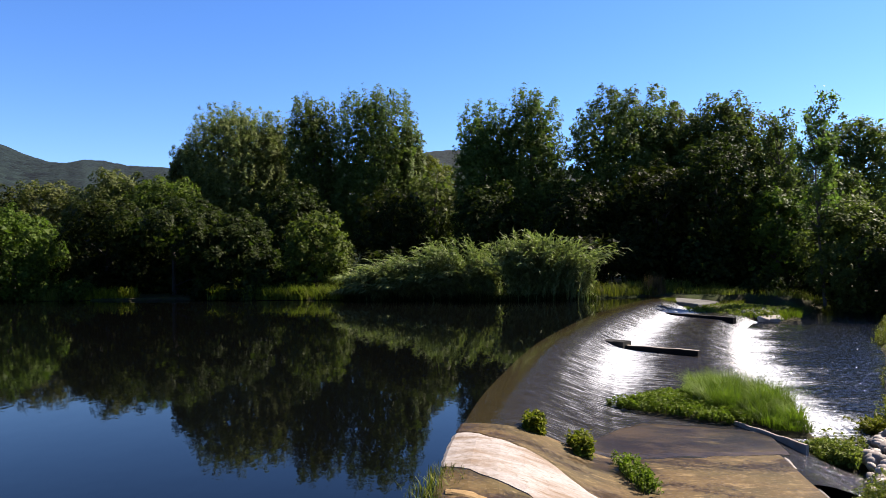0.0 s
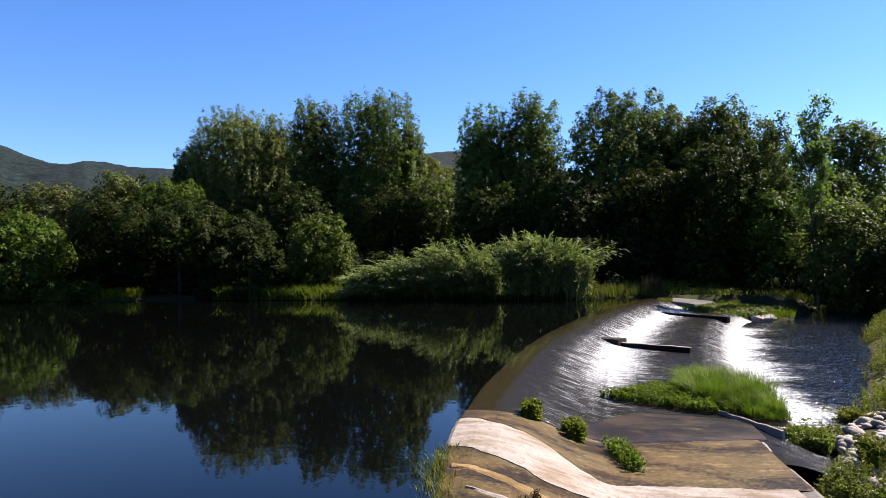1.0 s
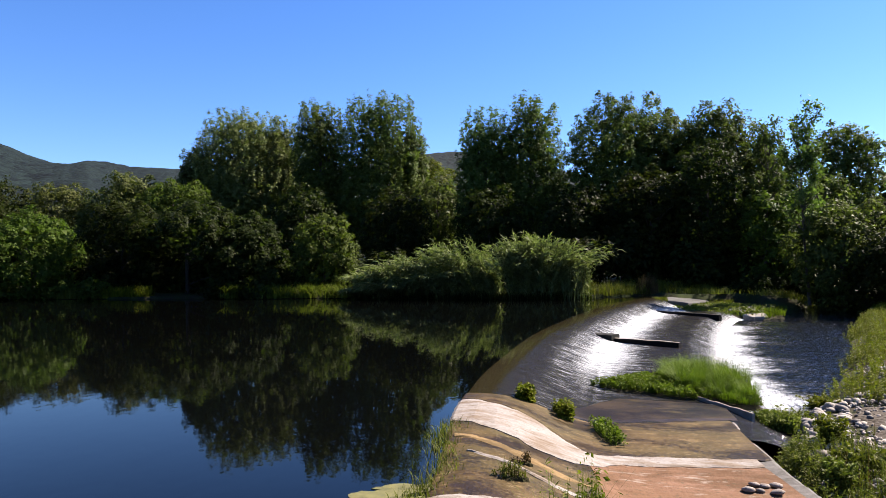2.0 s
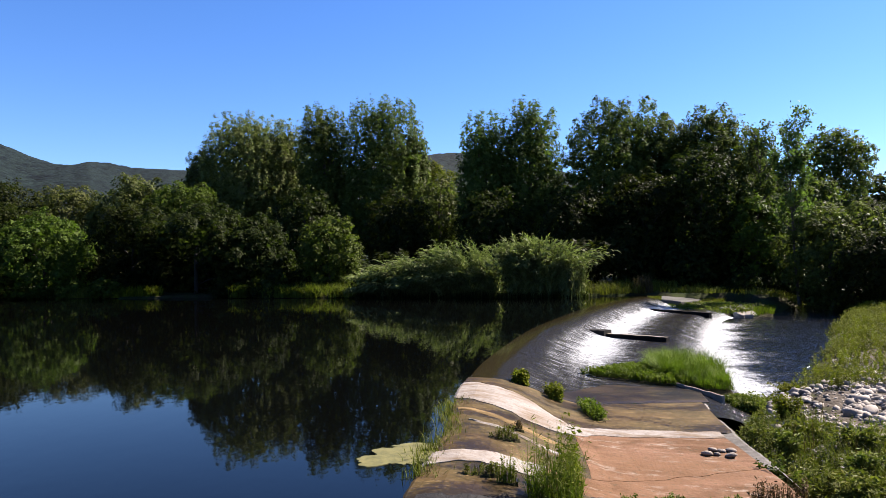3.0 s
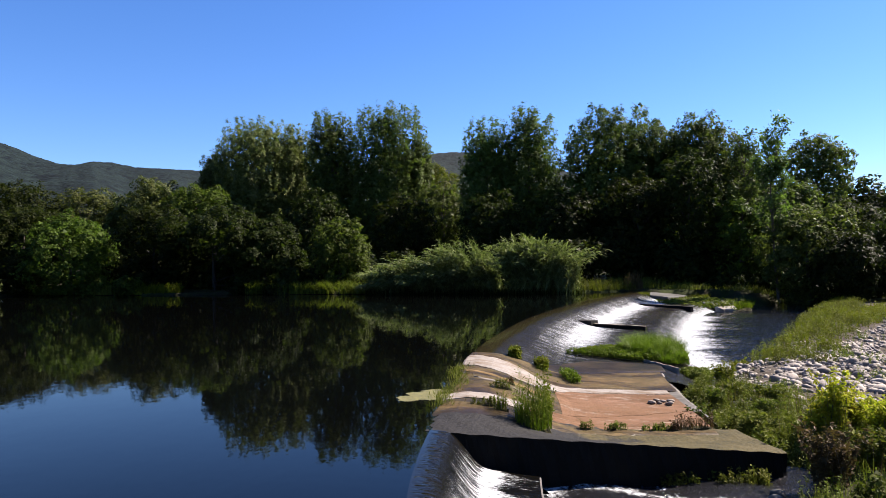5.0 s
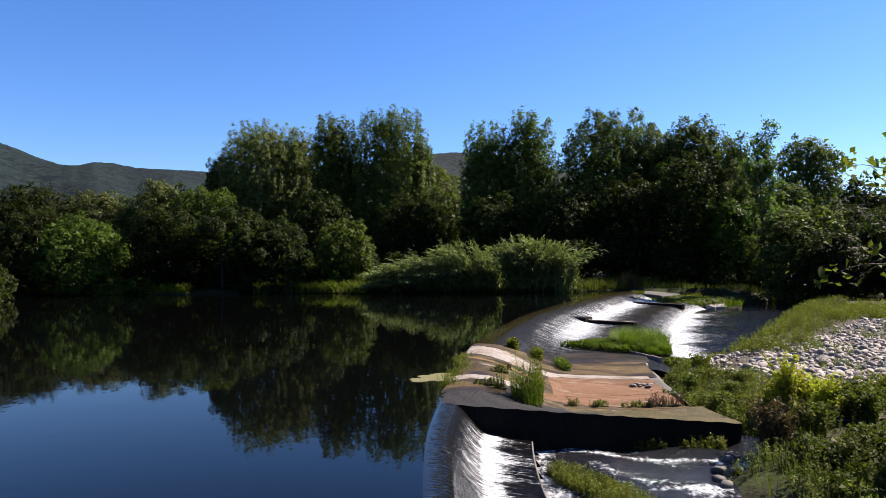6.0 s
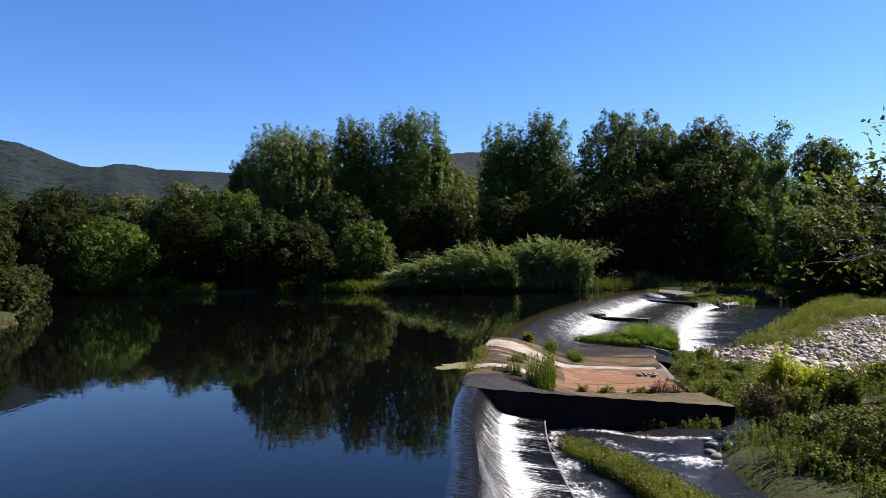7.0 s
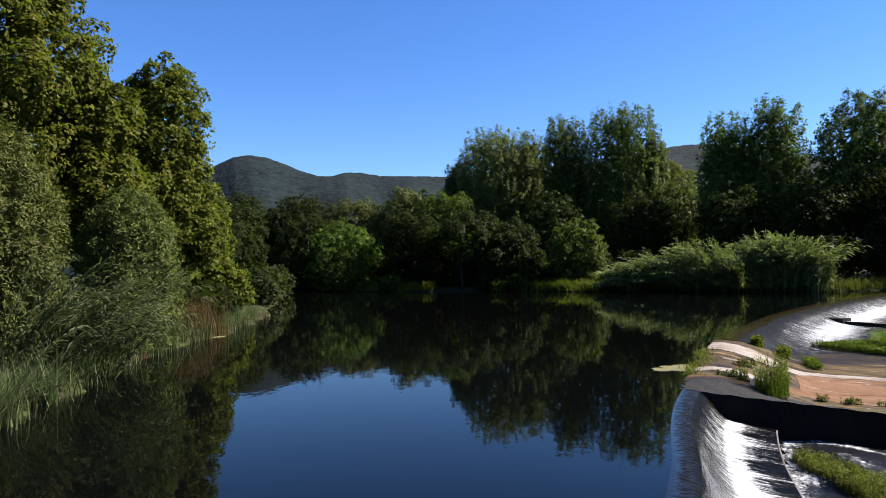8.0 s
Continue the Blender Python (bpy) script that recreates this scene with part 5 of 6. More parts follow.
tree("willow_tree", -20.9, 3.8, 7.2, 2.2, 4.0, M_WILLOW, WIL, leaf=(0.13, 0.042), cov=1.5, bough=(1.1, 0.24), rise=0.85, gap=0.6, crest=0.2, wild=0.5, boxy=2.3, inner=0.8, seed=406, group="willows beside the pool", cut=-0.98, droop=-0.3)
tree("willow_tree", -20.0, -4.0, 7.0, 3.0, 3.8, M_WILLOW, WIL, leaf=(0.26, 0.08), seed=407, group="willows beside the pool", cut=-0.98, droop=-0.3)
for i, (x, y, h, rx) in enumerate(((-38, 44, 9, 4.5), (-41.5, 55, 10, 4.8), (-45, 66, 11, 5.0), (-34, 34, 7.5, 3.6))):
    tree("leafy_tree", x, y, h, rx, h * 0.48, M_SHADE_LEAF, "dense green tree beside the still water", cov=1.3, leaf=(0.28, 0.18), seed=410 + i, cut=-0.95, group="trees beside the pool")
r2 = np.random.default_rng(41)
b, ln, hv = thicket_bases(r2, 20, 9, [(-16.6, 1.6), (-17.6, 4.2), (-18.5, 7.2)], 1.5)
stems, lv = cane_thicket(42, b, 3.5 * hv, np.array([0.62, 0.12]) + ln, 34, 0.042, 0.5)
plant("cane_thicket", "arching dull green giant cane leaning over the water", "cane", [("stemwork", stems, M_REED), ("foliage", lv, M_REED)], "cane thickets")
left_line = [(-14.2, -7), (-15.0, -3.5), (-15.7, -0.6), (-16.5, 1.6), (-18.1, 5.8), (-19.0, 9.8), (-19.8, 12.6), (-20.1, 17), (-22.2, 23.6), (-23.4, 29)]
grass_patch("reed_bed", "tall green reeds along the pool's shore", clumped(r2, band(r2, 150, left_line, 1.3, 0.0), 3600, 0.22), 1.15, 0.024, M_REED, 0.9, 43, "stuff", category="reeds")
grass_patch("reed_bed", "tall dark green sedge at the water's edge", clumped(r2, band(r2, 30, left_line[:5], 0.7, 0.0), 1300, 0.2), 1.35, 0.034, M_REED, 1.1, 44, "stuff", category="reeds")
grass_patch("reed_bed", "dry straw-coloured reeds at the shore", clumped(r2, band(r2, 22, [(-19.8, 12.8), (-20.2, 16.4)], 1.0, 0.0), 900, 0.2), 1.9, 0.022, M_DRY, 0.4, 45, "stuff", category="reeds")
grass_patch("reed_bed", "low rusty stems in the shallows", band(r2, 700, left_line, 0.5, -0.02), 0.45, 0.02, M_DRY, 0.5, 46, "stuff", category="reeds")
for i, (y, h) in enumerate(((11.5, 1.8), (14, 2.2), (17, 2.4), (20, 2.0), (23, 2.0), (39.5, 2.8), (44, 3.4), (49, 3.0), (54, 3.4), (59, 3.0), (64, 3.6), (69, 3.2))):
    x = float(np.interp(y, LEFT_SHORE[:, 0], LEFT_SHORE[:, 1])) - (1.6 if y > 30 else 2.3)
    tree("shore_bush", x, y, h, h * 0.75, h * 0.6, M_SHADE_LEAF, "low green bush hanging over the still water", cov=1.3, leaf=(0.28, 0.2), seed=470 + i * 7, cut=-0.98, group="bushes along the pool", nl=5)
for i, x in enumerate((-31, -26.5, -13, -9.5)):
    y = float(np.interp(x, FAR_SHORE[:, 0], FAR_SHORE[:, 1])) + 0.9
    tree("shore_bush", x, y, 2.2, 1.9, 1.4, M_FRESH if x < -25 else M_SHADE_LEAF, "low green bush hanging over the still water", cov=1.3, leaf=(0.3, 0.22), seed=485 + i, cut=-0.98, group="bushes along the pool", nl=5)

# ---------------------------------------------------------------- the weir's plants and stones
def mound(outline, z0, top, seed=0):
    """A low rooted mat of soil under a tuft."""
    rng = np.random.default_rng(seed)
    o = np.asarray(outline, float)
    c = o.mean(0)
    bm = bmesh.new()
    rings = []
    for k, f in enumerate((1.0, 0.85, 0.55, 0.2)):
        z = z0 + (top - z0) * (1 - f ** 2.2) - (0.12 if k == 0 else 0)
        rings.append([bm.verts.new((*(c + (q - c) * f * rng.uniform(0.94, 1.06)), z + rng.uniform(-0.02, 0.02) * (k > 0))) for q in o])
    for a, b2 in zip(rings, rings[1:]):
        for j in range(len(o)):
            bm.faces.new((a[j], a[(j + 1) % len(o)], b2[(j + 1) % len(o)], b2[j]))
    bm.faces.new(rings[-1])
    bmesh.ops.recalc_face_normals(bm, faces=bm.faces)
    return bm


def tuft(name, label, outline, z0, top, height, width, count, mat, seed, lean=0.4, category="grass", herb=None, group=""):
    rng = np.random.default_rng(seed)
    o = np.asarray(outline, float)
    ob = new(name)
    ob.location = (*o.mean(0), z0)
    P = scatter(rng, count, outline, 0)
    c = o.mean(0)
    far = np.linalg.norm(P[:, :2] - c, axis=1) / np.linalg.norm(o - c, axis=1).max()
    P[:, 2] = z0 + (top - z0) * np.clip(1 - far ** 2.2, 0, 1) * 0.8
    k = max(3, int(count / 150))
    cen = P[rng.integers(count, size=k), :2]
    own = np.argmin(((P[:, None, :2] - cen[None]) ** 2).sum(-1), 1)
    away = P[:, :2] - cen[own]
    hh = height * (1.05 - 0.5 * far ** 2) * rng.uniform(0.45, 1.2, k)[own]
    v, f = blades(rng, P, hh, width, lean, ang=np.arctan2(away[:, 1], away[:, 0]) + rng.normal(0, 0.7, count))
    sheets = [(v, f)]
    bm = mound(outline, z0, top, seed)
    bmesh.ops.translate(bm, verts=bm.verts, vec=-ob.location)
    part("root_mat", bm, M_SOIL, ob)
    if herb:
        n, h, mt, lf = herb
        Q = scatter(rng, n, outline, 0)
        Q[:, 2] = z0 + 0.02 + (top - z0) * np.clip(1 - (np.linalg.norm(Q[:, :2] - c, axis=1) / np.linalg.norm(o - c, axis=1).max()) ** 2.2, 0, 1) * 0.7
        sheets += herb_geo(rng, Q, h, 14, lf)
    v, f = merge(sheets)
    me = mesh_from("foliage", v - np.array(ob.location), f, False, mat)
    if herb:
        me.materials.append(mt)
        me.polygons.foreach_set("material_index", (np.arange(len(f)) >= len(sheets[0][1])).astype(np.int32))
    put("foliage", me, ob)
    return tagged(ob, label, category, group)


def soil_material():
    k = Mat("wet_soil")
    f = k.noise(k.coords("Object"), 12, 5)
    k.set(Base_Color=k.ramp(f, [(0.3, (0.016, 0.015, 0.006)), (0.7, (0.038, 0.033, 0.013))]), Roughness=0.9, Specular_IOR_Level=0.1)
    k.bump(f, 0.6, 0.03)
    return k.m


M_SOIL = soil_material()
tuft("grass_tuft", "bright green grass tuft growing on the weir apron", [(7.4, 18.0), (8.3, 19.2), (9.2, 19.0), (9.5, 17.6), (9.0, 15.6), (8.3, 13.9), (7.6, 14.2), (7.2, 16.2)], -0.80, -0.62, 0.74, 0.015, 10500, M_GRASS, 61, 0.95)
tuft("creeping_herb", "low green creeping plants on the wet apron", [(5.0, 17.3), (5.6, 17.6), (7.4, 18.6), (7.6, 16), (7.3, 14.6), (6.6, 15.2), (5.6, 16.4)], -0.79, -0.68, 0.16, 0.014, 2600, M_GRASS, 62, 0.6, "herb", (900, 0.2, M_GRASS, (0.07, 0.045)))
tuft("creeping_herb", "low green creeping plants by the slab's edge", [(7.7, 13.7), (8.5, 13.9), (8.7, 13.0), (8.2, 12.6), (7.7, 12.9)], -1.3, -1.05, 0.25, 0.014, 900, M_GRASS, 63, 0.6, "herb", (400, 0.3, M_HERB, (0.07, 0.045)))
tuft("reed_clump", "tall upright light green reed clump on the dry slab", [(-0.42, 4.35), (-0.1, 4.2), (0.28, 4.4), (0.36, 4.75), (0.05, 4.95), (-0.38, 4.8)], -0.42, -0.36, 0.98, 0.012, 380, M_GRASS, 64, 0.5, "reeds", (90, 1.0, M_HERB, (0.09, 0.018)))
tuft("yellow_herb", "yellow-green leafy herb beside the sliding water", [(1.6, 12.95), (1.95, 12.9), (2.05, 13.25), (1.7, 13.4)], -0.34, -0.28, 0.2, 0.012, 120, M_YELLOW, 65, 0.5, "herb", (90, 0.42, M_YELLOW, (0.09, 0.06)), "herbs on the weir")
tuft("yellow_herb", "yellow-green leafy herb beside the sliding water", [(2.35, 12.3), (2.65, 12.2), (2.8, 12.9), (2.45, 13.0)], -0.58, -0.5, 0.2, 0.012, 160, M_HERB, 66, 0.5, "herb", (110, 0.34, M_YELLOW, (0.08, 0.05)), "herbs on the weir")
tuft("yellow_herb", "yellow-green flowering herb above the reed clump", [(0.25, 5.0), (0.5, 5.0), (0.5, 5.3), (0.25, 5.3)], -0.42, -0.38, 0.2, 0.012, 60, M_HERB, 67, 0.4, "herb", (26, 1.0, M_YELLOW, (0.08, 0.045)), "herbs on the weir")
tuft("creeping_herb", "low creeping herb in a crack of the apron", [(2.85, 10.7), (3.15, 10.6), (3.45, 12.0), (3.1, 12.5), (2.95, 11.6)], -0.70, -0.67, 0.16, 0.012, 160, M_GRASS, 68, 0.6, "herb", (110, 0.22, M_GRASS, (0.06, 0.035)))
for i, (x, y, r, h, m2) in enumerate(((1.25, 5.2, 0.12, 0.22, M_HERB), (1.95, 5.3, 0.2, 0.16, M_HERB), (2.85, 5.2, 0.25, 0.16, M_HERB), (3.2, 5.15, 0.12, 0.3, M_DRY), (3.75, 5.3, 0.35, 0.42, M_DRY), (-0.65, 4.9, 0.14, 0.4, M_HERB), (-0.95, 5.1, 0.2, 0.18, M_HERB), (0.25, 5.6, 0.14, 0.3, M_HERB), (-0.1, 7.1, 0.2, 0.25, M_HERB), (0.3, 7.9, 0.12, 0.16, M_DRY))):
    d0, _ = crest_distance(np.array([x]), np.array([y]))
    z = float(slab_z(d0[0]))
    a = np.linspace(0, 6.28, 8)[:-1]
    tuft("weed_tuft", "small weed tuft in a joint of the concrete" if m2 is M_HERB else "dry brown weed tuft in a joint of the concrete", np.column_stack([x + 1.5 * r * np.cos(a), y + 0.45 * r * np.sin(a)]), z - 0.01, z + 0.03, h, 0.012, int(110 * r / 0.25), m2, 70 + i, 0.45, "weed", (int(22 * r / 0.25), h * 0.75, m2, (0.055, 0.02)), "weeds on the slab")
# plants on the water's edge of the slab
rp = np.random.default_rng(81)
sv = rp.uniform(crest_s(5.0), crest_s(10.4), 1000)
px, py = off_crest(sv, rp.normal(-0.12, 0.13, 1000) - 0.10 * np.sin(sv * 2.0))
grass_patch("edge_weeds", "olive weeds along the slab's wet edge", np.column_stack([px, py, np.full(1000, -0.02)]), 0.19, 0.018, M_HERB, 0.7, 82, "stuff", category="weed")


def algae_material():
    k = Mat("floating_algae")
    f = k.noise(k.coords("Object"), 7, 6, 0.7)
    k.set(Base_Color=k.ramp(f, [(0.3, (0.045, 0.045, 0.007)), (0.7, (0.11, 0.10, 0.024))]), Roughness=0.8)
    k.bump(f, 0.5, 0.02)
    return k.m


M_ALGAE = algae_material()


def algae_mat(name, cx, cy, rx, ry, seed, label):
    rng = np.random.default_rng(seed)
    n, a = 60, np.linspace(0, 2 * np.pi, 60, endpoint=False)
    r = 1 + 0.22 * np.sin(3 * a + rng.uniform(0, 6)) + 0.13 * np.sin(7 * a + rng.uniform(0, 6)) + rng.uniform(-0.08, 0.08, n)
    bm = bmesh.new()
    rings = [[bm.verts.new((cx + math.cos(t) * rr * rx * f, cy + math.sin(t) * rr * ry * f, z)) for t, rr in zip(a, r)] for f, z in ((1.0, -0.01), (0.98, 0.010), (0.5, 0.014))]
    for p, q in zip(rings, rings[1:]):
        for j in range(n):
            bm.faces.new((p[j], p[(j + 1) % n], q[(j + 1) % n], q[j]))
    bm.faces.new(rings[-1])
    return tagged(part(name, bm, M_ALGAE, None), label, "algae", "floating algae")


algae_mat("algae_mat", -1.95, 6.25, 0.62, 0.50, 1, "flat yellow-green mat of floating algae by the slab")
algae_mat("algae_mat", -1.55, 6.75, 0.5, 0.22, 2, "small yellow-green patch of floating algae")
algae_mat("algae_mat", -20.0, 15.6, 0.22, 0.6, 3, "flat yellow-green mat of floating algae by the reeds")
algae_mat("algae_mat", -16.6, 1.5, 0.18, 0.3, 4, "flat yellow-green mat of floating algae by the reeds")


def stone_mesh(seed, flat=0.65, sub=2):
    rng = np.random.default_rng(seed)
    bm = bmesh.new()
    bmesh.ops.create_icosphere(bm, subdivisions=sub, radius=1.0)
    ph = rng.uniform(0, 6, 6)
    sx, sy = rng.uniform(0.8, 1.2), rng.uniform(0.7, 1.0)
    for v in bm.verts:
        c = v.co
        k = 1 + 0.13 * math.sin(c.x * 2.3 + ph[0]) + 0.11 * math.sin(c.y * 2.9 + ph[1] + c.z) + 0.07 * math.sin(c.z * 5 + c.x * 3 + ph[2])
        v.co = Vector((c.x * sx * k, c.y * sy * k, c.z * flat * k))
    for f in bm.faces:
        f.smooth = True
    me = bpy.data.meshes.new("stone")
    bm.to_mesh(me)
    bm.free()
    return me


STONES = [stone_mesh(i, f) for i, f in enumerate((0.55, 0.6, 0.7, 0.5, 0.65, 0.75, 0.45, 0.6))]
for me in STONES:
    me.materials.append(M_ROCK)
DARK_STONES = [stone_mesh(20 + i, f) for i, f in enumerate((0.6, 0.7, 0.5, 0.65))]
for me in DARK_STONES:
    me.materials.append(M_ROCK_DARK)


def stone(x, y, z, r, rng, name="boulder", label="rounded pale grey river boulder", meshes=STONES, group="boulders by the bank"):
    ob = new(name, meshes[int(rng.integers(len(meshes)))])
    ob.matrix_world = pose(x, y, z, rng.uniform(-12, 12), rng.uniform(-12, 12), rng.uniform(0, 360)) @ Matrix.Diagonal((r, r, r, 1))
    return tagged(ob, label, "stone", group)


M_ROCK_BROWN = rock_material("brown_river_stone", (0.16, 0.12, 0.10), (0.48, 0.40, 0.33))
COBBLES = [stone_mesh(60 + i, f) for i, f in enumerate((0.42, 0.5, 0.46))]
for me in COBBLES:
    me.materials.append(M_ROCK_BROWN)
rs = np.random.default_rng(91)
for x, y, r in ((4.24, 8.10, 0.095), (4.00, 7.86, 0.10), (4.38, 8.02, 0.085), (4.36, 7.66, 0.11), (4.58, 8.0, 0.09), (4.17, 7.82, 0.07)):
    dd, _ = crest_distance(np.array([x]), np.array([y]))
    stone(x, y, float(slab_z(dd[0])) + r * 0.42, r, rs, "cobble", "smooth brown-grey cobble lying on the reddish slab", COBBLES, "cobbles on the slab")
for i in range(110):
    y = rs.uniform(9.2, 15.6)
    x = float(np.interp(y, RIGHT_BANK[:, 0], RIGHT_BANK[:, 1])) + abs(rs.normal(0.15, 0.55))
    r = rs.uniform(0.07, 0.21)
    stone(x, y, float(ground_height(x, y)) + r * 0.3, r, rs)
for i in range(11):
    y = rs.uniform(0.4, 3.0)
    x = float(np.interp(y, RIGHT_BANK[:, 0], RIGHT_BANK[:, 1])) + rs.normal(-0.1, 0.2)
    r = rs.uniform(0.07, 0.17)
    stone(x, y, max(float(ground_height(x, y)), -1.2) + r * 0.2, r, rs, "boulder", "dark wet river boulder in the channel", DARK_STONES, "boulders in the channel")
for x, y, r in ((3.05, 2.3, 0.16), (2.75, 2.5, 0.1), (2.45, 2.6, 0.11), (3.4, 2.1, 0.1), (2.1, 2.7, 0.08), (4.9, 3.0, 0.13), (5.2, 3.4, 0.15), (5.0, 3.8, 0.12), (5.5, 3.2, 0.11), (4.75, 2.6, 0.12)):
    stone(x, y, max(float(ground_height(x, y)), -1.34) + r * 0.3, r, rs, "boulder", "brown rubble stone beside the end wall", DARK_STONES, "boulders in the channel")

# gravel bar
GRAVEL = [(8.2, 6.9), (9.2, 10.8), (12.6, 15.0), (18.0, 18.6), (26, 26), (34, 33), (44, 40), (44, 30), (26, 16), (14.6, 6.0), (10.6, 4.8)]


def gravel_bed():
    """Sandy shingle under the cobbles, laid just over the soil."""
    k = Mat("sandy_shingle")
    v = k.coords("Object")
    vor = k.n("TexVoronoi", Scale=9.0)
    k.l(v, vor.inputs["Vector"])
    f = k.noise(v, 1.2, 5)
    tone = k.ramp(k.math("ADD", k.math("MULTIPLY", f, 0.6), k.math("MULTIPLY", vor.outputs["Distance"], 0.5)), [(0.3, (0.026, 0.020, 0.014)), (0.8, (0.072, 0.060, 0.048))])
    k.set(Base_Color=tone, Roughness=0.95, Specular_IOR_Level=0.1)
    k.bump(k.math("SUBTRACT", 1.0, vor.outputs["Distance"]), 0.8, 0.05)
    gx, gy = np.arange(5.5, 46, 0.4), np.arange(3, 42, 0.4)
    X, Y = np.meshgrid(gx, gy, indexing="ij")
    e = X - np.interp(Y, RIGHT_BANK[:, 0], RIGHT_BANK[:, 1])
    side = np.interp(Y, [3, 6, 16, 30, 42], [14.5, 15, 26, 40, 47])
    Z = ground_height(X, Y) + 0.05 - 0.12 * (np.minimum(e - 1.2, side - X) < 0.5 + 0.6 * np.sin(X * 1.9 + Y * 0.8))
    F = grid_faces(len(gx), len(gy))
    keep = (np.minimum(e - 1.0, side - X).ravel()[F] > 0).all(1)
    used, inv = np.unique(F[keep], return_inverse=True)
    me = mesh_from("gravel_bed", np.stack([X, Y, Z], -1).reshape(-1, 3)[used], inv.reshape(-1, 4), True, k.m)
    return tagged(put("gravel_bed", me), "brownish sandy shingle between the cobbles", "gravel", kind="structure")


gravel_bed()
near = scatter(rs, 300, [(8.2, 6.9), (9.3, 10.8), (12.6, 15.0), (16, 16.5), (16, 8), (10.6, 5.4)])
bar = tagged(new("gravel_bar"), "bar of pale rounded river cobbles", "gravel", kind="structure")
for x, y, z in near:
    r = 0.05 + 0.2 * rs.uniform(0, 1) ** 2
    ob = new("cobble", STONES[int(rs.integers(len(STONES)))])
    ob.matrix_world = pose(x, y, z + 0.04 + r * 0.25, rs.uniform(-15, 15), rs.uniform(-15, 15), rs.uniform(0, 360)) @ Matrix.Diagonal((r, r, r, 1))
    ob.parent = bar


def joined_stones(name, label, P, rlo, rhi, seed, mat):
    rng = np.random.default_rng(seed)
    base = []
    for i in range(6):
        me = stone_mesh(40 + i, 0.6, 1)
        co = np.empty(len(me.vertices) * 3, np.float32)
        me.vertices.foreach_get("co", co)
        base.append((co.reshape(-1, 3).astype(float), np.array([p.vertices[:] for p in me.polygons])))
        bpy.data.meshes.remove(me)
    items = []
    for x, y, z in P:
        v, f = base[int(rng.integers(6))]
        r, a = rlo + (rhi - rlo) * rng.uniform(0, 1) ** 2.2, rng.uniform(0, 6.28)
        c, s2 = math.cos(a), math.sin(a)
        tilt = rng.normal(0, 0.3, 2)
        w = np.column_stack([v[:, 0] * c - v[:, 1] * s2, v[:, 0] * s2 + v[:, 1] * c, v[:, 2] + v[:, 0] * tilt[0] + v[:, 1] * tilt[1]]) * r
        items.append((w + np.array([x, y, z + 0.04 + r * 0.2]), f))
    v, f = merge(items)
    return tagged(put(name, mesh_from(name, v, f, True, mat)), label, "gravel", kind="stuff")


joined_stones("gravel", "pale grey river cobbles and gravel", np.concatenate([scatter(rs, 1900, GRAVEL), scatter(rs, 1500, [(13, 13), (16, 17), (24, 23.5), (30, 28), (34, 26), (22, 15)]), scatter(rs, 2600, [(8.2, 6.9), (9.3, 10.8), (12.6, 15.0), (18, 18.2), (20, 12), (10.6, 5.4)])]), 0.03, 0.165, 92, M_ROCK)
joined_stones("gravel", "pale river cobbles at the back of the bar", scatter(rs, 1100, [(23, 22), (28, 27.5), (35, 33.5), (44, 42), (46, 34), (33, 24)]), 0.07, 0.2, 94, M_ROCK)
joined_stones("gravel", "stones between the weeds beside the slab", scatter(rs, 380, [(5.3, 5.2), (5.8, 8.4), (6.9, 10.2), (8.6, 10.6), (8.2, 6.8), (7.6, 5.0)]), 0.04, 0.14, 95, M_ROCK)
joined_stones("gravel", "small stones along the water's edge", band(rs, 500, [(16, 20), (11.8, 14.7), (9.6, 13), (6.4, 9.5), (5.5, 8)], 1.2), 0.03, 0.12, 93, M_ROCK)

# the channel below the near fall


def channel_material():
    k = Mat("rapid_water")
    v = k.coords("Object", (1.0, 0.7, 1))
    big, fine = k.noise(v, 1.9, 4, 0.6), k.noise(v, 11.0, 5, 0.68)
    att = k.n("Attribute")
    att.attribute_name = "foam"
    lvl = k.math("ADD", k.math("MULTIPLY", k.math("SUBTRACT", k.math("ADD", k.math("MULTIPLY", big, 0.5), k.math("MULTIPLY", fine, 0.5)), 0.5), 2.6), att.outputs["Fac"])
    mask = k.ramp(lvl, [(0.38, (0, 0, 0)), (0.82, (1, 1, 1))])
    k.set(Base_Color=k.mix(mask, (0.010, 0.010, 0.011), (0.44, 0.46, 0.48)), Roughness=k.math("ADD", k.math("MULTIPLY", mask, 0.4), 0.06), IOR=1.33)
    k.bump(k.math("ADD", k.math("MULTIPLY", big, 0.6), fine), 0.8, 0.08)
    return k.m


M_RAPID = channel_material()


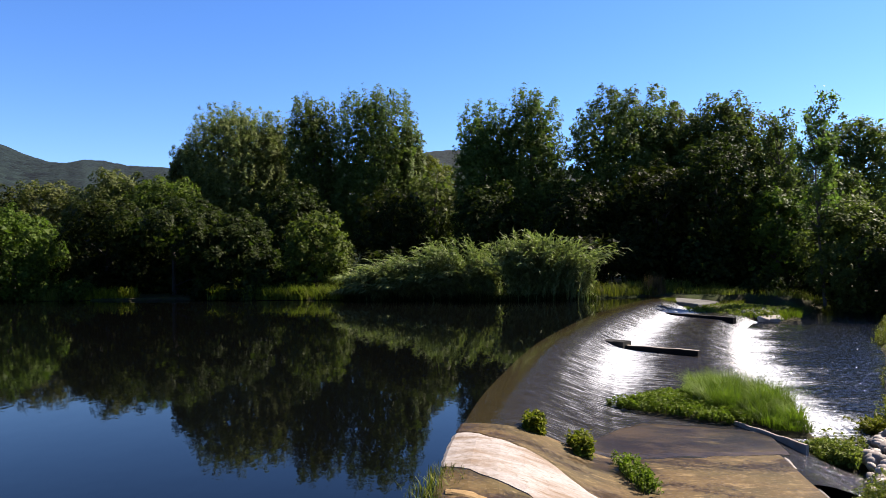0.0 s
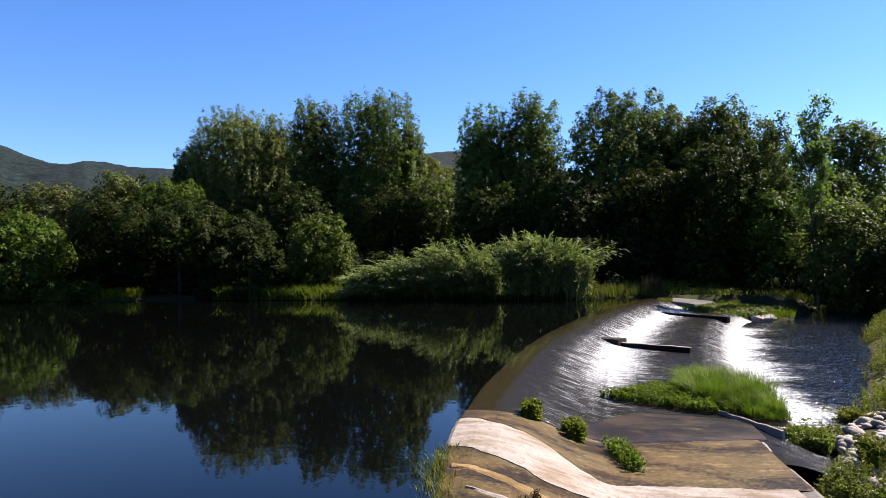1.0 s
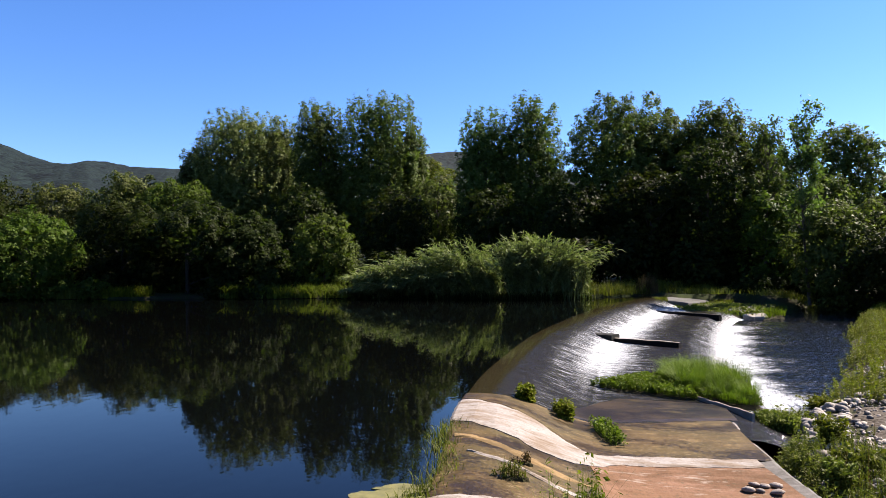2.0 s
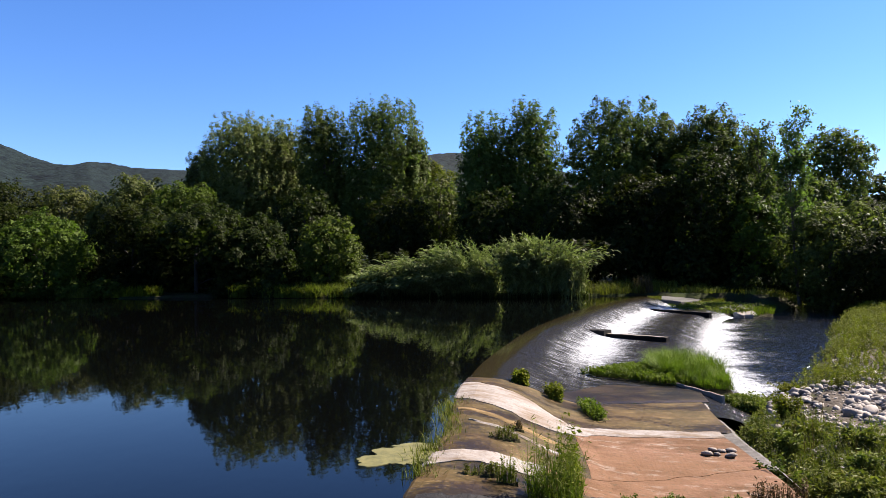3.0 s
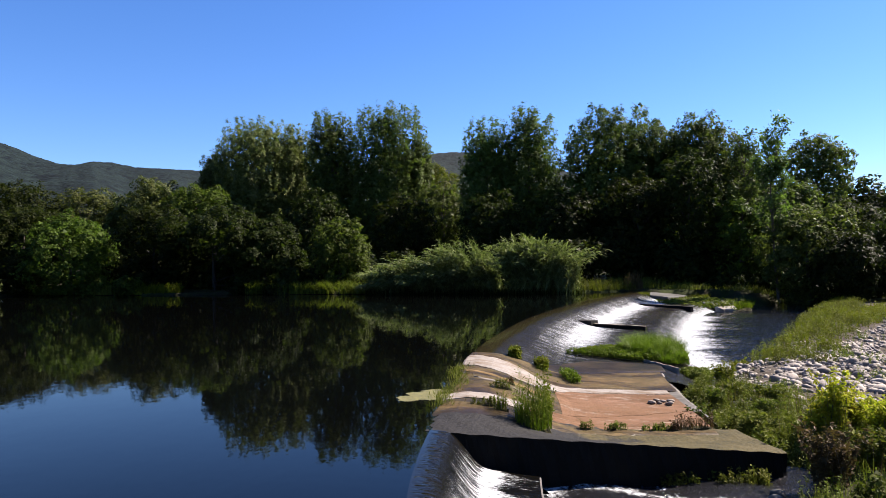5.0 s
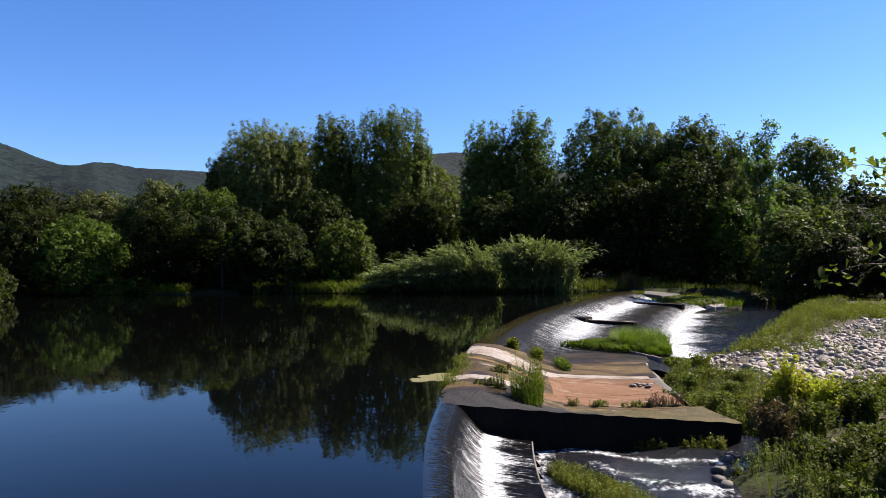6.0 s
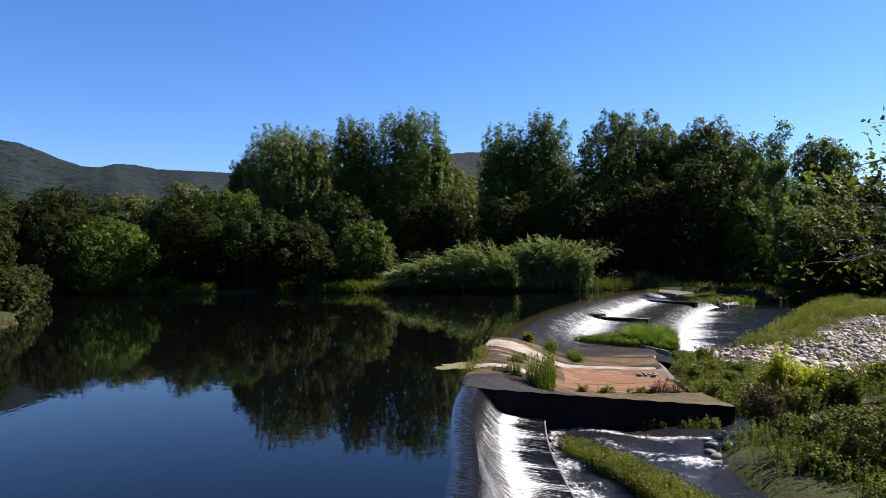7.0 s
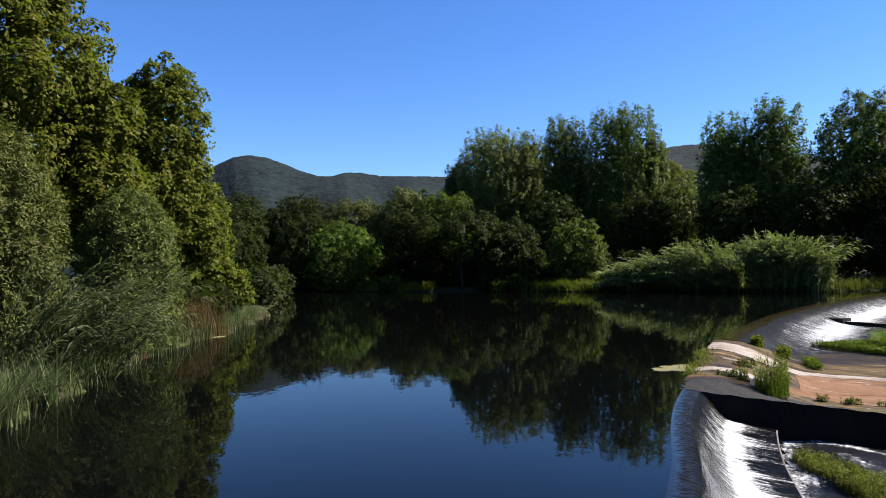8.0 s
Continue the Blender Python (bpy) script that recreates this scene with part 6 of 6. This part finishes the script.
def build_channel():
    gx, gy = np.arange(-8, 9.01, 0.16), np.arange(-20, 4.21, 0.16)
    X, Y = np.meshgrid(gx, gy, indexing="ij")
    d, _ = crest_distance(X, Y)
    Z = CHANNEL_Z + 0.03 * np.sin(X * 3.1 + 1.7 * np.sin(Y * 1.9)) + 0.02 * np.sin(Y * 5.3 + X * 2) - 0.10 * np.clip((X - 0.4) / 1.2, 0, 1) + 0.05 * np.clip((Y - 1.5) / 1.5, 0, 1)
    F = grid_faces(len(gx), len(gy))
    keep = (d.ravel()[F] > 1.85).all(1)
    V = np.stack([X, Y, Z], -1).reshape(-1, 3)
    used, inv = np.unique(F[keep], return_inverse=True)
    right = np.clip((X - 0.3) / 0.5, 0, 1)
    foam = 0.10 + 0.42 * bell(d, 2.1, 0.45) + 0.22 * np.clip((Y - 2.7) / 0.5, 0, 1) * np.clip((1.9 - X) / 0.4, 0, 1)
    foam = foam + right * (0.55 * bell(Y - 2.7 + 0.35 * (X - 1.1), 0, 0.2) + 0.42 * bell(Y - 1.5 + 1.1 * (X - 1.05), 0, 0.42) + 0.25 * bell(Y - 0.6 + 0.3 * (X - 1.5), 0, 0.12))
    me = mesh_from("channel_water", V[used], inv.reshape(-1, 4), True, M_RAPID, None, foam.ravel()[used])
    tagged(put("channel_water", me), "shallow foaming rapids below the near fall", "water", kind="structure")


build_channel()
tuft("islet", "low green herb-covered islet between the rapids", [(-0.5, 1.75), (-0.2, 1.8), (0.15, 1.2), (0.45, 0.1), (0.66, -0.9), (0.82, -2.2), (1.0, -4), (0.3, -4.2), (-0.02, -2.2), (-0.12, -0.9), (-0.32, 0.3), (-0.5, 1.0)], -1.3, -1.14, 0.20, 0.014, 2600, M_HERB, 101, 0.7, "grass", (3400, 0.30, M_HERB, (0.042, 0.02)))
tuft("weed_tuft", "green weeds at the foot of the end wall", [(1.85, 2.95), (2.5, 2.9), (2.55, 3.3), (1.85, 3.35)], -1.32, -1.2, 0.24, 0.012, 160, M_BRAMBLE, 102, 0.4, "weed", (60, 0.26, M_BRAMBLE, (0.07, 0.03)))
tuft("weed_tuft", "green weeds at the foot of the end wall", [(2.8, 2.75), (3.8, 2.6), (3.9, 3.2), (2.8, 3.3)], -1.3, -1.18, 0.30, 0.012, 320, M_BRAMBLE, 103, 0.4, "weed", (60, 0.26, M_HERB, (0.07, 0.03)))

# ---------------------------------------------------------------- gravelly bank
rb = np.random.default_rng(111)


def herb_field(name, label, P, height, per, leaf, mat, seed, lean=0.2, tip=0.0):
    rng = np.random.default_rng(seed)
    st, lv = herb_geo(rng, P, height, per, leaf, lean, tip=tip)
    v, f = merge([st, lv])
    return tagged(put(name, mesh_from(name, v, f, False, mat)), label, "herbs", kind="stuff")


def clumpy(rng, P, n, spread):
    """Plants gathered round some of the given places."""
    c = P[rng.integers(len(P), size=n)]
    q = c[:, :2] + rng.normal(0, spread, (n, 2))
    return np.column_stack([q, ground_height(q[:, 0], q[:, 1])])


BANK_NEAR = [(4.7, 4.2), (4.9, 6.2), (5.5, 8.2), (6.6, 9.6), (8.6, 10.4), (8.0, 7.0), (10.4, 4.8), (12.5, 4.4), (11, -5), (2.9, -5), (2.35, -1.6), (3.3, 0.9), (4.6, 2.8)]
herb_field("bank_herbs", "mixed green weeds covering the gravelly bank", clumpy(rb, scatter(rb, 90, BANK_NEAR), 2300, 0.3), 0.42, 15, (0.06, 0.022), M_HERB, 112)
herb_field("bank_herbs", "leafy green plants covering the gravelly bank", clumpy(rb, scatter(rb, 26, BANK_NEAR), 1200, 0.28), 0.42, 18, (0.06, 0.026), M_BRAMBLE, 113)
herb_field("bank_herbs", "thin dry stalks among the bank weeds", scatter(rb, 220, BANK_NEAR), 0.8, 5, (0.05, 0.012), M_DRY, 114)
edge_line = [(x, y) for y, x in ((44, 37.2), (39, 32.4), (34, 27.6), (29, 23.2), (24, 19.2), (20, 15.8), (16.5, 12.6), (14.4, 10.8))]
herb_field("bank_herbs", "tall yellow-green weeds along the river's edge", clumpy(rb, band(rb, 40, edge_line, 2.4), 1000, 0.34), 0.62, 20, (0.085, 0.036), M_YELLOW, 115, 0.3)
herb_field("bank_herbs", "green weeds along the river's edge", clumpy(rb, band(rb, 60, edge_line, 3.2), 1900, 0.34), 0.55, 18, (0.085, 0.034), M_HERB, 116, 0.3)
herb_field("bank_herbs", "tall yellow-green weeds behind the gravel bar", clumpy(rb, scatter(rb, 30, [(24, 25.5), (30, 31.5), (35, 35.5), (39, 36.5), (33, 30.5), (27, 25.5)]), 800, 0.4), 0.65, 16, (0.12, 0.05), M_YELLOW, 126, 0.3)
herb_field("bank_herbs", "weeds scattered on the gravel bar", clumpy(rb, scatter(rb, 60, GRAVEL), 1300, 0.3), 0.45, 14, (0.08, 0.03), M_HERB, 117, 0.35)
herb_field("bank_herbs", "tall weeds along the dry slab", clumpy(rb, band(rb, 40, [(6.6, 10.8), (5.4, 8.6), (4.95, 6), (4.8, 3.4)], 0.35), 900, 0.16), 0.55, 14, (0.09, 0.03), M_HERB, 119)
BANK_SLAB = [(4.6, 4.2), (4.9, 7.0), (5.6, 9.0), (7.2, 10.0), (8.0, 7.0), (8.2, 3.6), (5.0, 3.0)]
grass_patch("bank_grass", "long olive grass between the slab and the gravel", clumpy(rb, scatter(rb, 110, BANK_SLAB), 5200, 0.22), 0.5, 0.012, M_HERB, 0.55, 121, "stuff")
grass_patch("bank_grass", "long grass on the gravelly bank", clumpy(rb, scatter(rb, 120, BANK_NEAR), 5200, 0.25), 0.42, 0.012, M_HERB, 0.5, 118, "stuff")


def shrub(x, y, h, r, mat, label, seed, leaf=(0.11, 0.05), stems=60, per=34, name="bank_shrub", lean=0.45, tip=0.2):
    rng = np.random.default_rng(seed)
    a, q = rng.uniform(0, 6.28, stems), r * 0.45 * np.sqrt(rng.uniform(0, 1, stems))
    P = np.column_stack([x + q * np.cos(a), y + q * np.sin(a), np.full(stems, float(ground_height(x, y)) - 0.03)])
    st, lv = herb_geo(rng, P, h, per, leaf, lean * r / h * 1.6, 0.009, 0.12, tip=tip)
    return plant(name, label, "shrub", [("stemwork", st, M_TWIG), ("foliage", lv, mat)], "shrubs on the gravelly bank")


for i, (x, y, h, r, m2, lab) in enumerate((
        (4.75, 6.9, 1.0, 0.35, M_FRESH, "tall dark green leafy weed beside the slab"),
        (5.4, 5.6, 0.5, 0.5, M_HERB, "olive green bushy weed on the bank"),
        (6.3, 6.6, 0.5, 0.5, M_HERB, "olive green bushy weed on the bank"),
        (6.2, 8.6, 0.5, 0.45, M_HERB, "green bushy weed on the bank"),
        (7.2, 7.9, 0.5, 0.5, M_HERB, "olive green bushy weed on the bank"),
        (7.6, 10.6, 0.6, 0.5, M_YELLOW, "yellow-green weed beside the stones"),
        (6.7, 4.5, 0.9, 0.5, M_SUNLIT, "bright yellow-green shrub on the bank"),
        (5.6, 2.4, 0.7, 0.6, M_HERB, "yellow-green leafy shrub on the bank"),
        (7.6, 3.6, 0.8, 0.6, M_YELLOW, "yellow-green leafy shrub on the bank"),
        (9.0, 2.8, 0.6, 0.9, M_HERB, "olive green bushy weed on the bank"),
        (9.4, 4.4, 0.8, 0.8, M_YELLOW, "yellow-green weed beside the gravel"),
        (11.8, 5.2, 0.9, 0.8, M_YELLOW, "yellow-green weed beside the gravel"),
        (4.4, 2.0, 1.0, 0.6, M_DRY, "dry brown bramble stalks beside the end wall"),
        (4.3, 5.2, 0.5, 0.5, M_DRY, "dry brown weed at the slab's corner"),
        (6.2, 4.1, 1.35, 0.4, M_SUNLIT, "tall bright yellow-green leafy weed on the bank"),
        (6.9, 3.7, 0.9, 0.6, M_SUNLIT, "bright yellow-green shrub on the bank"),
        (7.4, 3.1, 0.7, 0.7, M_YELLOW_DULL, "yellow-green leafy shrub on the bank"),
        (9.9, 14.9, 0.5, 0.9, M_HERB, "olive and yellow bushy weed beside the river stones"),
        (11.4, 15.6, 0.45, 0.8, M_YELLOW, "yellow-green bushy weed beside the river stones"),
        (6.3, 11.1, 0.4, 0.25, M_YELLOW, "yellow-green tuft at the slab's edge"))):
    shrub(x, y, h, r, m2, lab, 120 + i, stems=int(40 + 70 * r * r), per=36, leaf=(0.10, 0.045))
BRAMBLE = "dense dark green bramble mound on the gravelly bank"
for i, (x, y, h, rx, mt, lab) in enumerate((
        (4.3, 0.4, 0.7, 0.7, M_BRAMBLE, BRAMBLE), (5.0, -0.4, 0.95, 1.0, M_BRAMBLE, BRAMBLE), (6.0, -0.8, 1.15, 1.2, M_BRAMBLE, BRAMBLE), (7.6, 0.2, 0.85, 1.2, M_BRAMBLE, BRAMBLE),
        (3.7, -1.5, 0.6, 0.75, M_BRAMBLE, "low olive bramble mound beside the rapids"), (4.6, -1.7, 1.2, 1.1, M_BRAMBLE, BRAMBLE), (5.6, -3.0, 1.3, 1.2, M_BRAMBLE, BRAMBLE), (7.2, -2.0, 1.05, 1.3, M_BRAMBLE, BRAMBLE),
        (6.3, 1.2, 0.55, 0.9, M_BRAMBLE, "olive green bramble mound beside the gravel"), (8.6, 1.4, 0.55, 1.0, M_BRAMBLE, "olive green bramble mound beside the gravel"), (3.5, -3.3, 0.6, 0.7, M_BRAMBLE, "low olive bramble mound beside the rapids"),
        (5.0, 4.4, 0.39, 0.6, M_HERB, "low green herb mound at the end wall"), (5.7, 6.2, 0.32, 0.6, M_HERB, "low green herb mound beside the slab"),
        (6.2, 5.2, 0.42, 0.7, M_HERB, "low green herb mound beside the slab"), (7.0, 9.0, 0.28, 0.6, M_HERB, "low green herb mound beside the stones"),
        (4.72, 5.5, 0.4, 0.38, M_HERB, "low green herb mound at the slab's edge"), (4.86, 6.5, 0.45, 0.4, M_BRAMBLE, "low green herb mound at the slab's edge"), (4.7, 4.5, 0.35, 0.4, M_HERB, "low green herb mound at the slab's edge"),
        # shrubs with sunlight put into their leaf colour
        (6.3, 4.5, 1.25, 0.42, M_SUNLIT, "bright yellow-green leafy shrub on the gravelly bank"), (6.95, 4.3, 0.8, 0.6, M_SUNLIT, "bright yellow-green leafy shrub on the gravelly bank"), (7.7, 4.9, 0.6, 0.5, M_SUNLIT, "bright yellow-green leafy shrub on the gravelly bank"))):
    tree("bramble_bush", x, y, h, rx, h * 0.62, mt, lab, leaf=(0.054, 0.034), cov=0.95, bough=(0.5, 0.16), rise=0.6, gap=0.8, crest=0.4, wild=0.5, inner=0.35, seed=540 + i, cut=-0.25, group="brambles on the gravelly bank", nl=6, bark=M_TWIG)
for i, (x, y, h, rx, mt) in enumerate(((38, 43, 6.5, 3.0, M_SHADE_LEAF), (44, 44, 8.0, 3.6, M_SHADE_LEAF), (50, 44, 9.0, 4.2, M_SHADE_LEAF), (43, 37, 5.0, 2.6, M_SHADE_LEAF), (52, 36, 7.5, 4, M_SHADE_LEAF), (60, 46, 10, 5, M_SHADE_LEAF))):
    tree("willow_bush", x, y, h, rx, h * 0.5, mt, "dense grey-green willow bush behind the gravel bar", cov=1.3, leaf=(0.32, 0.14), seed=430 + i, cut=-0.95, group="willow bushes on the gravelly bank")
for i in range(7):
    x = 33 + i * 3.2
    tree("river_shrub", x, 51.5 + i * 1.6 + 1.2, 2.0, 1.6, 1.3, M_SHADE_LEAF, "low dark green shrub at the river's edge", cov=1.2, leaf=(0.26, 0.12), seed=450 + i, cut=-0.95, group="shrubs at the river's edge", nl=4)


# ---------------------------------------------------------------- the far end of the weir
tuft("grassy_mound", "low grassy mound at the weir's far end", [(21.8, 48.5), (23.2, 45.2), (25.0, 43.4), (27.5, 43.2), (29.8, 44.4), (32.4, 47.2), (31.5, 51.5), (28, 54.6), (24.5, 53.6), (22.6, 51.6)], -1.35, -0.55, 0.30, 0.05, 5600, M_GRASS, 201, 0.7, "grass", (1300, 0.3, M_HERB, (0.14, 0.08)))


tuft("grass_tuft", "bright green low grass behind the tilted slab", [(27.2, 50.2), (29.5, 49.8), (32.0, 53.0), (30.0, 55.5), (28.0, 53.0)], -0.75, -0.40, 0.36, 0.05, 1500, M_YELLOW_DULL, 202, 0.8, group="grass at the weir's far end")
tuft("grass_tuft", "tall green herbs beside the broken slab", [(27.4, 42.6), (29.4, 42.9), (32.0, 46.5), (30.5, 48.5), (28.9, 46.0)], -1.3, -1.0, 0.55, 0.05, 1500, M_GRASS, 203, 0.6, group="grass at the weir's far end")
tuft("grass_tuft", "low grass at the end of the crest", [(22.5, 49.2), (23.5, 48.9), (24.4, 50.8), (23.6, 51.6)], -0.35, -0.12, 0.3, 0.045, 420, M_YELLOW_DULL, 204, 0.8, group="grass at the weir's far end")


rg2 = np.random.default_rng(210)
grass_patch("bank_grass", "rough grass on the bank behind the weir's far end", clumped(rg2, scatter(rg2, 60, [(26, 54), (31, 57.5), (37, 57.5), (40, 53.5), (35, 50), (31, 49.5)]), 2600, 0.5), 0.6, 0.06, M_HERB, 0.7, 211, "stuff")


def broken_slab(corners, thick, mat, label, seed):
    """A tilted broken slab of concrete with chipped edges."""
    rng = np.random.default_rng(seed)
    pts = []
    for a, b2 in zip(corners, corners[1:] + corners[:1]):
        for u in (0, 0.33, 0.66):
            q = Vector(a).lerp(Vector(b2), u)
            pts.append(q + Vector((*rng.normal(0, 0.10, 2), 0)) * (u > 0))
    bm = bmesh.new()
    top = [bm.verts.new(q) for q in pts]
    mid = [bm.verts.new(q + Vector((0, 0, -0.06)) + (q - Vector(np.mean(pts, 0))).normalized() * 0.06) for q in pts]
    low = [bm.verts.new(q + Vector((0, 0, -thick))) for q in pts]
    n = len(pts)
    bm.faces.new(top)
    for r0, r3 in ((top, mid), (mid, low)):
        for j in range(n):
            bm.faces.new((r0[j], r3[j], r3[(j + 1) % n], r0[(j + 1) % n]))
    bmesh.ops.recalc_face_normals(bm, faces=bm.faces)
    return tagged(part("broken_slab", bm, mat, None), label, "concrete slab", "slabs at the weir's end")


broken_slab([(23.2, 49.8, -0.14), (24.6, 47.8, -0.36), (28.0, 50.8, -0.42), (26.6, 53.4, 0.0)], 0.6, M_CONC_OLD, "grey tilted concrete slab in the grass", 1)
broken_slab([(26.3, 45.7, -0.66), (26.6, 43.5, -0.98), (28.4, 43.8, -1.0), (28.8, 46.2, -0.60)], 0.8, M_CONC_OLD, "grey broken concrete slab at the river's edge", 2)
broken_slab([(26.4, 43.3, -0.98), (26.8, 42.6, -1.16), (28.0, 42.9, -1.12), (28.1, 43.5, -0.94)], 0.4, M_CONC_WHITE, "white broken concrete rubble at the river's edge", 3)
low_wall("curb", (7.1, 15.0), (7.3, 12.8), 0.07, -1.5, -0.70, M_CONC_WHITE, "pale concrete curb beside the grass tuft")

# ---------------------------------------------------------------- overhanging tree
def hanging_tree():
    rng = np.random.default_rng(301)
    ob = new("mulberry_tree")
    foot = np.array([9.5, -4.5, float(ground_height(9.5, -4.5)) - 0.1])
    ob.location = foot
    top = np.array([8.2, -4.2, 4.6])
    u = np.linspace(0, 1, 8)[:, None]
    trunk = foot + (top - foot) * u + np.array([0.2, 0.1, 0]) * np.sin(u * 4)
    put("trunk", mesh_from("trunk", *(lambda v, f: (v - foot, f))(*tube(trunk, 0.16 * (1.1 - 0.6 * u[:, 0]), 9)), True, M_BARK), ob)
    ends = [((8.4, -4.3, 3.6), (4.1, -3.8, 3.9), (2.4, -3.6, 3.85)), ((8.6, -4.3, 3.0), (4.3, -3.4, 3.2), (2.15, -3.7, 2.75)), ((8.3, -4.2, 4.3), (4.7, -3.3, 4.4), (3.0, -3.5, 4.25)), ((8.8, -4.4, 2.6), (5.0, -3.0, 3.0), (3.0, -3.2, 2.9)), ((8.4, -4.2, 4.0), (5.4, -3.6, 4.9), (3.7, -3.6, 4.7))]
    twigs, clus = [], []
    for a, m, e in ends:
        a, m, e = map(np.array, (a, m, e))
        v = np.linspace(0, 1, 9)[:, None]
        c = (1 - v) ** 2 * a + 2 * v * (1 - v) * m + v * v * e
        put("branch", mesh_from("branch", *(lambda q, f: (q - foot, f))(*tube(c, 0.045 * (1.05 - v[:, 0]) + 0.006, 6)), True, M_BARK), ob)
        for _ in range(20):
            p = c[rng.integers(3, 9)]
            q = p + rng.normal(0, 1, 3) * np.array([0.45, 0.45, 0.22]) + np.array([-0.15, 0, -0.05])
            w = np.linspace(0, 1, 4)[:, None]
            twigs.append(tube(p + (q - p) * w + np.array([0, 0, 0.06]) * np.sin(w * 3.1), 0.008 * (1.2 - w[:, 0]), 4))
            if rng.uniform() < 0.85:
                clus.append(q)
        clus.append(e)
    v, f = merge(twigs)
    put("twigs", mesh_from("twigs", v - foot, f, True, M_BARK), ob)
    clus = np.array(clus)
    idx = np.repeat(np.arange(len(clus)), 12)
    d = rng.normal(0, 1, (len(idx), 3)) * np.array([0.16, 0.16, 0.13])
    N = unit(np.array([0.4, -0.3, 0.6]) + rng.normal(0, 0.6, d.shape))
    v, f = leaf_quads(rng, clus[idx] + d - foot, N, 0.12, 0.085, 0.5)
    put("leafage", mesh_from("leafage", v, f, False, M_YELLOW_DULL), ob)
    return tagged(ob, "overhanging tree with sparse yellow-green leaves and bare twigs", "tree")


hanging_tree()
